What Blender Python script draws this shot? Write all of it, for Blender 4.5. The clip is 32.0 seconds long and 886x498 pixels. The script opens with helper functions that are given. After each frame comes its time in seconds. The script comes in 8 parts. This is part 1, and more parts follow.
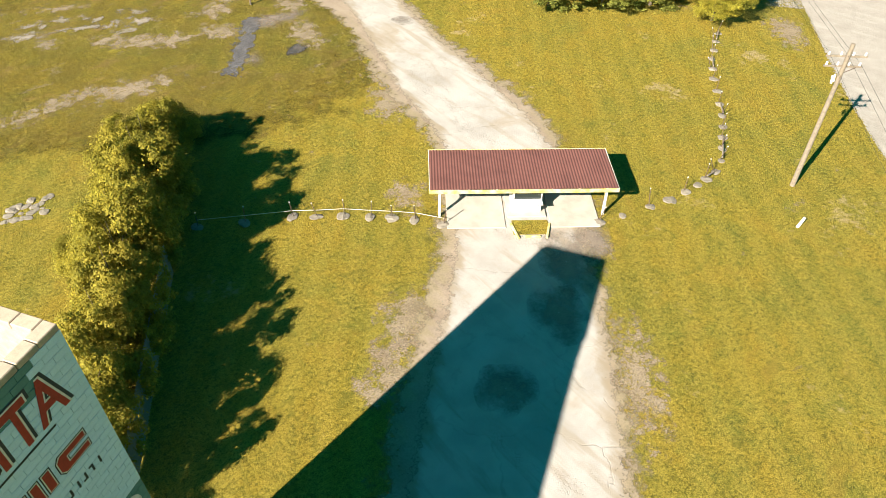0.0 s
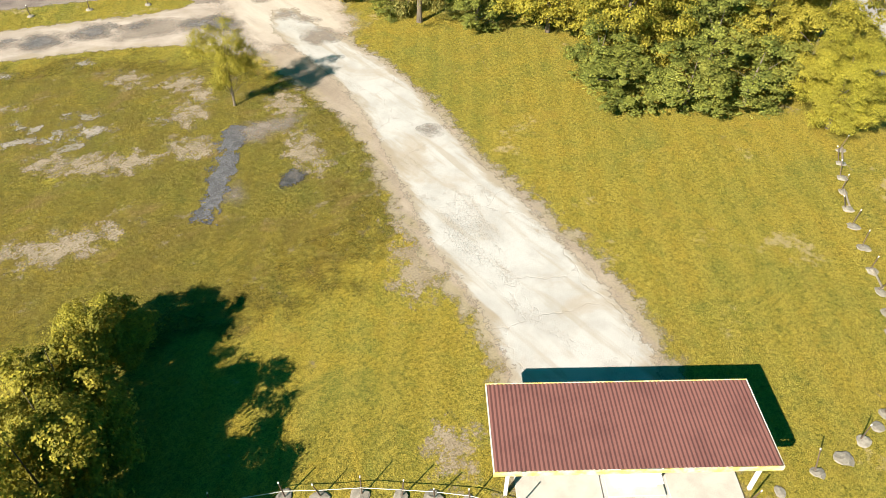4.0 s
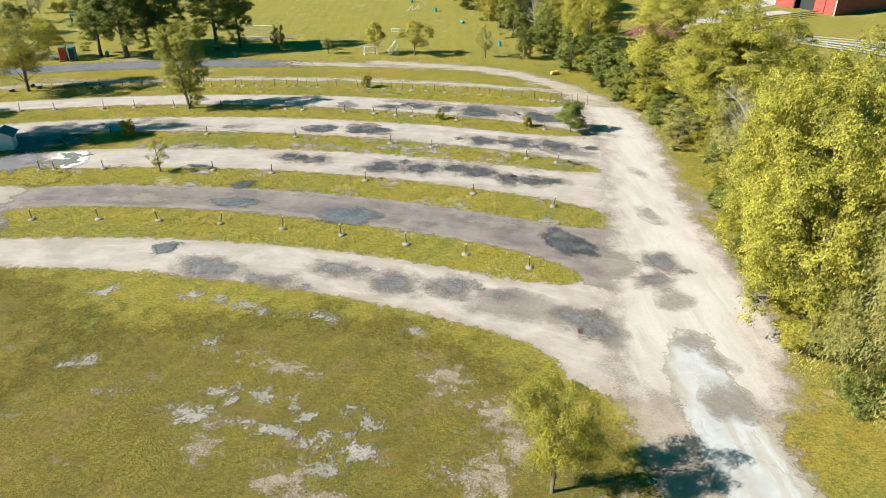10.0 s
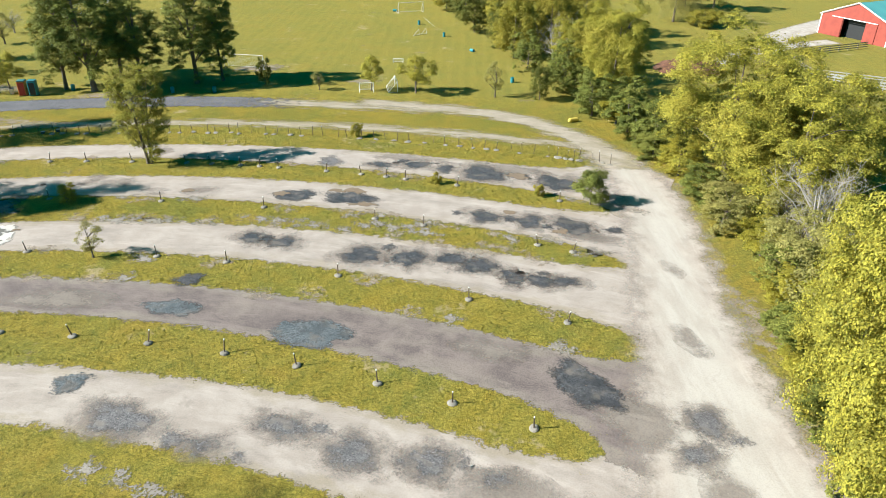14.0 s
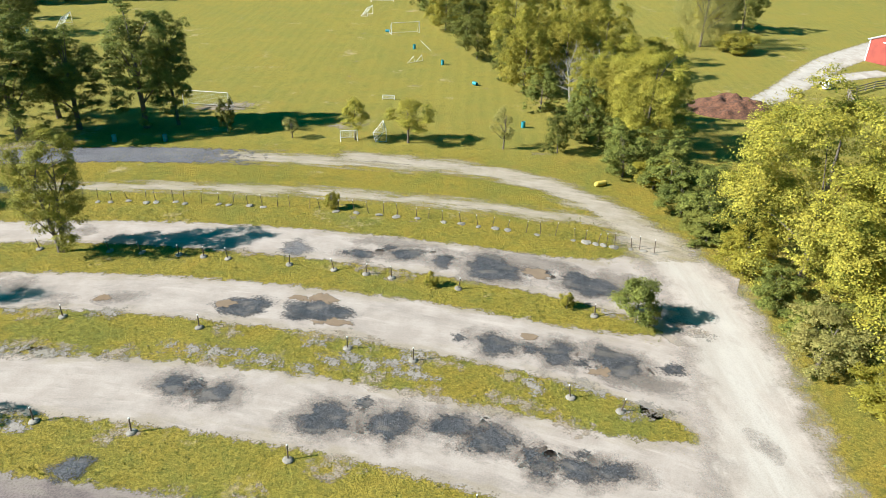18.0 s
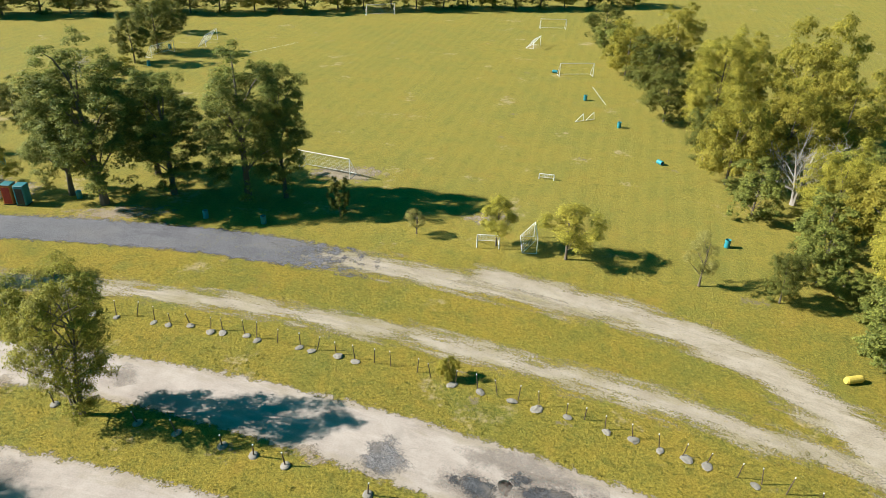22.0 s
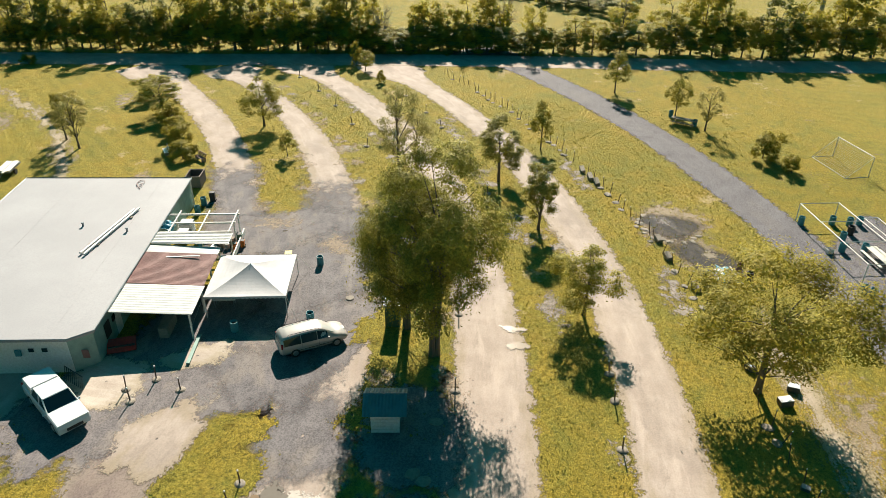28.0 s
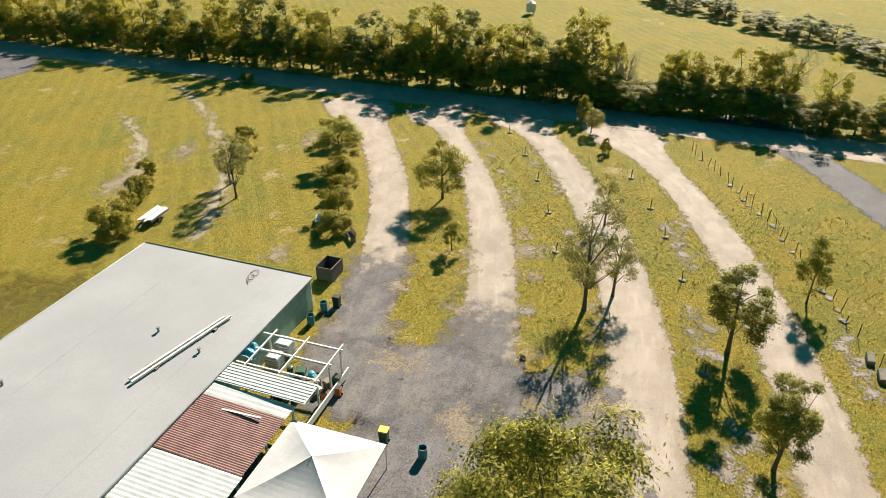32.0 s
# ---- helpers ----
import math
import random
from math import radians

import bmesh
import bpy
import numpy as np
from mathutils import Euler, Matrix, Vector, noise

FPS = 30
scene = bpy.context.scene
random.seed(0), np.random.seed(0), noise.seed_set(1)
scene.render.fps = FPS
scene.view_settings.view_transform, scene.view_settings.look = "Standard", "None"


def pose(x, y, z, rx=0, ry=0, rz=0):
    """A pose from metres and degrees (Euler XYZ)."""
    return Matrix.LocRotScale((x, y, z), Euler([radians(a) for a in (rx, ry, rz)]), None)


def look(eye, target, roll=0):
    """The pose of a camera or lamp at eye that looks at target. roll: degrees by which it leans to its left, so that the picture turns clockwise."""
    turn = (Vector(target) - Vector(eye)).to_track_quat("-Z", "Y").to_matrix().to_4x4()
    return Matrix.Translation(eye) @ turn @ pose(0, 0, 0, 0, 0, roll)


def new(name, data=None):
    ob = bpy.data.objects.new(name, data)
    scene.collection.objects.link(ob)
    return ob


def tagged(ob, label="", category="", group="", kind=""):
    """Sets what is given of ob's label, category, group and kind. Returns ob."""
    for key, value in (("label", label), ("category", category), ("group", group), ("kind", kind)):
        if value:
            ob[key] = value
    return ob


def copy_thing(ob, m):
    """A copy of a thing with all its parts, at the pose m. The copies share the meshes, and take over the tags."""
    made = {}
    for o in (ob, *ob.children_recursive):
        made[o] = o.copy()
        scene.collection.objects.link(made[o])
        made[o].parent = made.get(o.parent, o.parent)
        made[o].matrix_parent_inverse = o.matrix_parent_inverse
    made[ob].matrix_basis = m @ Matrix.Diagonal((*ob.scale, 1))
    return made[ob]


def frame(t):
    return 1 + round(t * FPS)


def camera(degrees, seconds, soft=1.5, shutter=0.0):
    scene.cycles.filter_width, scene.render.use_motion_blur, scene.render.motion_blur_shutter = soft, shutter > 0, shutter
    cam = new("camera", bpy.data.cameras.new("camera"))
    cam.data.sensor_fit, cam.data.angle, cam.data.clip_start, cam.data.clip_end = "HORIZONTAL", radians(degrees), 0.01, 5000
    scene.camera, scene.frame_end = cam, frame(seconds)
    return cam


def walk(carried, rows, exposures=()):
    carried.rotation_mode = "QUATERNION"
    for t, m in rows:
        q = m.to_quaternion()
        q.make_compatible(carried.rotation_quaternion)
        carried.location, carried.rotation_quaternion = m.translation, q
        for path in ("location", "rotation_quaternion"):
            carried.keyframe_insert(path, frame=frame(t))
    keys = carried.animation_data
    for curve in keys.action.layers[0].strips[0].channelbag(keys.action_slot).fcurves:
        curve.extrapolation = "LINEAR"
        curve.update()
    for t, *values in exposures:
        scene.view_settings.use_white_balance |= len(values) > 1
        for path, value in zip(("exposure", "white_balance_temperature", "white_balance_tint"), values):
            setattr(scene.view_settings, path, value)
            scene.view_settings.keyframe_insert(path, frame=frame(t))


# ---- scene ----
cam = camera(64.4, 32.0, soft=0.6)
PATH = [
    (0, (-24.875, -53.985, 31.441), (-23.936, -52.851, 30.087), 0.8),
    (0.5, (-23.967, -52.446, 31.375), (-23.025, -51.312, 30.024), 1.0),
    (1, (-22.818, -50.596, 31.506), (-21.877, -49.463, 30.154), 0.9),
    (1.5, (-21.491, -48.534, 31.377), (-20.549, -47.398, 30.027), 0.9),
    (2, (-20.144, -46.312, 31.212), (-19.197, -45.173, 29.868), 1.1),
    (2.5, (-18.823, -43.851, 31.066), (-17.867, -42.715, 29.725), 1.6),
    (4.5, (-12.605, -33.28, 29.89), (-11.65, -32.12, 28.571), 0.5),
    (5, (-11.319, -31.049, 29.944), (-10.313, -29.829, 28.72), 0.4),
    (5.5, (-10.155, -28.954, 29.842), (-9.083, -27.641, 28.781), 0.3),
    (6, (-8.618, -27.171, 29.795), (-7.876, -25.589, 28.822), 0.2),
    (6.5, (-7.671, -25.108, 29.714), (-7.111, -23.446, 28.753), 0.3),
    (7, (-6.237, -23.242, 29.811), (-5.921, -21.518, 28.847), 0.3),
    (7.5, (-5.24, -21.309, 29.727), (-4.957, -19.578, 28.767), 0.3),
    (8, (-4.234, -19.456, 29.63), (-3.986, -17.718, 28.67), 0.3),
    (8.5, (-3.441, -17.597, 29.449), (-3.192, -15.858, 28.493), 0.3),
    (9, (-2.953, -15.84, 29.407), (-2.708, -14.1, 28.452), 0.4),
    (9.5, (-2.43, -13.978, 29.334), (-2.333, -12.224, 28.378), 0.5),
    (10, (-1.971, -12.14, 29.388), (-1.9, -10.385, 28.431), 0.5),
    (10.5, (-1.503, -10.236, 29.623), (-1.485, -8.482, 28.661), 0.6),
    (11, (-1.174, -8.195, 29.61), (-1.153, -6.44, 28.65), 0.6),
    (11.5, (-0.862, -6.106, 29.618), (-0.837, -4.352, 28.659), 0.7),
    (12, (-0.404, -4.093, 29.679), (-0.377, -2.337, 28.721), 0.8),
    (12.5, (-0.062, -2.015, 29.896), (-0.033, -0.26, 28.939), 0.9),
    (13, (0.311, -0.164, 30.93), (0.339, 1.592, 29.972), 0.9),
    (13.5, (0.543, 2.352, 31.303), (0.57, 4.108, 30.347), 0.9),
    (14, (0.757, 4.517, 31.406), (0.785, 6.273, 30.45), 1.0),
    (14.5, (0.839, 6.902, 31.35), (0.867, 8.66, 30.397), 1.0),
    (16.5, (1.226, 16.98, 31.679), (1.256, 18.736, 30.723), 1.1),
    (17, (1.147, 19.876, 31.545), (1.179, 21.633, 30.59), 1.3),
    (17.5, (1.055, 22.681, 31.478), (1.088, 24.44, 30.526), 1.2),
    (18, (0.94, 25.785, 31.628), (0.975, 27.544, 30.677), 1.4),
    (18.5, (0.73, 29.213, 32.267), (0.768, 30.973, 31.317), 1.5),
    (19, (0.521, 32.598, 32.893), (0.562, 34.357, 31.943), 1.5),
    (19.5, (0.455, 35.833, 33.266), (0.494, 37.59, 32.312), 1.3),
    (20, (0.214, 39.258, 33.518), (0.253, 41.014, 32.561), 1.3),
    (20.5, (-0.289, 42.541, 33.608), (-0.343, 44.296, 32.651), 1.4),
    (21, (-0.351, 45.968, 33.628), (-0.515, 47.714, 32.667), 1.4),
    (21.5, (-0.741, 49.286, 33.568), (-0.923, 51.031, 32.608), 1.6),
    (22, (-1.644, 52.415, 33.579), (-2.004, 54.13, 32.614), 1.9),
    (22.5, (-2.185, 55.577, 33.615), (-2.761, 57.227, 32.643), 2.1),
    (23, (-2.517, 58.566, 33.412), (-3.327, 60.113, 32.437), 1.9),
    (23.5, (-3.101, 61.493, 33.579), (-4.131, 62.893, 32.59), 1.9),
    (24, (-3.49, 64.352, 33.952), (-4.699, 65.59, 32.949), 1.8),
    (24.5, (-4.773, 67.039, 33.528), (-6.138, 68.102, 32.524), 1.8),
    (25, (-6.233, 69.194, 33.31), (-7.739, 70.038, 32.301), 2.0),
    (25.5, (-7.783, 71.467, 33.044), (-9.412, 72.037, 32.033), 1.7),
    (26, (-9.458, 73.567, 33.114), (-11.157, 73.856, 32.097), 1.4),
    (26.5, (-11.241, 75.207, 32.741), (-12.967, 75.217, 31.73), 1.1),
    (28.5, (-20.479, 78.813, 32.332), (-22.163, 78.409, 31.331), 0.4),
    (29, (-23.336, 78.959, 32.328), (-25.021, 78.556, 31.328), 0.3),
    (29.5, (-26.391, 78.787, 32.485), (-28.077, 78.388, 31.486), 0.2),
    (30, (-29.528, 78.414, 32.784), (-31.215, 78.018, 31.786), 0.1),
    (30.5, (-32.671, 77.653, 32.714), (-34.345, 77.199, 31.718), 0.1),
    (31, (-35.83, 76.834, 32.561), (-37.463, 76.245, 31.569), 0.1),
    (31.5, (-38.866, 75.841, 32.489), (-40.395, 75.014, 31.499), 0.1),
    (32, (-42.077, 74.94, 32.451), (-43.505, 73.947, 31.464), -0.0),
]
walk(cam, [(t, look(eye, target, roll)) for t, eye, target, roll in PATH],
     exposures=[(0.0, 1.58, 6600, 17), (4.5, 1.5, 6250, 14), (7.0, 1.46, 5900, 12), (12.0, 1.39, 5550, 12), (20.0, 1.40, 5450, 13), (22.0, 1.32, 5700, 13), (24.0, 1.24, 6450, 14), (28.5, 1.28, 6500, 17), (32.0, 1.26, 6550, 17)])

# ---- light ----
SUN_EL = radians(33.3)
SHADE_DIR = Vector((0.981, 0.194, 0.0))          # the way shadows fall on the ground
world = bpy.data.worlds.new("sky")
world.use_nodes = True
wn = world.node_tree.nodes
sky = wn.new("ShaderNodeTexSky")
sky.sky_type, sky.sun_disc = 'NISHITA', False
sky.sun_elevation, sky.sun_rotation = SUN_EL, math.atan2(-SHADE_DIR.x, -SHADE_DIR.y)
tint = wn.new("ShaderNodeMix")                    # sky light pushed to teal, to give shade a teal-graded tone
tint.data_type, tint.blend_type = 'RGBA', 'MULTIPLY'
tint.inputs[0].default_value, tint.inputs[7].default_value = 1.0, (0.02, 0.95, 0.84, 1.0)
world.node_tree.links.new(sky.outputs[0], tint.inputs[6])
world.node_tree.links.new(tint.outputs[2], wn["Background"].inputs[0])
wn["Background"].inputs[1].default_value = 0.031
scene.world = world
sun_data = bpy.data.lights.new("sun", "SUN")
sun_data.energy, sun_data.angle, sun_data.color = 5.0, radians(0.53), (1.0, 0.92, 0.74)
sun = new("sun", sun_data)
to_sun = Vector((-SHADE_DIR.x * math.cos(SUN_EL), -SHADE_DIR.y * math.cos(SUN_EL), math.sin(SUN_EL)))
sun.matrix_world = look(to_sun * 300, (0, 0, 0))

# ---- materials ----
rng = np.random.default_rng(7)


class Nodes:
    """A short way to write shader trees."""

    def __init__(self, name):
        self.mat = bpy.data.materials.new(name)
        self.mat.use_nodes = True
        self.tree = self.mat.node_tree
        self.bsdf = self.tree.nodes["Principled BSDF"]
        self.out = self.tree.nodes["Material Output"]
        self.geo = self.add("ShaderNodeNewGeometry")
        self.pos = self.geo.outputs["Position"]

    def add(self, kind):
        return self.tree.nodes.new(kind)

    def link(self, a, b):
        self.tree.links.new(a, b)

    def noise(self, scale, detail=3.0, rough=0.55, vector=None, distort=0.0):
        n = self.add("ShaderNodeTexNoise")
        n.inputs["Scale"].default_value, n.inputs["Detail"].default_value = scale, detail
        n.inputs["Roughness"].default_value, n.inputs["Distortion"].default_value = rough, distort
        self.link(vector or self.pos, n.inputs["Vector"])
        return n.outputs["Fac"]

    def local(self, scale, detail=3.0, rough=0.55):
        t = self.add("ShaderNodeTexCoord")
        return self.noise(scale, detail, rough, t.outputs["Object"])

    def ramp(self, fac, lo, hi, a=0.0, b=1.0):
        r = self.add("ShaderNodeMapRange")
        r.inputs["From Min"].default_value, r.inputs["From Max"].default_value = lo, hi
        r.inputs["To Min"].default_value, r.inputs["To Max"].default_value = a, b
        r.interpolation_type = 'SMOOTHSTEP'
        self.link(fac, r.inputs["Value"])
        return r.outputs["Result"]

    def math(self, op, a, b):
        m = self.add("ShaderNodeMath")
        m.operation = op
        for k, v in enumerate((a, b)):
            if isinstance(v, (int, float)):
                m.inputs[k].default_value = v
            else:
                self.link(v, m.inputs[k])
        return m.outputs[0]

    def mix(self, fac, a, b, kind='MIX'):
        m = self.add("ShaderNodeMix")
        m.data_type, m.blend_type = 'RGBA', kind
        for k, v in ((0, fac), (6, a), (7, b)):
            if isinstance(v, (int, float)):
                m.inputs[k].default_value = v
            elif isinstance(v, tuple):
                m.inputs[k].default_value = (*v, 1.0)
            else:
                self.link(v, m.inputs[k])
        return m.outputs[2]

    def bump(self, height, strength, distance):
        b = self.add("ShaderNodeBump")
        b.inputs["Strength"].default_value, b.inputs["Distance"].default_value = strength, distance
        self.link(height, b.inputs["Height"])
        self.link(b.outputs[0], self.bsdf.inputs["Normal"])

    def colour(self, c):
        if isinstance(c, tuple):
            self.bsdf.inputs["Base Color"].default_value = (*c, 1.0)
        else:
            self.link(c, self.bsdf.inputs["Base Color"])

    def attr(self, name):
        a = self.add("ShaderNodeAttribute")
        a.attribute_name = name
        return a.outputs["Fac"]

    def along(self, squeeze=0.15):
        """Coordinates that follow the arcs of the lanes: features come out long and thin."""
        s = self.add("ShaderNodeVectorMath")
        s.operation = 'SUBTRACT'
        s.inputs[1].default_value = (-36.0, -50.0, 0.0)
        self.link(self.pos, s.inputs[0])
        d = self.add("ShaderNodeVectorMath")
        d.operation = 'LENGTH'
        self.link(s.outputs[0], d.inputs[0])
        q = self.add("ShaderNodeSeparateXYZ")
        self.link(s.outputs[0], q.inputs[0])
        th = self.math('ARCTAN2', q.outputs[0], q.outputs[1])
        c = self.add("ShaderNodeCombineXYZ")
        self.link(d.outputs["Value"], c.inputs[0])
        self.link(self.math('MULTIPLY', th, 110.0 * squeeze), c.inputs[1])
        return c.outputs[0]

    def mapped(self, scale, turn=0.0):
        m = self.add("ShaderNodeMapping")
        m.inputs["Scale"].default_value = scale
        m.inputs["Rotation"].default_value = (0, 0, radians(turn))
        self.link(self.pos, m.inputs["Vector"])
        return m.outputs[0]

    def cut_edge(self, wild=1.0, fine=0.35, soft=0.12, size=1.3, vector=None, full=1.0):
        """Lets the sheet below show through past a ragged outline; 'edge' is the distance in metres from it."""
        e = self.attr("edge")
        n1 = self.math('MULTIPLY', self.math('SUBTRACT', self.noise(size, 5, 0.65, vector), 0.5), 4.0 * wild)
        n2 = self.math('MULTIPLY', self.math('SUBTRACT', self.noise(6.0, 3, 0.7), 0.5), 3.0 * fine)
        alpha = self.ramp(self.math('ADD', e, self.math('ADD', n1, n2)), -soft, soft, 0.0, full)
        self.link(alpha, self.bsdf.inputs["Alpha"])

    def island(self):
        return self.geo.outputs["Random Per Island"]

    def each(self):
        return self.add("ShaderNodeObjectInfo").outputs["Random"]


def plain(name, c, c2=None, rough=0.7, scale=6.0, fine=60.0, metal=0.0, bump=0.15, spread=0.0):
    """A surface of two close tones with grain and light wear."""
    n = Nodes(name)
    c2 = c2 or tuple(v * 0.72 for v in c)
    col = n.mix(n.ramp(n.local(scale, 5, 0.6), 0.35, 0.7), c, c2)
    col = n.mix(n.ramp(n.local(fine, 2, 0.6), 0.3, 0.9, 0.0, 0.35), col, tuple(v * 0.6 for v in c2))
    if spread:
        col = n.mix(n.ramp(n.each(), 0, 1, 0, spread), col, tuple(v * 0.45 for v in c))
    n.colour(col)
    n.bsdf.inputs["Roughness"].default_value, n.bsdf.inputs["Metallic"].default_value = rough, metal
    if bump:
        n.bump(n.local(fine, 3, 0.6), bump, 0.01)
    return n.mat


def grass_colour(n, lush=0.5):
    """Mown grass, green to gold and straw, by the place in the world."""
    big = n.noise(0.035, 3, 0.55)
    patchy = n.noise(0.13, 5, 0.65, distort=0.6)
    mid = n.noise(0.42, 5, 0.65, distort=0.4)
    tuft = n.noise(2.4, 5, 0.7)
    clump = n.noise(5.0, 4, 0.7)
    fine = n.noise(14.0, 3, 0.8)
    c = n.mix(n.ramp(big, 0.36, 0.66), (0.225, 0.2, 0.032), (0.315, 0.24, 0.029))
    c = n.mix(n.ramp(patchy, 0.48, 0.66, 0, 0.8), c, (0.35, 0.24, 0.032))
    c = n.mix(n.ramp(patchy, 0.48, 0.34, 0, 0.75), c, (0.16, 0.18, 0.035))
    c = n.mix(n.ramp(mid, 0.50, 0.70, 0, 0.7), c, (0.155, 0.172, 0.032))
    c = n.mix(n.ramp(mid, 0.50, 0.32, 0, 0.6), c, (0.36, 0.25, 0.032))
    q = n.add("ShaderNodeSeparateXYZ")
    n.link(n.pos, q.inputs[0])
    for turn, y0, y1, strength in ((40.0, 70.0, 40.0, 0.32), (2.0, 104.0, 112.0, 0.3)):   # rows left by the mower
        row = n.add("ShaderNodeTexWave")
        row.inputs["Scale"].default_value, row.inputs["Distortion"].default_value = 0.15, 3.0
        row.inputs["Detail"].default_value, row.inputs["Detail Scale"].default_value = 3.0, 0.5
        n.link(n.mapped((1, 1, 1), turn), row.inputs["Vector"])
        f = n.math('MULTIPLY', n.ramp(row.outputs["Fac"], 0.3, 0.8, 0.0, strength), n.ramp(q.outputs[1], y0, y1))
        c = n.mix(f, c, (0.4, 0.325, 0.065))
    c = n.mix(n.ramp(tuft, 0.50, 0.66, 0, 0.4), c, (0.42, 0.325, 0.058))
    c = n.mix(n.ramp(tuft, 0.50, 0.35, 0, 0.6), c, (0.10, 0.10, 0.018))
    c = n.mix(n.ramp(clump, 0.51, 0.63, 0, 0.5), c, (0.48, 0.37, 0.062))
    c = n.mix(n.ramp(clump, 0.49, 0.37, 0, 0.65), c, (0.07, 0.07, 0.013))
    c = n.mix(n.ramp(fine, 0.51, 0.60, 0, 0.45), c, (0.55, 0.42, 0.08))
    c = n.mix(n.ramp(fine, 0.49, 0.40, 0, 0.62), c, (0.06, 0.058, 0.013))
    # better-kept lawn of the field; the extra blue paints in distant haze
    c = n.mix(n.ramp(q.outputs[1], 100.0, 125.0, 0, 0.4), c, (0.27, 0.235, 0.055))
    c = n.mix(n.ramp(n.noise(0.9, 5, 0.7, distort=0.8), 0.54, 0.68, 0, 0.5), c, (0.12, 0.125, 0.024))
    c = n.mix(n.ramp(n.noise(0.26, 5, 0.7, distort=0.5), 0.55, 0.70, 0, 0.4), c, (0.30, 0.20, 0.04))
    c = n.mix(1.0, c, (0.89, 0.885, 0.80), 'MULTIPLY')
    return c, tuft, fine


def make_grass(name="mown_grass", cut=False):
    n = Nodes(name)
    c, tuft, fine = grass_colour(n)
    spot = n.math('ADD', n.noise(0.15, 5, 0.62), n.math('MULTIPLY', n.noise(1.7, 5, 0.75), 0.42))
    c = n.mix(n.ramp(spot, 0.83, 0.93, 0, 0.8), c, (0.37, 0.285, 0.15))
    dirt = n.math('ADD', n.noise(0.21, 5, 0.62, n.mapped((1, 1, 1), 40)), n.math('MULTIPLY', n.noise(2.3, 5, 0.75), 0.4))
    c = n.mix(n.ramp(dirt, 0.87, 0.94, 0, 0.8), c, (0.2, 0.155, 0.105))
    n.colour(c)
    n.bsdf.inputs["Roughness"].default_value = 0.9
    n.bsdf.inputs["Specular IOR Level"].default_value = 0.15
    n.bump(n.math('ADD', fine, n.math('MULTIPLY', tuft, 1.6)), 0.8, 0.13)
    if cut:
        n.cut_edge(0.9, 0.7, 0.12)
    return n.mat


def make_rough():
    """Thin rough grass on the old picnic field: darker and browner, with dead tufts."""
    n = Nodes("rough_grass")
    c, tuft, fine = grass_colour(n)
    m = n.noise(0.3, 6, 0.7, distort=0.6)
    c = n.mix(n.ramp(m, 0.40, 0.62, 0.12, 0.6), c, (0.17, 0.125, 0.028))
    c = n.mix(n.ramp(n.noise(0.22, 5, 0.65, n.mapped((1, 2, 1), 25)), 0.54, 0.68, 0, 0.6), c, (0.29, 0.19, 0.072))
    spot = n.math('ADD', n.noise(0.33, 5, 0.6, n.mapped((1, 2.2, 1), 25)), n.math('MULTIPLY', n.noise(2.0, 5, 0.75), 0.5))
    c = n.mix(n.ramp(spot, 0.86, 0.96, 0, 0.75), c, (0.3, 0.235, 0.16))
    c = n.mix(n.ramp(fine, 0.5, 0.38, 0, 0.4), c, (0.07, 0.068, 0.02))
    n.colour(c)
    n.bsdf.inputs["Roughness"].default_value = 0.9
    n.bsdf.inputs["Specular IOR Level"].default_value = 0.15
    n.bump(n.math('ADD', fine, n.math('MULTIPLY', tuft, 1.8)), 1.0, 0.22)
    n.cut_edge(3.0, 1.0, 2.5, 0.4)
    return n.mat


def make_meadow():
    n = Nodes("rough_meadow")
    c, tuft, fine = grass_colour(n)
    tall = n.ramp(n.noise(0.11, 4, 0.6), 0.45, 0.65, 0, 0.7)
    n.colour(n.mix(tall, c, (0.33, 0.235, 0.052)))
    n.bsdf.inputs["Roughness"].default_value = 0.9
    n.bump(n.math('ADD', fine, tuft), 0.9, 0.15)
    return n.mat


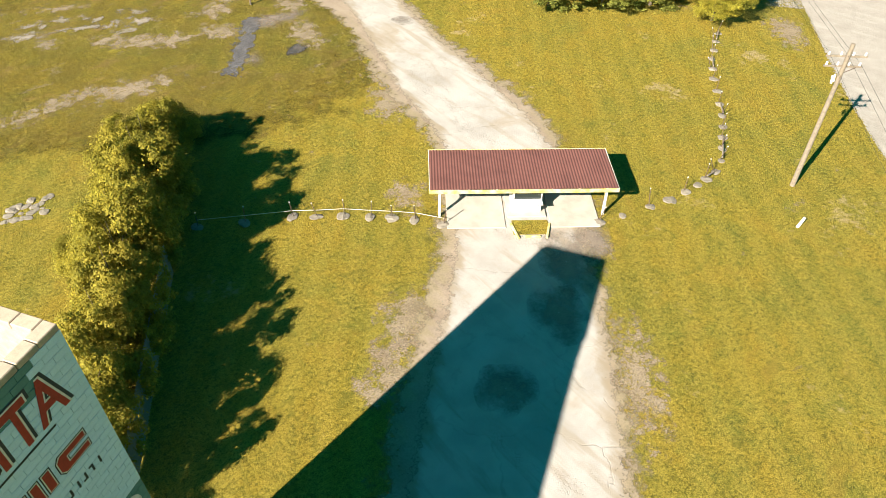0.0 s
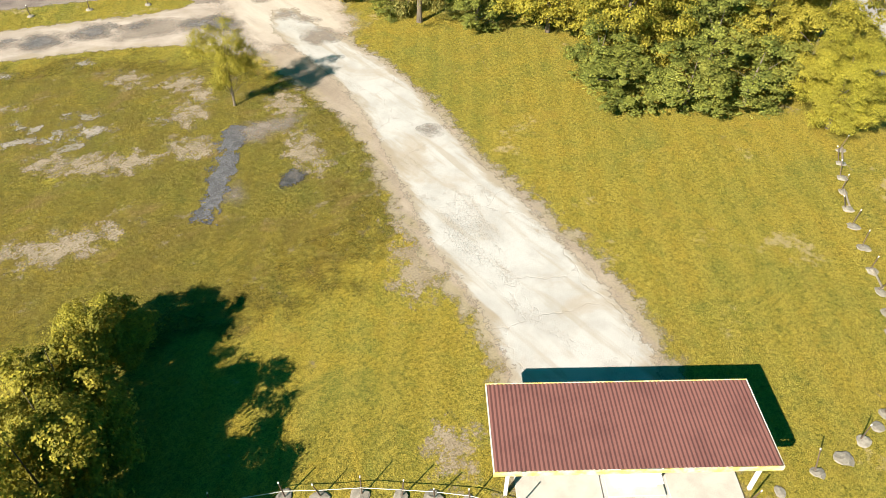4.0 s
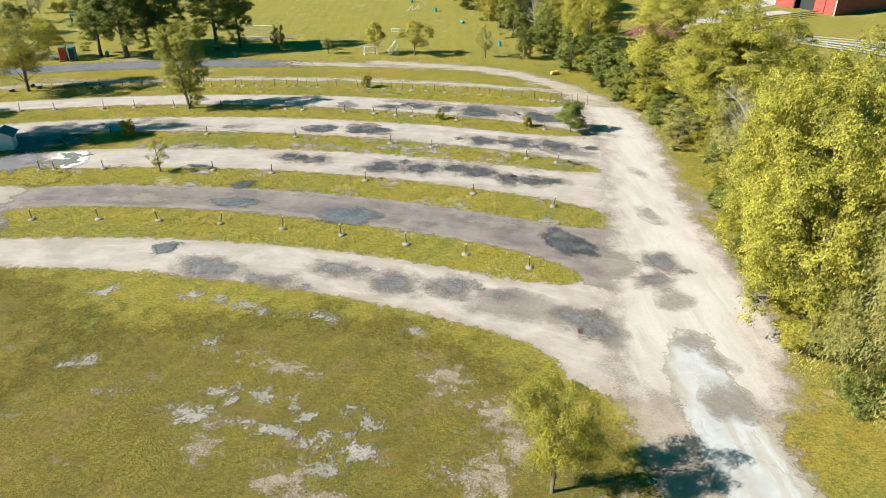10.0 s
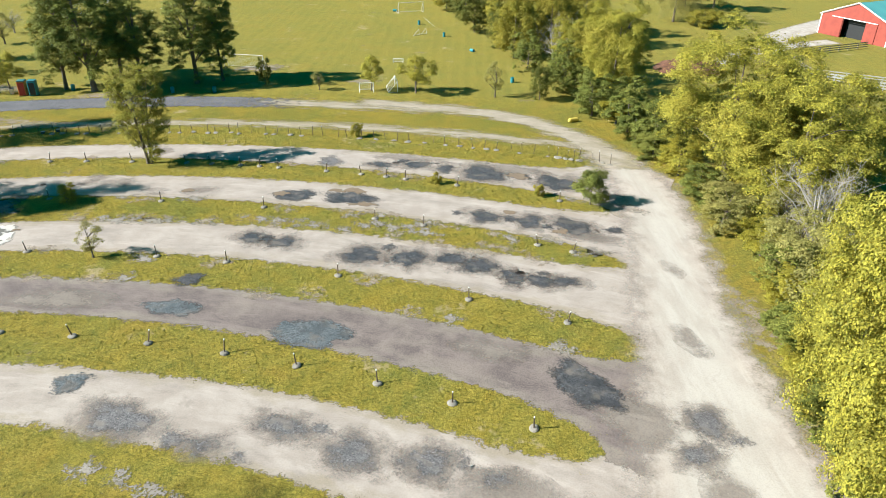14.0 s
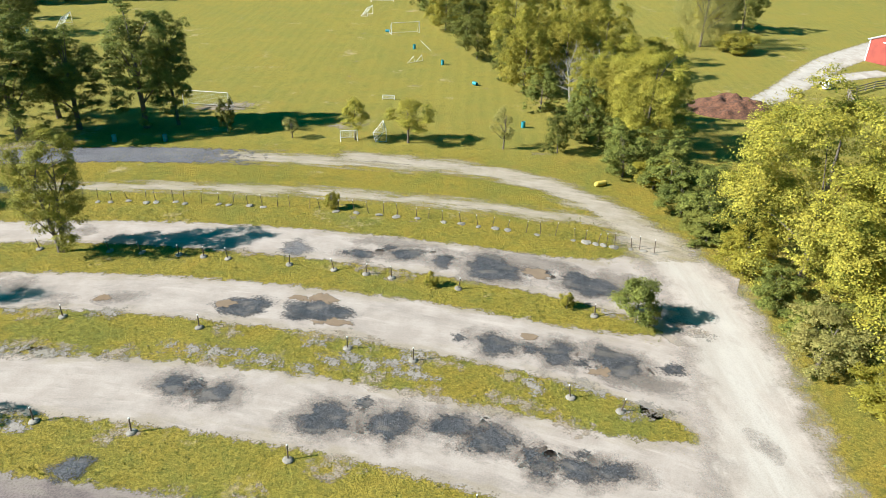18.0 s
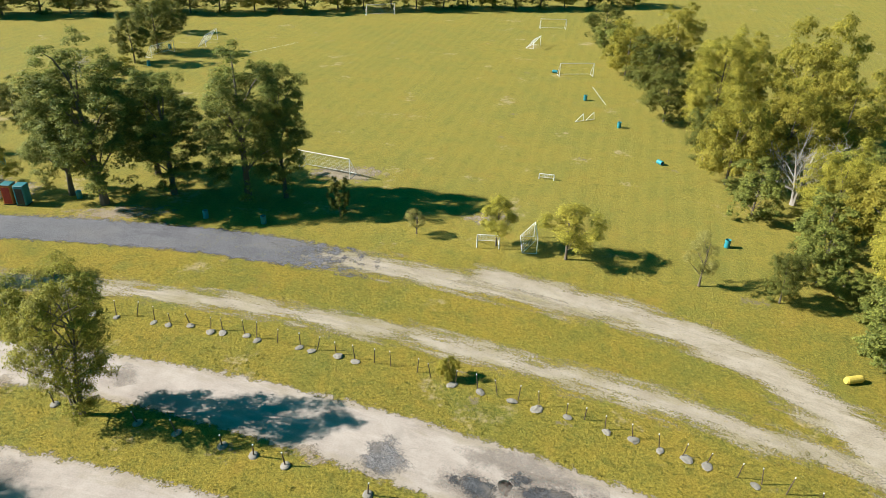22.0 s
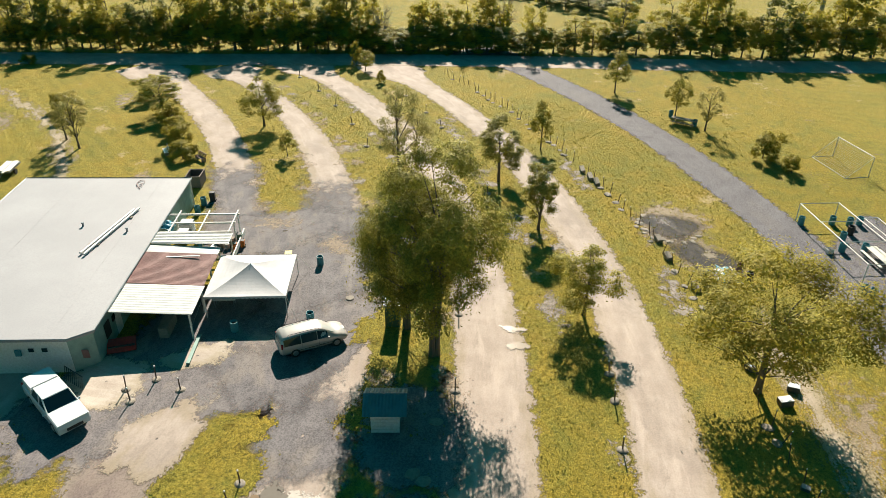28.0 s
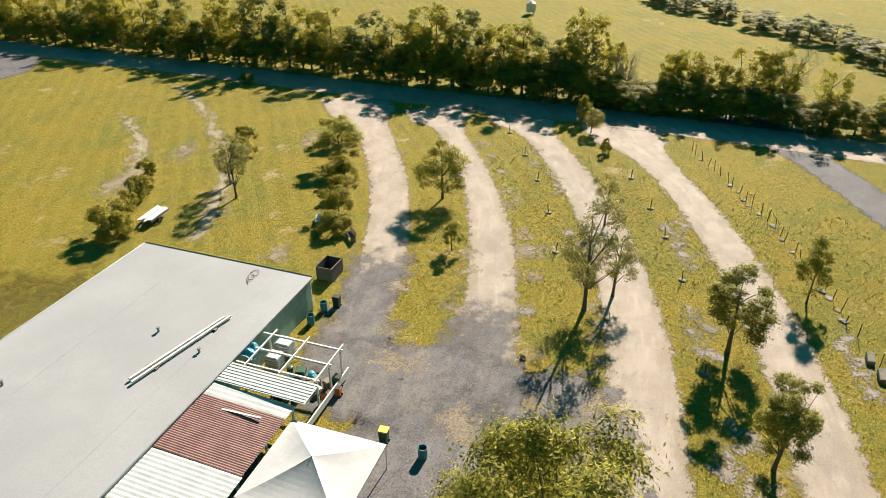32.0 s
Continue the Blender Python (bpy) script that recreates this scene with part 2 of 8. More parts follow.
def make_dirt(name, light, dark, damp, wild=0.8, dampness=0.5, stones=0.3, soft=0.12, size=1.3, rim=None, fine=0.4, straight=False, full=1.0, streak=False, relief=0.6, core=None):
    """Packed dirt and gravel with streaks along the way it is driven, damp stains and loose stones, ragged at its border."""
    n = Nodes(name)
    way, half, third = (n.mapped((1, 0.16, 1), 6), n.mapped((1, 0.5, 1), 6), n.mapped((1, 0.35, 1), 6)) if straight else (n.along(0.16), n.along(0.5), n.along(0.35))
    c = n.mix(n.ramp(n.noise(0.45, 5, 0.6), 0.35, 0.68), light, dark)
    rut = n.noise(1.3, 5, 0.6, way, 0.4)
    c = n.mix(n.ramp(rut, 0.52, 0.70, 0, 0.75), c, dark)
    c = n.mix(n.ramp(rut, 0.48, 0.30, 0, 0.6), c, tuple(min(0.8, v * 1.18) for v in light))
    stain = n.ramp(n.noise(0.2, 6, 0.62, half, 0.8), 0.52, 0.66, 0, dampness)
    c = n.mix(stain, c, damp)
    mott = n.noise(0.9, 6, 0.72, third, 0.5)
    c = n.mix(n.ramp(mott, 0.54, 0.7, 0, 0.6), c, damp)
    if core:
        worn = n.math('ADD', n.attr("edge"), n.math('MULTIPLY', n.math('SUBTRACT', n.noise(0.35, 5, 0.62, half, 0.5), 0.5), 6.0))
        pale = n.mix(n.ramp(n.noise(0.7, 5, 0.6, way, 0.4), 0.36, 0.68), core[0], core[1])
        pale = n.mix(n.ramp(mott, 0.56, 0.74, 0, 0.35), pale, damp)
        c = n.mix(n.ramp(worn, 0.2, 3.4), c, pale)
    if rim:
        worn = n.math('ADD', n.attr("edge"), n.math('MULTIPLY', n.math('SUBTRACT', n.noise(0.8, 5, 0.65, third), 0.5), 5.0))
        c = n.mix(n.ramp(worn, 1.2, -0.2, 0, 0.7), c, rim)
    grit = n.noise(9.0, 3, 0.65)
    c = n.mix(n.ramp(grit, 0.51, 0.60, 0, stones), c, tuple(v * 0.3 for v in dark))
    c = n.mix(n.ramp(grit, 0.49, 0.40, 0, stones), c, tuple(min(0.8, v * 1.35) for v in light))
    n.colour(c)
    n.bsdf.inputs["Roughness"].default_value = 0.92
    n.bump(n.math('ADD', grit, n.math('MULTIPLY', n.noise(1.3, 4, 0.6), 1.5)), relief, 0.06)
    n.cut_edge(wild, fine, soft, size, n.along(0.3) if streak else None, full)
    return n.mat


def make_drive():
    """Old concrete bleached by the sun: crazed with cracks, with patches of dirt and long wheel marks."""
    n = Nodes("pale_drive")
    c = n.mix(n.ramp(n.noise(0.35, 5, 0.6), 0.35, 0.68), (0.425, 0.405, 0.388), (0.345, 0.325, 0.305))
    long = n.noise(0.9, 5, 0.62, n.mapped((1, 0.14, 1), 8), 0.3)
    c = n.mix(n.ramp(long, 0.52, 0.68, 0, 0.65), c, (0.30, 0.255, 0.20))
    c = n.mix(n.ramp(n.noise(0.13, 5, 0.62, distort=0.6), 0.52, 0.68, 0, 0.6), c, (0.31, 0.25, 0.185))
    warp = n.add("ShaderNodeTexNoise")
    warp.inputs["Scale"].default_value, warp.inputs["Detail"].default_value = 0.7, 4.0
    n.link(n.pos, warp.inputs["Vector"])
    bend = n.add("ShaderNodeMix")
    bend.data_type, bend.blend_type = 'RGBA', 'ADD'
    bend.inputs[0].default_value = 1.6
    bend.clamp_factor = False
    n.link(n.pos, bend.inputs[6])
    n.link(warp.outputs["Color"], bend.inputs[7])
    v = n.add("ShaderNodeTexVoronoi")
    v.feature = 'DISTANCE_TO_EDGE'
    v.inputs["Scale"].default_value = 5.0
    n.link(n.pos, v.inputs["Vector"])
    where = n.ramp(n.noise(0.3, 4, 0.6, n.mapped((1, 0.3, 1), 8)), 0.54, 0.62)
    crack = n.math('MULTIPLY', n.ramp(v.outputs["Distance"], 0.07, 0.02), where)
    w = n.add("ShaderNodeTexVoronoi")
    w.feature = 'DISTANCE_TO_EDGE'
    w.inputs["Scale"].default_value = 0.16
    n.link(bend.outputs[2], w.inputs["Vector"])
    crack = n.math('MAXIMUM', crack, n.ramp(n.math('ADD', w.outputs["Distance"], n.math('MULTIPLY', n.noise(1.2, 4), 0.05)), 0.033, 0.026, 0, 0.5))
    c = n.mix(n.math('MULTIPLY', crack, 0.42), c, (0.20, 0.165, 0.13))
    worn = n.math('ADD', n.attr("edge"), n.math('MULTIPLY', n.math('SUBTRACT', n.noise(0.7, 5, 0.65, n.mapped((1, 0.3, 1), 8)), 0.5), 3.5))
    c = n.mix(n.ramp(worn, 0.9, 0.0, 0, 0.8), c, (0.26, 0.205, 0.14))
    grit = n.noise(24.0, 3, 0.75)
    c = n.mix(n.ramp(grit, 0.5, 0.75, 0, 0.4), c, (0.22, 0.18, 0.135))
    n.colour(c)
    n.bsdf.inputs["Roughness"].default_value = 0.9
    n.bump(n.math('SUBTRACT', grit, n.math('MULTIPLY', crack, 2.0)), 0.4, 0.03)
    n.cut_edge(0.5, 0.35, 0.14)
    return n.mat


def make_wet(name, tone, soft=0.1, wild=0.5, gloss=0.35, brown=(0.15, 0.125, 0.105), full=1.0, chips=0.6):
    """Dark loose gravel lying damp in a pothole, thinning out to scattered stones at its rim."""
    n = Nodes(name)
    grit = n.noise(11.0, 4, 0.75)
    c = n.mix(n.ramp(grit, 0.40, 0.60), tuple(v * 0.4 for v in tone), tuple(v * 1.7 for v in tone))
    c = n.mix(n.ramp(n.noise(0.9, 5, 0.65, n.along(0.6), 0.4), 0.50, 0.66, 0, 0.8), c, brown)
    c = n.mix(n.ramp(n.noise(0.6, 4, 0.6), 0.48, 0.38, 0, 0.5), c, tuple(v * 0.5 for v in tone))
    c = n.mix(n.ramp(n.noise(7.0, 2, 0.6), 0.64, 0.70, 0, chips), c, tuple(v * 3.0 for v in tone))
    n.colour(c)
    n.link(n.ramp(n.noise(0.8, 3, 0.6), 0.42, 0.6, gloss, 0.9), n.bsdf.inputs["Roughness"])
    n.bump(grit, 0.9, 0.06)
    n.cut_edge(wild, 0.55, soft, 0.9, n.along(0.6), full)
    return n.mat


def make_water(name="muddy_puddle_water", a=(0.27, 0.19, 0.12), b=(0.17, 0.12, 0.08)):
    n = Nodes(name)
    n.colour(n.mix(n.noise(1.5, 3), a, b))
    n.bsdf.inputs["Roughness"].default_value = 0.12
    n.cut_edge(0.35, 0.1, 0.05)
    return n.mat


def make_leaf(name, bright, deep, see=0.35):
    """Leaves: each a little lighter or darker, whole boughs in drifts of tone, light shining through them."""
    n = Nodes(name)
    c = n.mix(n.ramp(n.island(), 0, 1, 0.15, 0.95), deep, bright)
    c = n.mix(n.ramp(n.noise(0.55, 3), 0.46, 0.68, 0, 0.6), c, deep)
    c = n.mix(n.ramp(n.noise(0.16, 2), 0.5, 0.7, 0, 0.4), c, tuple(0.55 * a + 0.45 * b for a, b in zip(bright, (0.30, 0.22, 0.05))))
    n.colour(c)
    n.bsdf.inputs["Roughness"].default_value = 0.6
    n.bsdf.inputs["Specular IOR Level"].default_value = 0.12
    tr = n.add("ShaderNodeBsdfTranslucent")
    n.link(n.mix(0.8, c, tuple(min(0.8, v * 1.25) for v in bright)), tr.inputs["Color"])
    m = n.add("ShaderNodeMixShader")
    m.inputs[0].default_value = see
    n.link(n.bsdf.outputs[0], m.inputs[1])
    n.link(tr.outputs[0], m.inputs[2])
    n.link(m.outputs[0], n.out.inputs["Surface"])
    return n.mat


def make_glass(name, tint=(0.02, 0.03, 0.035)):
    n = Nodes(name)
    n.colour(tint)
    n.bsdf.inputs["Roughness"].default_value = 0.05
    n.bsdf.inputs["Coat Weight"].default_value = 0.5
    return n.mat


def make_bark(name, c=(0.14, 0.11, 0.08)):
    n = Nodes(name)
    t = n.add("ShaderNodeTexCoord")
    mp = n.add("ShaderNodeMapping")
    mp.inputs["Scale"].default_value = (1, 1, 0.15)
    n.link(t.outputs["Object"], mp.inputs["Vector"])
    f = n.noise(14, 4, 0.7, mp.outputs[0])
    n.colour(n.mix(f, tuple(v * 0.45 for v in c), tuple(v * 1.3 for v in c)))
    n.bsdf.inputs["Roughness"].default_value = 0.9
    n.bump(f, 0.6, 0.04)
    return n.mat


M = dict(
    grass=make_grass(), meadow=make_meadow(), rough=make_rough(), turf=make_grass("turf", True),
    drive=make_drive(),
    lane=make_dirt("lane_dirt", (0.372, 0.31, 0.264), (0.30, 0.244, 0.204), (0.228, 0.186, 0.156), 0.55, 0.6, 0.10, 0.22, 1.1, (0.245, 0.195, 0.13), relief=0.16),
    pale=make_dirt("pale_track_dirt", (0.44, 0.385, 0.33), (0.36, 0.305, 0.255), (0.27, 0.22, 0.175), 0.6, 0.45, 0.10, 0.3, 1.1, (0.28, 0.23, 0.15), straight=True, relief=0.16),
    apron=make_dirt("drive_dirt", (0.405, 0.338, 0.285), (0.325, 0.264, 0.217), (0.23, 0.186, 0.153), 1.2, 0.6, 0.10, 1.5, 0.5, None, 0.7, straight=True, relief=0.16, core=((0.43, 0.378, 0.325), (0.36, 0.308, 0.258))),
    verge=make_dirt("brown_verge", (0.31, 0.25, 0.195), (0.24, 0.185, 0.14), (0.19, 0.15, 0.11), 1.1, 0.5, 0.15, 0.6, 0.8, (0.25, 0.205, 0.115), straight=True, relief=0.2),
    asphalt=make_dirt("worn_asphalt", (0.185, 0.143, 0.126), (0.112, 0.085, 0.077), (0.25, 0.20, 0.165), 0.5, 0.6, 0.3, 0.2, 1.1, (0.24, 0.20, 0.155), relief=0.3),
    gravel=make_dirt("grey_gravel", (0.125, 0.118, 0.128), (0.068, 0.064, 0.072), (0.17, 0.15, 0.14), 0.6, 0.5, 0.9, 0.3, 1.1),
    mouth=make_dirt("strewn_gravel", (0.150, 0.138, 0.142), (0.095, 0.088, 0.093), (0.24, 0.205, 0.175), 1.5, 0.6, 0.4, 1.2, 0.5, relief=0.3),
    yard=make_dirt("yard_gravel", (0.170, 0.153, 0.153), (0.105, 0.095, 0.098), (0.26, 0.215, 0.178), 1.2, 0.8, 0.4, 0.5, 0.6, relief=0.3),
    track=make_dirt("thin_dirt_track", (0.375, 0.312, 0.24), (0.29, 0.235, 0.17), (0.2, 0.16, 0.08), 1.7, 0.7, 0.2, 0.6, 0.9, (0.24, 0.195, 0.09), 1.5, streak=True, full=0.93, relief=0.3),
    bare=make_dirt("bare_soil", (0.34, 0.27, 0.195), (0.25, 0.19, 0.13), (0.17, 0.135, 0.08), 1.7, 0.6, 0.5, 0.6, 1.0, None, 1.3, full=0.7, relief=0.35),
    road=make_dirt("road_asphalt", (0.36, 0.33, 0.30), (0.31, 0.28, 0.25), (0.27, 0.24, 0.21), 0.1, 0.3, 0.2, 0.05),
    wet=make_wet("dark_wet_gravel", (0.062, 0.059, 0.062), 0.3, 0.4),
    tar=make_wet("tar_patch", (0.10, 0.106, 0.11), 0.2, 0.45, 0.5),
    chips=make_wet("asphalt_chips", (0.105, 0.10, 0.108), 0.12, 1.0, 0.6, (0.05, 0.047, 0.048)),
    stain=make_dirt("damp_stain", (0.265, 0.217, 0.18), (0.22, 0.178, 0.146), (0.17, 0.137, 0.113), 0.8, 0.6, 0.2, 1.0, 0.6, relief=0.15, full=0.8),
    ash=make_wet("burnt_ground", (0.018, 0.016, 0.0155), 0.7, 0.6, 0.9, (0.075, 0.058, 0.045), 1.0, 0.15),
    pebble=make_wet("grey_wet_gravel", (0.15, 0.136, 0.134), 0.5, 0.6, 0.6, (0.23, 0.19, 0.16), 0.9),
    slab=make_dirt("pale_slab", (0.275, 0.236, 0.198), (0.215, 0.182, 0.15), (0.165, 0.14, 0.085), 1.1, 0.7, 0.2, 0.35, 0.9, None, 1.0, relief=0.12),
    water=make_water(), clear=make_water("grey_puddle_water", (0.22, 0.19, 0.16), (0.15, 0.13, 0.11)),
    rimpale=make_dirt("puddle_sky_rim", (0.52, 0.48, 0.43), (0.44, 0.40, 0.355), (0.36, 0.32, 0.27), 0.5, 0.4, 0.1, 0.1, 1.4, relief=0.1),
    leaf_yellow=make_leaf("yellow_green_leaves", (0.46, 0.395, 0.045), (0.10, 0.105, 0.018), 0.22),
    leaf_green=make_leaf("green_leaves", (0.26, 0.265, 0.05), (0.05, 0.066, 0.016), 0.28),
    leaf_olive=make_leaf("olive_leaves", (0.40, 0.335, 0.042), (0.105, 0.108, 0.018), 0.34),
    leaf_full=make_leaf("mid_green_leaves", (0.38, 0.34, 0.045), (0.06, 0.068, 0.013), 0.24),
    # olive leaves in a lighter copy: backlight on the tree line put into colour
    leaf_line=make_leaf("sunlit_olive_leaves", (0.46, 0.395, 0.05), (0.14, 0.14, 0.022), 0.5),
    leaf_dark=make_leaf("dark_green_leaves", (0.19, 0.185, 0.032), (0.05, 0.06, 0.014), 0.28),
    leaf_willow=make_leaf("grey_green_leaves", (0.38, 0.335, 0.095), (0.13, 0.125, 0.04), 0.33),
    bark=make_bark("bark"), dead=make_bark("grey_bark", (0.33, 0.29, 0.25)),
)

# ---- shapes ----


def mesh_of(name, verts, faces, material):
    me = bpy.data.meshes.new(name)
    if isinstance(verts, np.ndarray) and isinstance(faces, np.ndarray):
        n, k = faces.shape
        me.vertices.add(len(verts))
        me.vertices.foreach_set("co", np.ascontiguousarray(verts, np.float32).ravel())
        me.loops.add(n * k)
        me.loops.foreach_set("vertex_index", np.ascontiguousarray(faces, np.int32).ravel())
        me.polygons.add(n)
        me.polygons.foreach_set("loop_start", np.arange(0, n * k, k, dtype=np.int32))
        me.update(calc_edges=True)
    else:
        me.from_pydata([tuple(v) for v in verts], [], [tuple(f) for f in faces])
    me.materials.append(material)
    return me


def obj(name, me, parent=None, at=None):
    ob = new(name, me)
    if parent:
        ob.parent = parent
    if at is not None:
        ob.matrix_basis = at
    return ob


def part(name, bm, material, parent=None, label="", at=None, smooth=False):
    """Links a bmesh as one mesh object under a thing or a part."""
    me = bpy.data.meshes.new(name)
    bmesh.ops.recalc_face_normals(bm, faces=bm.faces)
    bm.to_mesh(me)
    bm.free()
    me.materials.append(material)
    if smooth:
        me.polygons.foreach_set("use_smooth", [True] * len(me.polygons))
    ob = obj(name, me, parent, at)
    return tagged(ob, label) if label else ob


def thing(name, at, label, category, group="", kind=""):
    return tagged(obj(name, None, None, at), label, category, group, kind)


def box(bm, sx, sy, sz, x=0, y=0, z=0, m=None, bevel=0.0):
    """A box of that size whose base centre is at x, y, z."""
    made = bmesh.ops.create_cube(bm, size=1.0)["verts"]
    t = Matrix.Translation((x, y, z + sz / 2)) @ Matrix.Diagonal((sx, sy, sz, 1))
    bmesh.ops.transform(bm, matrix=(m or Matrix()) @ t, verts=made)
    if bevel:
        edges = list({e for v in made for e in v.link_edges})
        bmesh.ops.bevel(bm, geom=edges, offset=bevel, segments=1, affect='EDGES')
    return bm


def tube(bm, pts, radii, n=7, caps=True):
    """A tapered tube along points."""
    rings = []
    for k, p in enumerate(pts):
        a, b = Vector(pts[max(0, k - 1)]), Vector(pts[min(len(pts) - 1, k + 1)])
        q = (b - a).to_track_quat('Z', 'X')
        r = radii[k] if hasattr(radii, "__len__") else radii
        rings.append([bm.verts.new(Vector(p) + q @ Vector((r * math.cos(2 * math.pi * j / n), r * math.sin(2 * math.pi * j / n), 0))) for j in range(n)])
    for a, b in zip(rings, rings[1:]):
        for j in range(n):
            bm.faces.new((a[j], a[(j + 1) % n], b[(j + 1) % n], b[j]))
    if caps:
        bm.faces.new(rings[0][::-1])
        bm.faces.new(rings[-1])
    return bm


def lathe(bm, profile, n=14, m=None):
    """Turns (radius, height) pairs round the z axis."""
    rings = [[bm.verts.new((m or Matrix()) @ Vector((r * math.cos(2 * math.pi * j / n), r * math.sin(2 * math.pi * j / n), z))) for j in range(n)] for r, z in profile]
    for a, b in zip(rings, rings[1:]):
        for j in range(n):
            bm.faces.new((a[j], a[(j + 1) % n], b[(j + 1) % n], b[j]))
    bm.faces.new(rings[0][::-1])
    bm.faces.new(rings[-1])
    return bm


# ---- ground ----
CX, CY = -36.0, -50.0                           # the lanes lie in arcs round the screen


def arc(r, deg):
    return CX + r * math.sin(radians(deg)), CY + r * math.cos(radians(deg))


def sheet(name, rows, edge, z, material, label, category):
    """A thin sheet from a grid of points, with its distance from the border as an attribute."""
    rows = np.asarray(rows, float)
    na, nb = rows.shape[:2]
    v = np.c_[rows.reshape(-1, 2), np.full(na * nb, z)]
    k = np.arange(na * nb).reshape(na, nb)
    f = np.stack([k[:-1, :-1], k[1:, :-1], k[1:, 1:], k[:-1, 1:]], -1).reshape(-1, 4)
    me = mesh_of(name, v, f, material)
    a = me.attributes.new("edge", 'FLOAT', 'POINT')
    a.data.foreach_set("value", np.asarray(edge, float).ravel())
    me.update()
    if me.polygons[0].normal.z < 0:
        me.flip_normals()
    return tagged(obj(name, me), label, category, kind="structure")


def strip(name, pts, width, z, material, label, category="dirt lane", margin=0.9, ends=(True, True), n=160):
    """A winding strip along points (x, y); width is one number or one for each point."""
    p = np.asarray(pts, float)
    w = np.full(len(p), width) if isinstance(width, (int, float)) else np.asarray(width, float)
    t = np.linspace(0, len(p) - 1, n)
    i = np.arange(len(p))
    # Catmull-Rom through the points
    k = np.minimum(t.astype(int), len(p) - 2)
    u = (t - k)[:, None]
    g0, g1, g2, g3 = p[np.maximum(k - 1, 0)], p[k], p[k + 1], p[np.minimum(k + 2, len(p) - 1)]
    c = 0.5 * (2 * g1 + (g2 - g0) * u + (2 * g0 - 5 * g1 + 4 * g2 - g3) * u ** 2 + (3 * g1 - g0 - 3 * g2 + g3) * u ** 3)
    ww = np.interp(t, i, w)
    d = np.gradient(c, axis=0)
    d /= np.linalg.norm(d, axis=1)[:, None]
    side = np.c_[d[:, 1], -d[:, 0]]
    f = np.linspace(-1, 1, 13)
    half = ww / 2 + margin
    rows = c[:, None] + side[:, None] * (f[None, :, None] * half[:, None, None])
    edge = half[:, None] * (1 - np.abs(f))[None] - margin
    run = np.r_[0, np.cumsum(np.linalg.norm(np.diff(c, axis=0), axis=1))]
    if ends[0]:
        edge = np.minimum(edge, (run - margin)[:, None])
    if ends[1]:
        edge = np.minimum(edge, (run[-1] - run - margin)[:, None])
    return sheet(name, rows, edge, z, material, label, category)


def lane(name, inner, outer, a0, a1, z, material, label, category="dirt lane", margin=0.8, fade=(0, 0), tips=(None, None), roots=None):
    """An arc lane; inner and outer give its radii at -45, 0 and 28 degrees."""
    n = max(12, int(abs(a1 - a0) * 3))
    deg = np.linspace(a0, a1, n)
    ri, ro = np.interp(deg, (-45, 0, 28), inner) - margin, np.interp(deg, (-45, 0, 28), outer) + margin
    for tip, sign in zip(tips, (-1, 1)):           # rounded grass tips between lanes that run together
        if tip:
            u = np.clip((deg - tip) / 4.2 + 1, 0, 1)
            wide = 2.8 * (1 - np.sqrt(1 - u * u))
            ri, ro = (ri - wide, ro) if sign < 0 else (ri, ro + wide)
    if roots:
        u = np.clip((roots - deg) / 4.2 + 1, 0, 1)
        wide = 2.6 * (1 - np.sqrt(1 - u * u))
        ri, ro = ri - wide, ro + wide
    f = np.linspace(0, 1, 11)
    r = ri[:, None] + (ro - ri)[:, None] * f
    th = np.radians(deg)[:, None]
    rows = np.stack([CX + r * np.sin(th), CY + r * np.cos(th)], -1)
    edge = np.minimum(r - ri[:, None], ro[:, None] - r) - margin
    run = np.radians(deg - a0) * float(np.mean(ri))
    if fade[0]:
        edge = np.minimum(edge, (run / fade[0] - margin)[:, None])
    if fade[1]:
        edge = np.minimum(edge, ((run[-1] - run) / fade[1] - margin)[:, None])
    return sheet(name, rows, edge, z, material, label, category)


LAID = []                                       # place, reach and height of each patch
SHEETS = (0.004, 0.0045, 0.011, 0.012, 0.014, 0.016, 0.017, 0.018, 0.020, 0.024, 0.026, 0.028, 0.030, 0.032, 0.033, 0.034, 0.035, 0.038, 0.040)


def blob(name, x, y, rx, ry, turn, z, material, label, category="ground patch", margin=0.5, seed=0, power=0.28):
    """An uneven patch lying on the ground."""
    g = np.random.default_rng(seed + int(abs(x * 13 + y * 7)))
    reach = 1.5 * (max(rx, ry) + margin)
    near = [h for px, py, pr, h in LAID if math.hypot(px - x, py - y) < pr + reach]
    while any(abs(h - z) < 0.0007 for h in near) or any(0 < abs(h - z) < 0.0007 or h == z and h > 0.0046 for h in SHEETS):
        z += 0.0004                               # no two patches lie in one plane
    LAID.append((x, y, reach, z))
    th = np.linspace(0, 2 * np.pi, 37)
    ph = g.uniform(0, 6.28, 4)
    out = 1 + power * (0.5 * np.sin(2 * th + ph[0]) + 0.35 * np.sin(3 * th + ph[1]) + 0.3 * np.sin(5 * th + ph[2]) + 0.2 * np.sin(7 * th + ph[3]))
    f = np.linspace(0.02, 1, 7)
    small = min(rx, ry)
    ct, st = math.cos(radians(turn)), math.sin(radians(turn))
    a = (f[:, None] * out[None] * (rx + margin)) * np.cos(th)[None]
    b = (f[:, None] * out[None] * (ry + margin)) * np.sin(th)[None]
    rows = np.stack([x + a * ct - b * st, y + a * st + b * ct], -1)
    edge = np.repeat(((1 - f) * (small + margin) - margin)[:, None], 37, 1)
    return sheet(name, rows, edge, z, material, label, category)


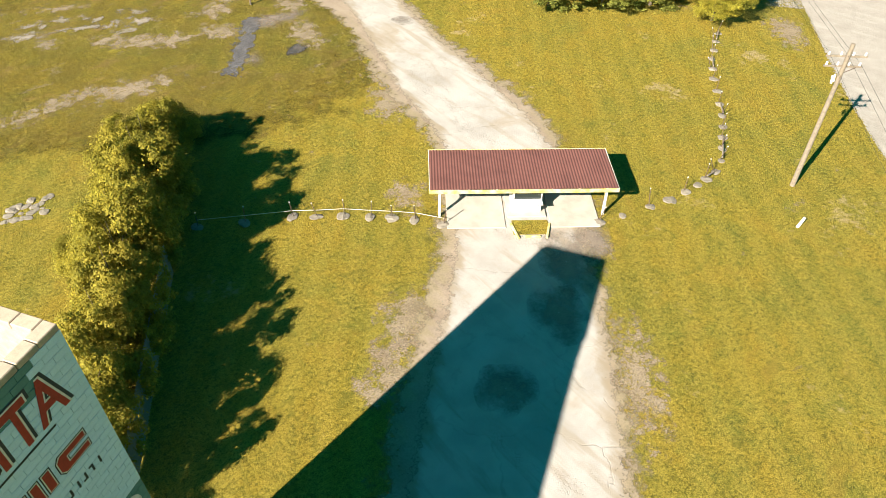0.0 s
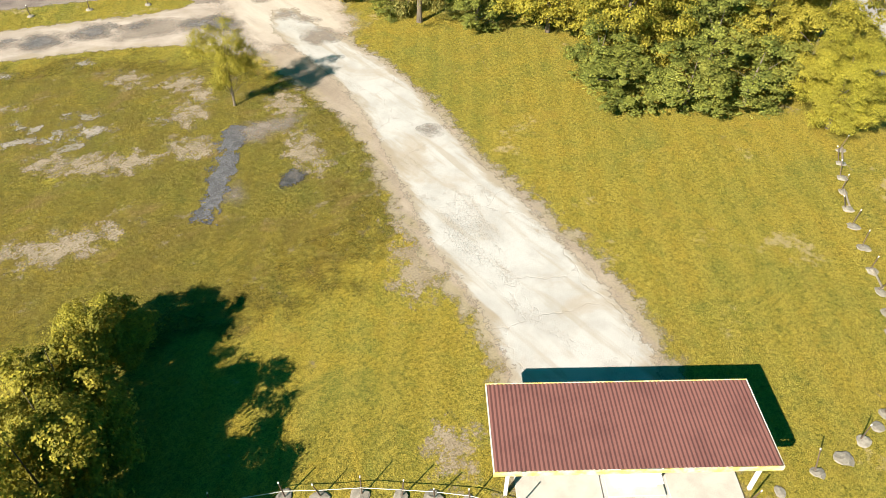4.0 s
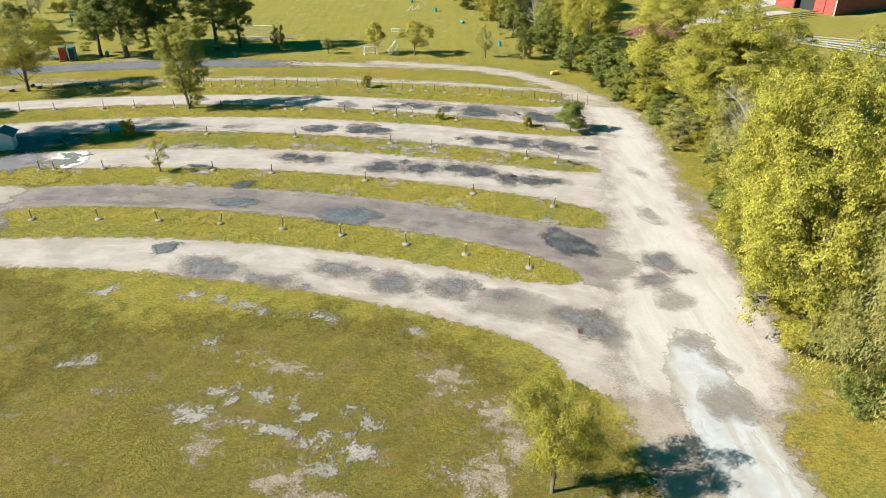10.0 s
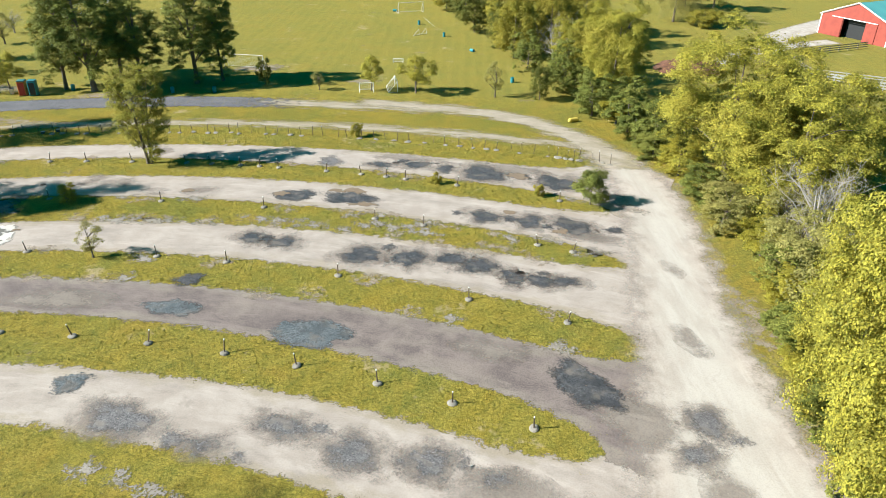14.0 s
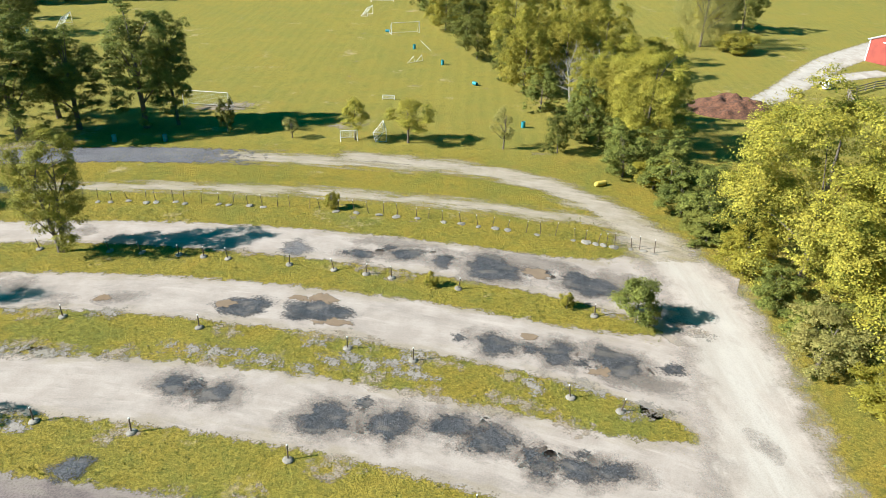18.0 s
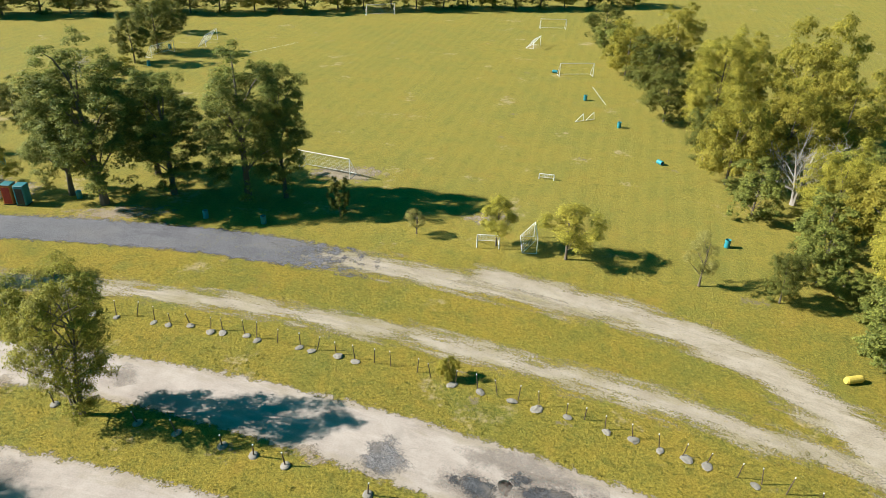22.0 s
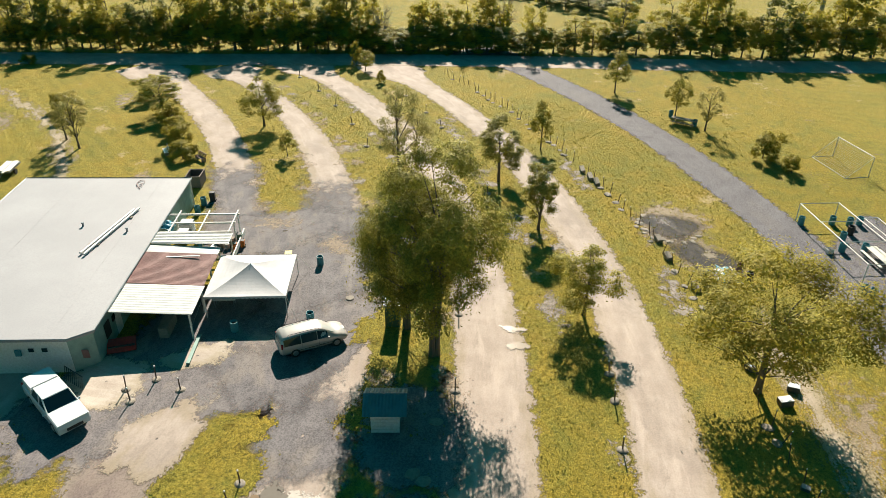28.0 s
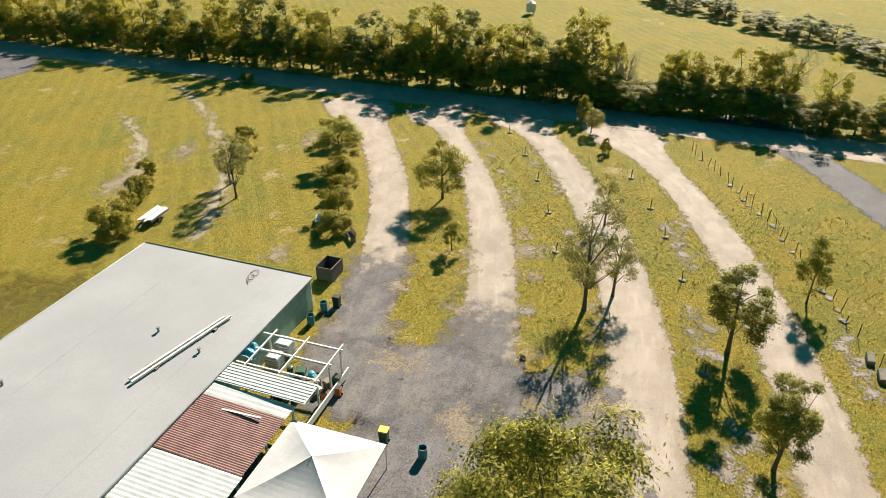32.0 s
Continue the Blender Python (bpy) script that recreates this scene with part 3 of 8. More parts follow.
# the ground: fine near the place, running out to the horizon
gx = np.r_[-2500, -900, -400, np.linspace(-260, 200, 93), 400, 900, 2500]
gy = np.r_[-2500, -900, -300, np.linspace(-140, 320, 93), 500, 900, 2500]
gxx, gyy = np.meshgrid(gx, gy, indexing="ij")
sheet("ground", np.stack([gxx, gyy], -1), np.zeros_like(gxx), 0.0, M["grass"], "mown yellow-green grass field with bare spots", "grass")

blob("rough_grass", -10, 13, 26, 17, -22, 0.004, M["rough"], "thin rough grass with dead tufts on the old field", "grass", margin=4.0, power=0.12)
blob("rough_grass", -46, 26, 22, 12, 10, 0.0045, M["rough"], "thin rough grass with dead tufts on the old field", "grass", margin=4.0, power=0.12)
# lanes, from the screen outwards: radii at -45, 0, 28 degrees
lane("dirt_lane_1", (88, 89.4, 88.4), (95, 94.6, 96), -10, 34, 0.012, M["lane"], "pale packed dirt lane with damp potholes", tips=(30.5, 28.9))
lane("asphalt_lane", (96.5, 101.2, 100.6), (101, 106.4, 107), -12, 33, 0.016, M["asphalt"], "dark worn asphalt lane with patches", fade=(0, 3), tips=(28.9, 28.9))
lane("dirt_lane_2", (97.3, 102, 101), (101.6, 106, 107), -57, -20, 0.017, M["lane"], "pale dirt lane curving to the far road", roots=-52)
lane("dirt_lane_3", (107.8, 111.2, 112.4), (111, 117.2, 120.2), -52, 30, 0.020, M["lane"], "pale dirt lane with damp potholes", tips=(28.9, 26.7), roots=-49)
lane("dirt_lane_4", (118.4, 123.2, 124), (122.3, 128.8, 131.2), -51, 28, 0.024, M["lane"], "pale dirt lane with damp potholes", tips=(26.7, 24.8), roots=-47)
lane("dirt_lane_5", (129.4, 134.4, 134.8), (133.2, 139, 142.2), -46, 26.5, 0.028, M["lane"], "pale dirt lane with damp potholes", tips=(24.8, 22.3), roots=-42.5)
lane("dirt_track", (141, 146.4, 150.4), (142, 148.6, 153), -15, 23, 0.012, M["track"], "thin worn dirt track in the grass", margin=2.2, fade=(3, 0))
lane("dirt_road", (150, 155.8, 159.0), (153, 159, 162.2), -12, 15, 0.014, M["track"], "worn pale dirt road along the sports field", margin=2.2, fade=(3, 2))
lane("gravel_road", (147.5, 155, 157), (152.5, 160, 161), -46, 8, 0.018, M["gravel"], "grey gravel road through the grass", fade=(0, 12), roots=-43)
strip("drive_verge", [(-16, -48), (-8, -39.5), (0.5, -31), (8, -21), (10.8, -10), (12.2, -3), (14, 3), (15.0, 10), (15.2, 20), (17.0, 27)],
      [12, 12.2, 10.2, 10.0, 9.8, 8.4, 7.6, 8.4, 9.0, 8.0], 0.030, M["verge"], "brown dirt verge on both sides of the concrete drive", "drive", margin=1.6, n=200)
strip("main_drive", [(15.4, 17), (16.4, 23), (18.0, 30), (19.7, 40), (20.8, 50), (22.5, 60), (24, 70), (24.2, 78), (22.6, 86), (20, 92)],
      [8.0, 10.4, 12.0, 9.6, 7.8, 7.2, 7.0, 6.4, 5.0, 3.6], 0.032, M["apron"], "pale packed dirt drive with brown damp verges", "drive", margin=4.0, n=200)
strip("concrete_drive", [(-15.6, -47.6), (-7.4, -39.6), (0.8, -31), (7.8, -21), (10.8, -10), (12.6, -3), (14.4, 3), (16.2, 10), (16.6, 17), (16.4, 24), (17.9, 29.5)],
      [10.4, 10.2, 8.4, 8.0, 7.6, 6.2, 5.6, 5.4, 5.0, 4.2, 1.8], 0.038, M["drive"], "sun-bleached cracked concrete strip of the drive", "drive", margin=0.6, n=200)
strip("dirt_road_bend", [(24, 80), (21.8, 88.5), (18.2, 95.5), (12.6, 101.0), (5, 104.6), (-5, 107.2), (-13, 108.6)], [5, 4.6, 4.2, 4.0, 3.6, 3.4, 3.0], 0.033, M["track"], "worn pale dirt road bending off the drive", "dirt road", margin=2.6)
strip("far_road", [(-96, -110), (-101, -86), (-108.5, -58), (-116.5, -26), (-124, 7), (-129.5, 28), (-133.8, 46), (-137.6, 64), (-145, 104), (-154.5, 146), (-166, 195)], 7.4, 0.030, M["lane"], "pale dirt road along the tree line", "dirt road", n=220)
strip("public_road", [(10, -80), (24, -56), (38, -40), (57, -23), (74, -5), (100, 30)], 9.5, 0.02, M["road"], "pale asphalt road", "road", margin=0.2)
strip("barn_track", [(52, 134), (60, 142), (72, 156), (84, 168), (110, 190)], [4, 5, 6, 7, 6], 0.02, M["pale"], "pale dirt track leading to the barn", "dirt track")
strip("paddock_track", [(66, 147), (76, 152), (86, 156)], [5, 4, 4], 0.026, M["pale"], "pale dirt track beside the paddock", "dirt track")
blob("gravel_yard", -60, 56, 22, 8.6, 152, 0.031, M["yard"], "grey gravel yard around the building", margin=2.2, power=0.2)
for x, y, a, b, r in ((-70.6, 56.4, 1.8, 1.2, 20), (-73.5, 49.0, 2.2, 1.0, 100)):
    blob("yard_dirt", x, y, a, b, r, 0.044, M["bare"], "light brown trodden dirt in the yard", margin=1.4, power=0.2)
blob("yard_gravel", -72, 50.5, 8, 5.0, 120, 0.040, M["mouth"], "dark grey gravel spread in the yard", margin=2.0)
blob("yard_gravel", -66, 56.5, 9, 4.5, 150, 0.042, M["mouth"], "dark grey gravel spread in the yard", margin=2.0)
lane("gravel_lane_2", (97.3, 101.4, 101), (101.6, 105.4, 107), -31, -17, 0.034, M["mouth"], "dark grey gravel at the lane mouth", margin=1.6, fade=(3, 2), tips=(None, -21.3))
lane("gravel_lane_3", (107.8, 110.6, 112.4), (111, 116.2, 120.2), -27, -15, 0.035, M["mouth"], "dark grey gravel at the lane mouth", margin=1.6, fade=(3, 2), tips=(-21.3, None))
blob("gravel_lot", -79, 104.5, 8.5, 4.6, 160, 0.024, M["gravel"], "grey gravel around the picnic table", margin=1.2)
blob("gravel_lot", -96, -62, 16, 9, 70, 0.026, M["gravel"], "dark gravel lot beside the far road", margin=1.2)

strip("old_lane_trace", [(-108.4, -22.4), (-101.9, -7.6), (-94.4, 4.6), (-90.0, 10.7), (-81.3, 18.8), (-76, 21.5)], [1.0, 0.8, 1.4, 1.2, 1.6, 1.0], 0.011, M["track"], "broken pale trace of an older lane in the grass", margin=1.0)
strip("old_lane_trace", [(-95, -17), (-92.4, -11.0), (-88.7, -3.7), (-80.6, 5.6), (-75, 10.5)], [0.8, 1.0, 1.6, 1.6, 0.8], 0.012, M["track"], "broken pale trace of an older lane in the grass", margin=1.0)

# potholes filled with dark damp gravel: x, y, half length, half width, turn
WET = "dark damp gravel filling a pothole"


def pothole(x, y, a, b, r, z, material):
    """A ragged pothole, long in the way of the lane, with a damp rim and smaller breaks beside it."""
    g = np.random.default_rng(int(abs(x * 31 + y * 17)))
    way = -math.degrees(math.atan2(x - CX, y - CY))
    turn = 0.5 * (r + way) if abs(r) < 45 else r
    if a > 0.6:
        blob("damp_rim", x, y, a * 1.25 + 0.3, b * 1.15 + 0.2, turn, 0.043, M["stain"], "brown damp rim of a pothole", margin=0.9, power=0.2)
    blob("gravel_pothole", x, y, a * 0.98, b * 0.95, turn, z, material, WET, margin=0.9, power=0.3)
    if a > 1.0:
        s, c = g.uniform(0.9, 1.7) * g.choice((-1, 1)) * (a + 0.5), g.uniform(-0.7, 0.7) * (b + 0.4)
        t = radians(way)
        blob("gravel_pothole", x + s * math.cos(t) - c * math.sin(t), y + s * math.sin(t) + c * math.cos(t), a * g.uniform(0.25, 0.45), b * g.uniform(0.25, 0.45), way, z + 0.001, material, WET, margin=0.8, power=0.3)


for x, y, a, b, r in ((-19.3, 39.0, 2.1, 1.4, -12), (-13.4, 36.7, 1.1, 0.5, -12), (-8.6, 38.4, 1.6, 0.9, -14), (-4.0, 36.1, 1.8, 1.1, 20), (0.7, 35.4, 1.4, 1.0, 15), (4.5, 34.1, 0.9, 0.4, 0),
                      (9.5, 30.9, 0.9, 1.4, 20), (11.2, 29.4, 1.0, 1.3, 0), (18.6, 38.9, 1.1, 1.1, 0), (17.1, 36.1, 0.8, 1.0, 0)):
    pothole(x, y, a, b, r, 0.048, M["pebble"])
for x, y, a, b, r in ((-16.6, 64.1, 1.1, 1.0, 0), (-13.4, 63.2, 1.4, 0.9, -10), (-5.8, 60.8, 1.9, 1.4, -10), (-1.5, 60.4, 1.2, 1.7, 0), (2.4, 60.3, 1.5, 1.1, 0), (4.9, 59.0, 1.6, 1.2, -10),
                      (7.8, 56.8, 0.8, 0.8, 0), (10.1, 56.5, 1.1, 1.0, 0), (12.1, 56.5, 1.2, 0.8, 0), (6.1, 69.1, 1.9, 1.1, -10), (8.6, 68.6, 0.5, 0.7, 0), (10.5, 68.1, 1.2, 1.4, 0),
                      (14.7, 67.1, 1.8, 1.6, -30), (-5.5, 83.0, 1.2, 0.8, 0), (-1.4, 83.1, 1.4, 1.1, 0), (2.1, 82.0, 1.0, 1.0, 20), (6.5, 80.6, 2.9, 1.9, -15), (14.8, 77.9, 2.5, 1.9, -15)):
    pothole(x, y, a, b, r, 0.052, M["wet"])
for x, y, a, b, r, m in ((-23.9, 42.5, 1.4, 0.8, 0, "tar"), (-8.5, 48.6, 3.6, 1.5, -16, "tar"), (11.4, 42.6, 1.7, 2.6, 35, "wet"), (-20.1, 56.3, 0.9, 0.9, 0, "wet"), (-20.1, 51.9, 2.6, 1.0, -12, "tar"),
                         (-11.7, 84.0, 1.4, 1.1, 0, "pebble"), (-14.2, 74.0, 2.6, 1.2, -8, "wet"), (-8.2, 73.4, 2.9, 1.4, -12, "wet"), (3.6, 2.7, 0.9, 0.8, 0, "wet"), (5.6, 10.0, 2.0, 0.6, -15, "stain")):
    blob("asphalt_patch", x, y, a * 1.1, b * 1.1, r, 0.046, M[m], "remnant of dark broken asphalt on the ground", margin=0.9, power=0.25)
strip("asphalt_ramp", [(-3.9, 1.2), (-2.6, 3.0), (-1.2, 4.6), (0.2, 6.6), (1.6, 8.6), (2.9, 10.4), (4.6, 12.2)], [1.0, 1.3, 1.4, 1.7, 1.5, 2.0, 1.4], 0.04, M["chips"], "strip of broken dark asphalt in the grass", "asphalt strip", margin=1.0)
for x, y, a, b, r in ((4.6, 9.6, 2.2, 0.8, -20), (-0.6, 3.6, 0.8, 0.5, 10)):
    blob("asphalt_patch", x, y, a, b, r, 0.037, M["stain"], "brown crumbled remains beside the asphalt strip", margin=1.0, power=0.25)
for x, y, a, b, r in ((17.8, 33.1, 1.3, 1.1, 0), (20.3, 47.9, 0.6, 1.8, 15), (22.2, 58.7, 0.4, 1.0, 15), (17.3, 27.5, 0.8, 0.6, -7), (18.3, 25.4, 0.5, 1.1, 30), (17.4, 21.3, 1.5, 1.5, 30), (5.0, 46.6, 2.7, 0.9, -18),
                      (14.1, 39.3, 2.0, 2.6, 25), (-29.4, 53.0, 4.4, 1.2, -3), (15.8, 65.1, 2.9, 1.2, -20), (-24.6, 75.0, 1.9, 0.5, 5), (-29.3, 74.6, 1.2, 0.4, 0), (-2.3, 85.1, 4.5, 0.7, -8), (10.2, 81.9, 3.8, 1.3, -14),
                      (17.5, 78.8, 1.8, 1.4, -20), (-37.3, 76.7, 0.8, 0.4, 10), (-37.0, 78.3, 0.7, 0.5, 0), (-34.1, 77.0, 1.5, 0.8, 20), (-32.3, 87.1, 0.8, 0.7, 0), (15.5, 1.5, 0.6, 0.5, 0),
                      (5.5, 32.6, 4.5, 1.6, -16), (-7.5, -38.5, 1.1, 1.3, 50), (2.4, -33.6, 1.2, 2.6, -40), (5.6, -33.0, 0.8, 2.2, -40), (-1.2, -36.4, 1.2, 2.0, -40)):
    blob("damp_stain", x, y, a, b, r, 0.042, M["stain"], "brown damp stain on the packed dirt", margin=0.6, power=0.16)
for x, y, a, b, r in ((-41.7, 62.9, 1.5, 0.8, 60), (-40.6, 64.8, 1.7, 0.8, 30), (-61.6, 74.0, 1.5, 0.35, 104), (-59.6, 74.5, 1.0, 0.45, 104), (-74.8, 59.4, 0.7, 1.0, 125), (8.5, 70.2, 1.0, 0.4, -10),
                      (10.4, 79.9, 1.3, 0.8, -15), (-15.7, 74.3, 0.9, 0.6, -8), (-8.0, 75.3, 1.6, 0.6, -8), (-9.8, 75.3, 1.1, 0.4, -8), (-6.6, 71.8, 1.8, 0.45, -10), (-25.9, 74.9, 0.5, 0.5, 0), (13.2, 66.0, 0.9, 0.5, 0)):
    blob("puddle", x, y, a, b, r, 0.058, M["water"], "shallow muddy puddle reflecting the sky", "puddle", margin=0.3, power=0.3)
for x, y, a, b, r in ((-15.7, 21.0, 2.0, 0.8, -25), (-10.8, 19.7, 2.3, 0.6, -25), (-8.1, 18.7, 1.1, 0.5, -25), (-5.6, 17.9, 1.5, 0.8, -25), (-7.4, 16.8, 1.1, 0.6, -25), (-14.2, 22.9, 1.3, 0.6, -25), (-12.2, 22.8, 1.1, 0.5, -25),
                      (-9.6, 21.8, 0.5, 0.3, -25), (-6.3, 20.9, 0.5, 0.3, -25), (-5.1, 20.1, 0.8, 0.4, -25), (-8.9, 20.6, 0.5, 0.3, -25), (-19.6, 34.5, 0.6, 0.6, -25), (-17.2, 34.0, 0.7, 0.4, -25), (-15.4, 33.3, 1.1, 0.5, -25),
                      (-13.7, 32.3, 0.5, 0.3, -25), (-0.5, 16.0, 0.5, 0.3, -25), (-16.5, 28.3, 0.4, 0.5, -25), (-9.1, 31.5, 1.1, 0.4, -25), (-2.3, 29.4, 0.5, 0.3, -25), (-24.5, 26.5, 0.8, 0.5, -20), (-21.8, 23.6, 0.8, 0.4, -20), (-26.5, 35.4, 1.0, 0.5, -15)):
    blob("stone_slab_remnant", x, y, a * 1.35, b * 0.62, r + 8, 0.03, M["slab"], "flat grey remnant of paving in the grass", margin=0.9, power=0.3)
for x, y, a, b, r in ((3.1, 20.7, 1.6, 1.1, -25), (-7.3, 13.3, 3.4, 1.0, -25), (-4.6, 11.7, 1.1, 1.2, -25), (-0.3, 10.7, 1.5, 1.3, -25), (-11.5, 5.2, 3.8, 1.2, -12), (-17.5, 6.4, 5.0, 0.8, 8), (3.7, 18.2, 0.7, 2.1, -25),
                      (-8.3, -31.7, 1.9, 2.6, -39), (-11.8, -33.7, 1.1, 2.3, -39), (5.1, -10.4, 1.5, 2.8, -38), (-1.5, -21.6, 0.9, 1.3, -38), (4.9, -34.0, 1.1, 0.4, -38), (-1.5, -42.7, 1.0, 4.6, -39), (7.6, -9.5, 1.0, 4.5, 20),
                      (-83.5, 40.5, 2.6, 1.6, 20), (-79.5, 30.3, 1.2, 0.9, 0), (-103, 12, 0.8, 3.4, -60), (-91, 2, 0.9, 4.5, -50), (-80.5, 3.6, 1.0, 4.6, -62), (-108, 60, 0.9, 4.0, 60), (-118.5, 79, 2.4, 1.0, 20),
                      (-56, 97.2, 6, 0.9, 165), (-29.5, 127.5, 4, 2.2, 20), (24.5, 33.5, 0.9, 4.2, 0), (26.4, 50.5, 0.9, 4.6, -10), (-66, 113, 5, 1.6, 0), (-49, 110.5, 5, 1.4, 20),
                      (44.5, -24, 1.3, 3.6, -50), (-92, 47.5, 1.4, 3.6, 40), (-76.6, 89.2, 4.4, 2.2, 35), (-11, 120, 2.4, 1.0, 10), (-0.2, 24.1, 1.4, 1.0, -25), (-14.5, 18.2, 0.9, 0.7, -25), (-9.6, 15.6, 1.4, 0.8, -25), (1.6, 15.6, 1.0, 2.0, -30), (-11.2, 25.7, 2.8, 0.4, -25), (6.2, 5.0, 1.2, 3.0, -20), (8.4, 12.0, 1.0, 2.6, -20)):
    blob("bare_ground", x, y, a, b, r, 0.010, M["bare"], "bare trodden soil with thin grass", margin=0.9, power=0.16)
blob("scorched_grass", -82.6, 86.6, 4.0, 3.4, 20, 0.012, M["bare"], "scorched brown grass round the fire pit", margin=1.4, power=0.16)
blob("fire_pit_ground", -82.0, 86.4, 2.6, 2.3, 20, 0.016, M["ash"], "burnt black ground of a fire pit", margin=0.8)
blob("fire_pit_ground", -76.2, 89.4, 3.4, 2.0, 35, 0.018, M["ash"], "burnt ground beside the rubbish heap", margin=0.8)
blob("ash_heap", -82.6, 85.9, 1.3, 0.5, 60, 0.03, M["pebble"], "pale grey ash lying in the fire pit", margin=0.4)
blob("ash_heap", -77.0, 89.9, 0.7, 0.5, 0, 0.03, M["slab"], "pale grey ash on burnt ground", margin=0.4)
# crumbs of old paving that show along the edges of the grass strips
g = np.random.default_rng(41)
for k in range(120):
    th = g.uniform(-46, 26)
    pick = (0, 1, 2, 2, 3, 3, 4)[g.integers(0, 7)]
    side = ((106.4, 107, 101.2), (111.2, 112.4, 107.8), (117.2, 120.2, 111.4), (123.2, 124, 118.0), (134.4, 134.8, 129.0))[pick]
    r = np.interp(th, (-45, 0, 28), (side[2], side[0], side[1])) + g.uniform(-0.2, 1.3) * (1 if pick in (0, 2) else -1)
    x, y = arc(r, th)
    blob("paving_crumb", x, y, g.uniform(0.4, 1.3), g.uniform(0.25, 0.5), -th + g.uniform(-10, 10), 0.0335, M["bare" if k % 3 else "slab"], "pale crumbs of old paving in the grass edge", margin=0.7, power=0.3)
# broken paving that runs along the grass strips
for r0, a0, a1 in ((128.4, -33, -29), (127.8, -26, -23.4), (129.0, -20.4, -17.6), (130.2, -13.6, -12.2), (140.2, -15.4, -12.6), (138.4, -25.6, -22.4), (118.2, 1.5, 5.5), (119.8, 8, 12.5), (121.0, 14, 17.5)):
    for k in range(5):
        dg = a0 + (a1 - a0) * (k + 0.5) / 5
        x, y = arc(r0 + g.normal() * 0.35, dg)
        blob("paving_crumb", x, y, g.uniform(0.8, 1.5), g.uniform(0.25, 0.5), -dg + g.uniform(-8, 8), 0.0336, M["slab"], "pale crumbs of old paving in the grass edge", margin=0.7, power=0.3)
# trodden earth between the posts beside the building
for x, y, a, b, r in ((-49.0, 47.6, 2.6, 3.0, 40), (-53.0, 52.2, 3.4, 1.4, 130)):
    blob("yard_dirt", x, y, a, b, r, 0.0475, M["pale"], "light brown trodden dirt in the yard", margin=1.4, power=0.22)
# the yard entrance by the hut: gravel tongues, islands of grass, a puddle with a pale rim
for x, y, a, b, r in ((-47.4, 62.7, 2.9, 4.5, 83), (-52.3, 58.1, 4.0, 3.3, 83), (-43.1, 70.5, 2.3, 1.4, 82),):
    blob("yard_gravel", x, y, a, b, r, 0.0405, M["mouth"], "grey gravel spread at the yard entrance", margin=1.6, power=0.2)
for x, y, a, b, r in ((-45.0, 54.0, 2.2, 4.5, 82),):
    blob("yard_dirt", x, y, a, b, r, 0.047, M["lane"], "pale trodden dirt at the yard entrance", margin=1.2, power=0.25)
for x, y, a, b, r in ((-49.0, 69.3, 3.6, 4.8, 83),):
    blob("yard_gravel", x, y, a, b, r, 0.0415, M["yard"], "grey dirt and gravel round the hut", margin=1.8, power=0.2)
for x, y, a, b, r in ((-42.3, 59.3, 2.5, 3.2, 82), (-46.8, 59.0, 1.3, 2.2, 81), (-40.0, 71.2, 2.6, 1.8, 82), (-40.1, 68.2, 0.9, 1.9, 83), (-49.6, 65.3, 0.7, 2.0, 81), (-59.8, 64.1, 2.0, 2.4, 83), (-67.2, 62.3, 1.5, 5.1, 84), (-63.3, 66.1, 1.4, 4.0, 84),):
    blob("grass_island", x, y, a, b, r, 0.054, M["turf"], "ragged island of grass left in the gravel", "grass", margin=0.9, power=0.3)
# pale ring: bright sky mirrored at the puddle's edge, put in as colour
for x, y, a, b, r in ((-41.0, 63.9, 2.2, 2.2, 82),):
    blob("puddle_rim", x, y, a, b, r, 0.062, M["rimpale"], "pale ring round a puddle, standing for mirrored sky", margin=0.6, power=0.3)
for x, y, a, b, r in ((-41.4, 62.9, 1.1, 1.6, 82), (-41.2, 64.8, 0.8, 1.3, 83),):
    blob("puddle", x, y, a, b, r, 0.070, M["clear"], "shallow muddy puddle reflecting the sky", "puddle", margin=0.3, power=0.4)

# ---- trees ----


def unit(a):
    return a / np.linalg.norm(a, axis=1)[:, None]


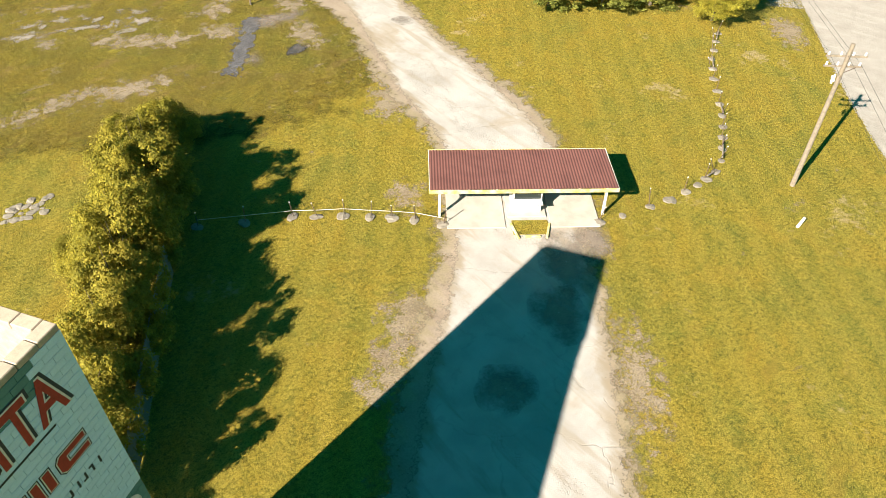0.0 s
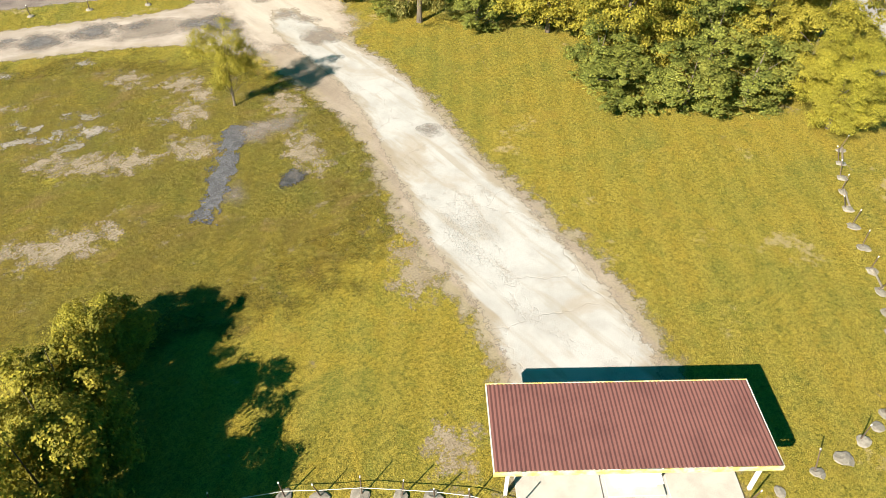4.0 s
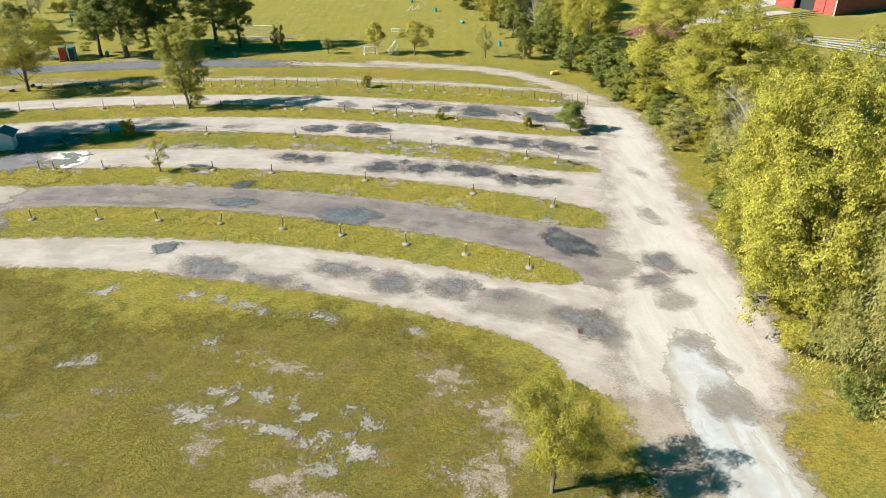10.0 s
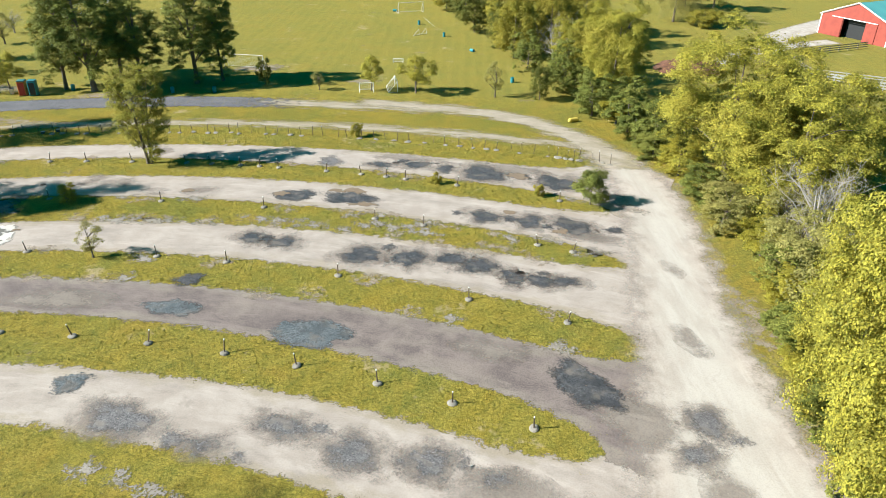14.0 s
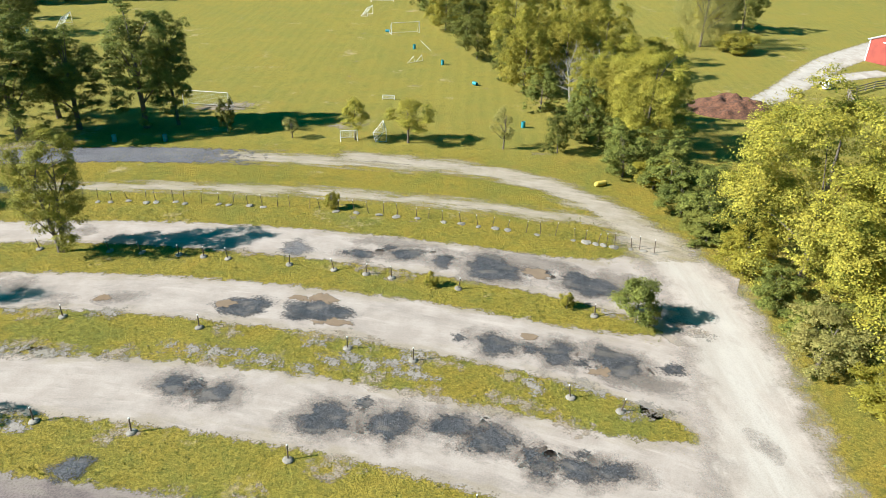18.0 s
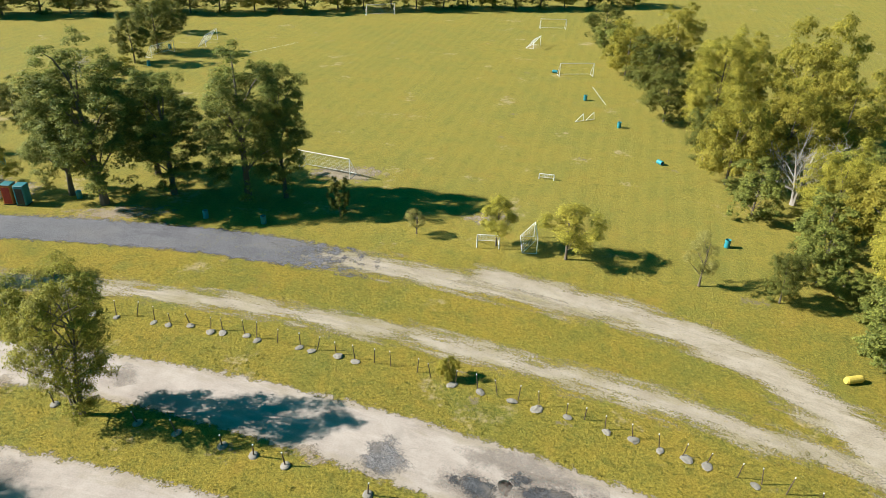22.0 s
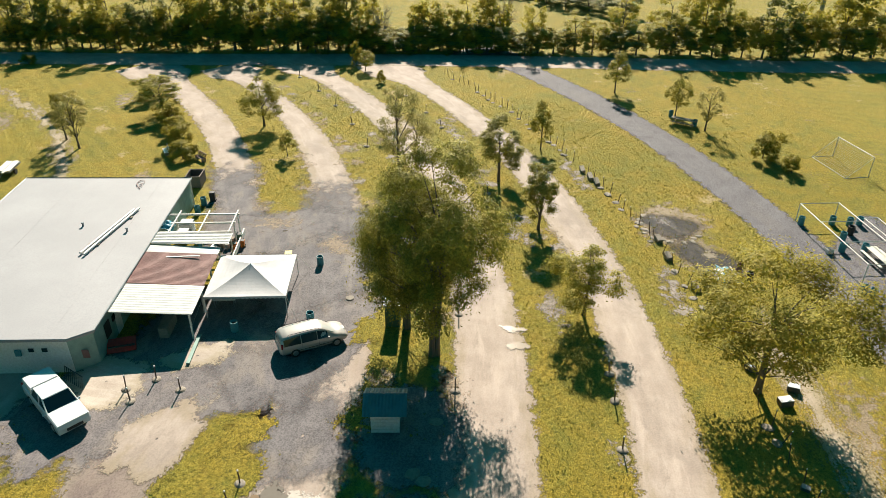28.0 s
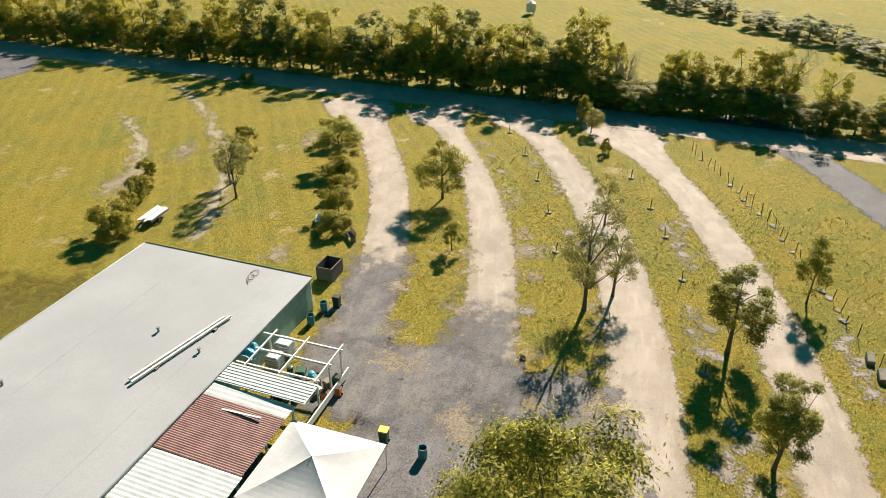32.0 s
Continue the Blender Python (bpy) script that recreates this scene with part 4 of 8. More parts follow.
def crown_mesh(name, z0, z1, rad, clumps, leaves, size, material, seed, form="round", loose=0.22, slim=1.0):
    """Small leaves in flat sprays, the sprays on bulging boughs, the boughs round the crown, with gaps between them."""
    g = np.random.default_rng(seed)
    boughs = max(6, clumps // (3 if form == "mass" else 5))
    q = unit(g.normal(size=(boughs, 3)))
    if form != "dome":          # boughs spread evenly over the crown
        k = np.arange(boughs) + 0.5
        zz, th = 1 - 2 * k / boughs, k * 2.39996 + g.uniform(0, 6.28)
        q = unit(np.stack([np.sqrt(1 - zz * zz) * np.cos(th), np.sqrt(1 - zz * zz) * np.sin(th), zz], 1) + 0.28 * g.normal(size=(boughs, 3)))
    if form == "mass":                             # full to the ground
        q[:, :2] *= (np.maximum(0.3, 1 - q[:, 2] ** 2) ** -0.22)[:, None]
    q *= (g.uniform(0.45, 0.9, boughs) if form == "mass" else g.uniform(0.2, 1.0, boughs) ** 0.45 * 0.86)[:, None]
    up = (q[:, 2] + 0.8) / 1.6
    if form == "vase":
        q[:, :2] *= (0.62 + 0.55 * up)[:, None]
    elif form == "dome":
        q[:, 2] = np.abs(q[:, 2]) * 1.7 - 0.72
    tall = (z1 - z0) / 2
    lobe = q * np.array([rad, rad, tall]) * g.uniform(0.86, 1.12, boughs)[:, None]
    lobe[:, 2] += (z0 + z1) / 2
    lr = rad * (0.085 + loose) * g.uniform(0.7, 1.4, boughs)
    # sprays sit on the outer side of each bough
    own = g.integers(0, boughs, clumps * 3)
    d = unit(unit(g.normal(size=(len(own), 3))) + 0.55 * unit(q)[own] + np.array([0, 0, 0.25]))
    c = lobe[own] + d * (lr[own] * g.uniform(0.55, 1.12, len(own)))[:, None] * np.array([1, 1, min(1.25, tall / rad)])
    c[:, 2] = np.maximum(c[:, 2], 0.12 + z0 * 0.3)
    cr = lr[own] * g.uniform(0.3, 0.55, len(own))
    idx = g.choice(len(own), leaves, p=cr ** 2 / np.sum(cr ** 2))
    e = unit(g.normal(size=(leaves, 3)))
    e[:, 2] = np.where(e[:, 2] < -0.35, -e[:, 2], e[:, 2])
    shell = (g.uniform(0.3, 1.0, leaves) ** 0.5)[:, None]
    stray = g.random(leaves) < (0.12 if form == "mass" else 0.22)     # twigs that stand off the sprays
    shell[stray] *= g.uniform(1.2, 2.6, (int(stray.sum()), 1))
    if form == "weep":
        p = c[idx] + e * shell * cr[idx][:, None] * np.array([0.75, 0.75, 1.6]) - np.array([0, 0, 0.3]) * cr[idx][:, None]
    else:
        p = c[idx] + e * shell * cr[idx][:, None] * np.array([1.15, 1.15, 0.75])
    nrm = unit(0.75 * e + 0.55 * d[idx] + np.array([0, 0, 0.55]) + 0.42 * g.normal(size=e.shape))
    a = unit(np.cross(nrm, g.normal(size=e.shape)))
    b = np.cross(nrm, a)
    s = size * g.uniform(0.6, 1.25, leaves)[:, None]
    a, b = a * s * (2 - slim), b * s * 0.62 * slim
    if form == "weep":
        a, b = a * 0.75 + (np.array([0, 0, -0.7]) + 0.35 * d[idx]) * s, b * 0.6
    fold = nrm * s * 0.18
    p[:, 2] = np.maximum(p[:, 2], 0.03)
    v = np.stack([p - a, p + b - fold, p + a, p - b - fold], 1).reshape(-1, 3)
    f = np.arange(len(v)).reshape(-1, 4)
    return mesh_of(name, v, f, material), c[g.permutation(len(c))[:60]]


def trunk_mesh(name, h, r, tips, seed, material, lean=0.04, stems=1, limbs=9, bare=False):
    """A tapered trunk with limbs that reach into the crown."""
    g = np.random.default_rng(seed)
    bm = bmesh.new()
    for s in range(stems):
        a = g.uniform(0, 6.28)
        off = Vector((math.cos(a), math.sin(a), 0)) * (0.25 if stems > 1 else 0)
        sway = Vector((g.normal() * lean, g.normal() * lean, 0)) * h + off * (h * 0.28 if stems > 1 else 0)
        pts = [off * 0.6 + sway * t ** 1.5 + Vector((0, 0, h * t - 0.1)) for t in (0, 0.12, 0.35, 0.6, 0.82, 1.0)]
        rad = [r * 1.35, r, r * 0.85, r * 0.6, r * 0.35, r * 0.12]
        tube(bm, pts, rad, 8)
        order = g.permutation(len(tips))[:limbs]
        for k in order:
            tip = Vector(tips[k])
            t = min(0.85, max(0.25, (tip.z / h) * g.uniform(0.45, 0.7)))
            j = min(4, int(t * 5.6))
            start = pts[j].lerp(pts[min(5, j + 1)], 0.5)
            mid = start.lerp(tip, 0.5) + Vector((0, 0, 0.08 * h * g.uniform(-0.2, 1)))
            rr = r * g.uniform(0.22, 0.4)
            tube(bm, [start, mid, tip], [rr, rr * 0.6, rr * 0.15], 5)
            if bare:
                for _ in range(8):
                    w = mid.lerp(tip, g.uniform(-0.3, 0.95))
                    e = w + Vector(g.normal(size=3)) * h * 0.1 + (tip - start) * 0.12 + Vector((0, 0, h * 0.07))
                    m2 = w.lerp(e, 0.5) + Vector(g.normal(size=3)) * h * 0.015
                    tube(bm, [w, m2, e], [rr * 0.35, rr * 0.24, rr * 0.1], 4)
                    for _ in range(3):
                        w2 = m2.lerp(e, g.uniform(0, 1))
                        e2 = w2 + Vector(g.normal(size=3)) * h * 0.05 + Vector((0, 0, h * 0.03))
                        tube(bm, [w2, e2], [rr * 0.18, rr * 0.08], 3)
    me = bpy.data.meshes.new(name)
    bm.to_mesh(me)
    bm.free()
    me.materials.append(material)
    return me


PROTO = {}


def tree_kind(key, h, rad, z0, clumps, leaves, size, leaf, form="round", trunk=None, stems=1, loose=0.22, variants=2, limbs=9, slim=1.0):
    """Meshes of a kind of tree, h metres high: two or more variants."""
    PROTO[key] = []
    for v in range(variants):
        seed = abs(hash_of(key)) + v * 17
        crown, tips = crown_mesh("crown", z0, h, rad, clumps, leaves, size, M[leaf], seed, form, loose, slim)
        wood = trunk_mesh("trunk", h * (0.6 if stems > 1 else 0.82), trunk or h * 0.018, tips, seed + 1, M["bark"], 0.04, stems, limbs)
        PROTO[key].append((wood, crown, h, rad))


def hash_of(text):
    return sum((k + 1) * ord(ch) for k, ch in enumerate(text))


COUNT = [0]


def plant(key, x, y, h, width, label, name="tree", category="tree", group="", turn=None, which=None):
    COUNT[0] += 1
    k = COUNT[0]
    wood, crown, h0, r0 = PROTO[key][(which if which is not None else k) % len(PROTO[key])]
    sc, sr = h / h0, (width / 2) / r0
    turn = (k * 137.5) % 360 if turn is None else turn
    root = thing(name, pose(x, y, 0, 0, 0, turn) @ Matrix.Diagonal((sr, sr, sc, 1)), label, category, group)
    if wood:
        obj("trunk", wood, root)
    if crown:
        obj("crown", crown, root)
    return root


tree_kind("maple", 15, 6.6, 0.3, 330, 100000, 0.09, "leaf_yellow", "mass", loose=0.11, limbs=6, variants=3)
tree_kind("olive", 12, 6.0, 0.3, 220, 38000, 0.125, "leaf_olive", "mass", loose=0.12, limbs=6)
tree_kind("dark", 14, 6.0, 0.5, 220, 38000, 0.125, "leaf_dark", "mass", loose=0.12, limbs=6)
tree_kind("poplar", 16, 3.9, 1.2, 240, 52000, 0.09, "leaf_green", "mass", loose=0.14, limbs=12)
tree_kind("willow", 14, 6.6, 0.6, 260, 60000, 0.09, "leaf_willow", "weep", loose=0.15, limbs=16)
tree_kind("airy", 9, 4.0, 1.8, 150, 26000, 0.08, "leaf_olive", "round", loose=0.17, stems=2, limbs=9, slim=0.75)
tree_kind("full", 14, 5.0, 2.6, 150, 68000, 0.085, "leaf_full", "round", loose=0.2, stems=3, slim=0.75, limbs=10)
tree_kind("sallow", 9, 2.5, 0.5, 160, 42000, 0.058, "leaf_full", "mass", loose=0.17, stems=2, limbs=14, slim=0.7, variants=1)
tree_kind("thin", 9, 2.7, 1.6, 80, 9000, 0.07, "leaf_willow", "round", loose=0.18, limbs=18)
tree_kind("hedge", 6, 2.6, 0.1, 140, 28000, 0.075, "leaf_olive", "dome", trunk=0.07, loose=0.15, variants=3)
tree_kind("upright", 9, 2.3, 1.2, 120, 24000, 0.07, "leaf_full", "round", loose=0.18)
tree_kind("young", 5.5, 1.9, 0.9, 80, 13000, 0.06, "leaf_yellow", "round", loose=0.2)
tree_kind("bush", 3.5, 1.9, 0.1, 80, 12000, 0.068, "leaf_olive", "dome", trunk=0.06, loose=0.18)
tree_kind("greenbush", 3.5, 1.9, 0.1, 90, 14000, 0.066, "leaf_green", "dome", trunk=0.06, loose=0.2)
tree_kind("wild", 9, 3.6, 0.1, 120, 12000, 0.14, "leaf_green", "mass", loose=0.14, limbs=6, variants=3)
tree_kind("wildyellow", 9, 3.6, 0.1, 120, 12000, 0.14, "leaf_line", "mass", loose=0.14, limbs=6)
tree_kind("greywild", 9, 3.6, 0.1, 110, 14000, 0.11, "leaf_willow", "mass", loose=0.15, limbs=14)
tree_kind("linetree", 10, 3.2, 0.8, 110, 9000, 0.12, "leaf_line", "round", loose=0.17, limbs=12, variants=3)
dead_crown, dead_tips = crown_mesh("twigs", 2, 10, 3.6, 40, 120, 0.1, M["dead"], 5)
PROTO["dead"] = [(trunk_mesh("trunk", 7, 0.17, dead_tips, 8, M["dead"], 0.05, 3, 9, True), None, 10, 3.6)]


# ---- where things grow ----
GREEN = "young trees on the grass strips"
SPEC = [  # kind, x, y, height, width, label
    ("airy", 5.0, 14.4, 7.3, 4.6, "small open-crowned tree beside the drive"),
    ("sallow", -32.8, 82.7, 12, 6.0, "tall narrow green tree on a grass strip"),
    ("airy", -58.7, 91.3, 10.5, 11, "spreading olive-green tree with several stems"),
    ("full", -57.2, 68.8, 16.0, 9.5, "large full tree beside the small hut"),
    ("full", -59.8, 66.0, 12.4, 7.0, "large full tree beside the small hut"),
    ("young", -64.8, 79.1, 6.5, 5, "young yellow-green tree on a grass strip"),
    ("upright", -78.2, 74, 7, 3.8, "young green tree on a grass strip"),
    ("upright", -88.3, 68.5, 7.4, 4.8, "young green tree on a grass strip"),
    ("thin", -87.3, 57.4, 10.5, 5.4, "thin open tree on a grass strip"),
    ("thin", -90.5, 58.5, 6.5, 4.2, "thin open tree on a grass strip"),
    ("thin", -101.9, 52.8, 6.0, 3.2, "thin open tree on a grass strip"),
    ("young", -98.0, 36.0, 6.8, 5.4, "young round tree on a grass strip"),
    ("young", -98.7, 21.0, 4.9, 6.0, "yellow-green tree on a grass strip"),
    ("young", -104.6, 15.7, 3.6, 4.5, "yellow-green tree on a grass strip"),
    ("young", -89.3, 43.1, 3.0, 2.2, "small sapling on a grass strip"),
    ("bush", -102.4, 98.0, 4.0, 3.9, "round green shrub beside the gravel road"),
    ("young", -123.9, 80.3, 6.0, 4.0, "young yellow-green tree by the gravel road"),
    ("young", -115.3, 88.6, 5.6, 3.0, "young yellow-green tree by the gravel road"),
    ("thin", -110.4, 92.1, 6.2, 3.6, "thin young tree by the gravel road"),
    ("bush", -98.6, 100.5, 2.6, 2.4, "round green shrub beside the gravel road"),
    ("young", -98.6, 72.0, 5.8, 3.2, "young yellow-green tree among the posts"),
    ("bush", -72.6, 14.6, 3.9, 4.8, "dense round shrub behind the building"),
    ("bush", -76.5, 12.0, 3.4, 2.6, "dense round shrub behind the building"),
    ("thin", -85.5, 17.8, 7.0, 4.0, "open grey-green tree on the grass"),
    ("thin", -87.5, 14.5, 6.0, 3.6, "open grey-green tree on the grass"),
    ("bush", -97.1, 6.6, 3.0, 3.0, "small dark shrub on the grass"), ("bush", -94.0, 9.5, 3.0, 2.8, "small dark shrub on the grass"),
    ("bush", -88.8, 29.5, 3.6, 3.4, "dense shrub beside a broken bench"), ("bush", -85.7, 31.5, 2.6, 3.4, "dense shrub beside a broken bench"),
    ("bush", -83.7, 4.6, 2.2, 2.4, "small dark shrub on the grass"), ("bush", -81.5, 8.2, 1.9, 1.8, "small dark shrub on the grass"), ("bush", -79.2, 9.5, 3.4, 2.6, "small dark shrub on the grass"),
    ("bush", -95.5, 24.3, 3.6, 3.4, "dense shrub on the grass strip"), ("bush", -92.5, 26.8, 3.0, 3.0, "dense shrub on the grass strip"),
    ("bush", -119.9, 45.1, 2.4, 1.5, "narrow dark shrub at the lane end"), ("young", -125.6, 40.6, 3.5, 2.7, "young yellow-green tree at the lane end"),
    ("bush", -128.6, 38.0, 4.6, 2.2, "narrow dark shrub at the lane end"), ("bush", -115.0, -14.0, 2.0, 2.6, "small shrub at the road"),
    ("greenbush", 17.4, 72.4, 4.2, 4.2, "dense round green shrub at the lane end"), ("bush", 12.2, 74.3, 1.7, 1.3, "small yellow-green shrub on the grass strip"),
    ("bush", 1.0, 77.6, 1.7, 1.2, "small yellow-green shrub on the grass strip"), ("bush", -37.5, 71.6, 2.4, 2.2, "round green shrub on the grass strip"),
    ("thin", -29.8, 60.0, 3.6, 2.6, "small sapling on the grass strip"), ("bush", -9.5, 93.0, 2.2, 1.7, "small yellow-green shrub among the posts"),
    ("young", -9.2, 114.2, 5.5, 3.8, "young yellow-green tree beside a fallen net"), ("young", -2.2, 113.3, 6.1, 5.4, "young yellow-green tree beside a fallen net"),
    ("dark", -26.3, 116.0, 4.6, 2.6, "small dark conifer on the grass"), ("thin", -17.5, 114.5, 3.0, 2.4, "thin grey-green sapling on the grass"),
    ("thin", 10.1, 111.6, 5.8, 3.4, "thin grey-green tree by the dirt road"), ("dark", 16.9, 110.5, 5.8, 3.6, "small dark conifer by the dirt road"),
    ("young", -64.0, 111.0, 5.8, 4.4, "young yellow-green tree by the gravel road"), ("thin", -70.5, 112.5, 5.0, 3.0, "thin grey-green tree by the gravel road"),
    ("poplar", -51.7, 112, 18, 10.5, "tall dark green tree beside the gravel road"), ("poplar", -46.1, 116.4, 13.9, 8.4, "tall dark green tree beside the gravel road"),
    ("poplar", -37.6, 117.5, 16.8, 9.4, "tall dark green tree beside the gravel road"), ("poplar", -33.8, 119, 15.6, 6.0, "tall dark green tree beside the gravel road"),
    ("poplar", -56.5, 113, 14.5, 7.5, "tall dark green tree beside the gravel road"), ("poplar", -51, 121, 13, 8, "tall dark green tree behind the row"),
    ("dead", -69.0, 109.7, 6.2, 5.0, "bare leafless tree by the gravel road"), ("dead", -77.2, 119.6, 6.8, 5.0, "bare leafless tree beside the field"),
    ("thin", -74.0, 121, 6.0, 4.0, "thin grey-green tree beside the field"), ("dead", -85.5, 153.1, 5.4, 4.6, "bare leafless tree beside the field"),
    ("dark", -83.4, 165.1, 9.0, 6.4, "dark green tree between the fields"), ("dark", -84.2, 173.8, 10.8, 8.7, "dark green tree between the fields"), ("dark", -90.3, 190.1, 6.4, 5.5, "dark green tree between the fields"),
    ("bush", -81.5, 153.4, 2.8, 3.4, "dark shrub between the fields"), ("bush", -80.9, 158.3, 3.5, 4.0, "dark shrub between the fields"), ("dark", -79, 131, 6.5, 5, "dark green tree between the fields"), ("thin", -82, 143, 6, 5, "grey-green tree between the fields"),
    # the wooded edge along the drive
    ("willow", 27.0, 18.0, 14.2, 13.5, "weeping willow with grey-green hanging twigs"),
    ("maple", 25.5, 28.5, 17.5, 10.5, "tall yellow-green tree beside the drive"), ("maple", 27.0, 35.0, 19.0, 11.0, "tall yellow-green tree beside the drive"),
    ("maple", 29.5, 42.5, 15.0, 9.0, "yellow-green tree beside the drive"), ("dark", 37.5, 31, 17.5, 14, "broad dark green tree behind the willow"), ("dark", 45, 38, 15, 12, "broad dark green tree behind the willow"),
    ("greywild", 30.5, 50.0, 9.0, 7, "grey-green thicket beside the drive"), ("greywild", 32, 57.0, 7.0, 7, "grey-green thicket beside the drive"), ("dead", 34.5, 59.5, 11.0, 8.5, "bare grey leafless tree in the thicket"), ("dead", 37.0, 64.5, 10.5, 8.0, "bare grey leafless tree in the thicket"),
    ("maple", 37.0, 69.5, 14.5, 15.0, "broad rounded yellow-green tree"), ("maple", 34.0, 79.5, 17.5, 16.0, "broad rounded yellow-green tree"), ("olive", 43.5, 76, 13, 12, "olive-green tree behind the rounded trees"),
    ("greywild", 29.2, 66.5, 5.5, 6, "grey-green thicket beside the drive"), ("wild", 28.6, 88.5, 6.0, 6, "green thicket beside the drive"), ("wild", 27.0, 96.0, 6.0, 6, "green thicket beside the drive"),
    ("maple", 27.9, 111.0, 14.6, 10.5, "broad rounded yellow-green tree"), ("wild", 23.5, 103, 6.5, 6, "green thicket beside the dirt road"), ("wild", 21, 115, 6, 5, "dark green thicket at the field edge"),
    ("maple", 24.3, 126.0, 10, 7.4, "yellow-green tree at the field edge"), ("dead", 22.5, 133.5, 10.0, 9.0, "bare grey leafless tree at the field edge"), ("olive", 15.5, 137.5, 12.1, 9.0, "olive-green tree at the field edge"),
    ("dark", 13.5, 145, 8.5, 6, "dark green tree at the field edge"), ("maple", 15.3, 154.7, 15.0, 9.0, "yellow-green tree at the field edge"), ("dark", 9.2, 160, 8.4, 7.5, "dark green tree at the field edge"),
    ("dark", 7.5, 173.2, 10.0, 9.6, "dark green tree at the field edge"), ("olive", 27.3, 157.0, 17.0, 11, "tall olive-green tree beyond the field"), ("wild", 20, 146, 8, 8, "green thicket at the field edge"), ("wild", 17, 128, 6.5, 6, "green thicket at the field edge"),
    ("olive", 3.5, 186, 10, 9, "olive-green tree at the field edge"), ("wild", 1, 197, 8, 8, "green thicket at the field edge"), ("dark", -1, 210, 9, 9, "dark green tree at the field edge"), ("olive", 12, 190, 12, 10, "olive-green tree at the field edge"),
    ("willow", 56.7, 175.2, 14.5, 13.5, "large grey-green tree beyond the track"), ("bush", 62, 170, 5, 8, "dense shrub beyond the track"), ("bush", 43.7, 164.5, 4.5, 9, "dense shrub along the track"), ("bush", 36, 167, 4.2, 8, "dense shrub along the track"),
    ("dark", 72, 192, 12, 10, "dark green tree beyond the track"), ("wild", 30, 168, 6, 8, "green thicket along the track"), ("olive", 66, 196, 10, 9, "olive-green tree beyond the track"), ("olive", 22, 172, 11, 9, "olive-green tree beyond the field"),
    # the lawn's edge by the house
    ("olive", 35.5, 8.5, 11.0, 11.5, "olive-green tree at the lawn edge"), ("olive", 36.5, 0.0, 12.5, 11, "olive-green tree at the lawn edge"), ("wild", 30.5, 13.5, 5.0, 6, "green shrubs at the lawn edge"),
    ("wild", 25.5, 20.8, 3.0, 4, "bright green low shrub at the lawn edge"), ("wild", 29.8, -5.0, 5.0, 7, "green shrubs at the lawn edge"), ("wild", 33.5, -9.0, 5.4, 6.6, "green shrubs at the lawn edge"), ("wild", 38.5, -11.5, 5.6, 7, "green shrubs at the lawn edge"),
    ("maple", 40.6, -17.8, 7.6, 8.0, "yellow-green tree at the end of the stone row"), ("olive", 46, -8, 9.5, 9, "olive-green tree behind the shrubs"), ("olive", 44, 12, 12, 10, "olive-green tree beside the house"), ("dark", 48, 1, 10, 9, "dark green tree behind the shrubs"),
    ("olive", 45, -13, 9.5, 8.5, "olive-green tree beside the public road"), ("olive", 50, -6, 12, 10, "olive-green tree beside the public road"), ("dark", 55, 3, 12, 10, "dark green tree beside the public road"), ("olive", 53, 12.5, 13, 11, "olive-green tree beside the house"),
    ("olive", 44, 4.5, 12.5, 10, "olive-green tree at the lawn edge"), ("olive", 60, 12, 12, 10, "olive-green tree beside the public road"), ("wild", 41, -6, 7.5, 7, "green shrubs behind the lawn edge"), ("olive", 66, 20, 12, 10, "olive-green tree beside the public road"),
    ("wild", 22.5, 121, 7, 6, "green thicket at the field edge"), ("olive", 28, 121, 11, 9, "olive-green tree at the field edge"), ("wild", 28, 131, 8, 8, "green thicket at the field edge"), ("olive", 23, 144, 12, 9, "olive-green tree at the field edge"), ("olive", 30, 147, 13, 10, "olive-green tree at the field edge"),
    ("wild", 31.5, 88, 5, 6, "green thicket beside the drive"), ("wild", 31, 94, 5.4, 6, "green thicket beside the drive"), ("wild", 28.5, 102.5, 5.5, 6, "green thicket beside the drive"), ("greywild", 33.5, 63, 6, 6, "grey-green thicket beside the drive"),
    ("olive", 52, 42, 12, 11, "olive-green tree behind the house"), ("thin", 61, 38, 10, 8, "grey-green tree in the meadow"), ("olive", 62, 27, 11, 9, "olive-green tree beside the house"), ("dark", 84, 74, 8, 7, "dark green tree in the meadow"),
    ("olive", 64, 50, 12, 9, "olive-green tree in the meadow"), ("wild", 31.5, -1.5, 5.5, 6, "green shrubs at the lawn edge"), ("dark", 116, 118, 7, 6, "dark green tree in the paddock"),
]
for kind, x, y, h, w, label in SPEC:
    shrub = kind in ("bush", "greenbush") or (kind in ("wild", "greywild") and h < 6.1)
    plant(kind, x, y, h, w, label, name="shrub" if shrub else "tree", category="shrub" if shrub else "tree")
for k, (x, y) in enumerate(((24.4, 108.5), (26.2, 99.5), (27.2, 92.5), (27.9, 86.5), (29.2, 80.5), (29.6, 75.0), (31.0, 70.0), (31.2, 61.5), (30.4, 54.5), (28.0, 47.5), (27.0, 43.0), (26.2, 38.0), (25.6, 32.5), (25.0, 26.8), (22.6, 113.0), (33.0, 66.0), (29.6, 50.5))):
    plant(("wild", "wildyellow", "wild")[k % 3], x, y, 3.0 + 1.1 * (k * 0.37 % 1) + (1.0 if k % 4 == 0 else 0), 4.4 + (k * 0.61 % 1) * 1.6, "ragged low thicket at the edge of the drive", "shrub", "shrub")
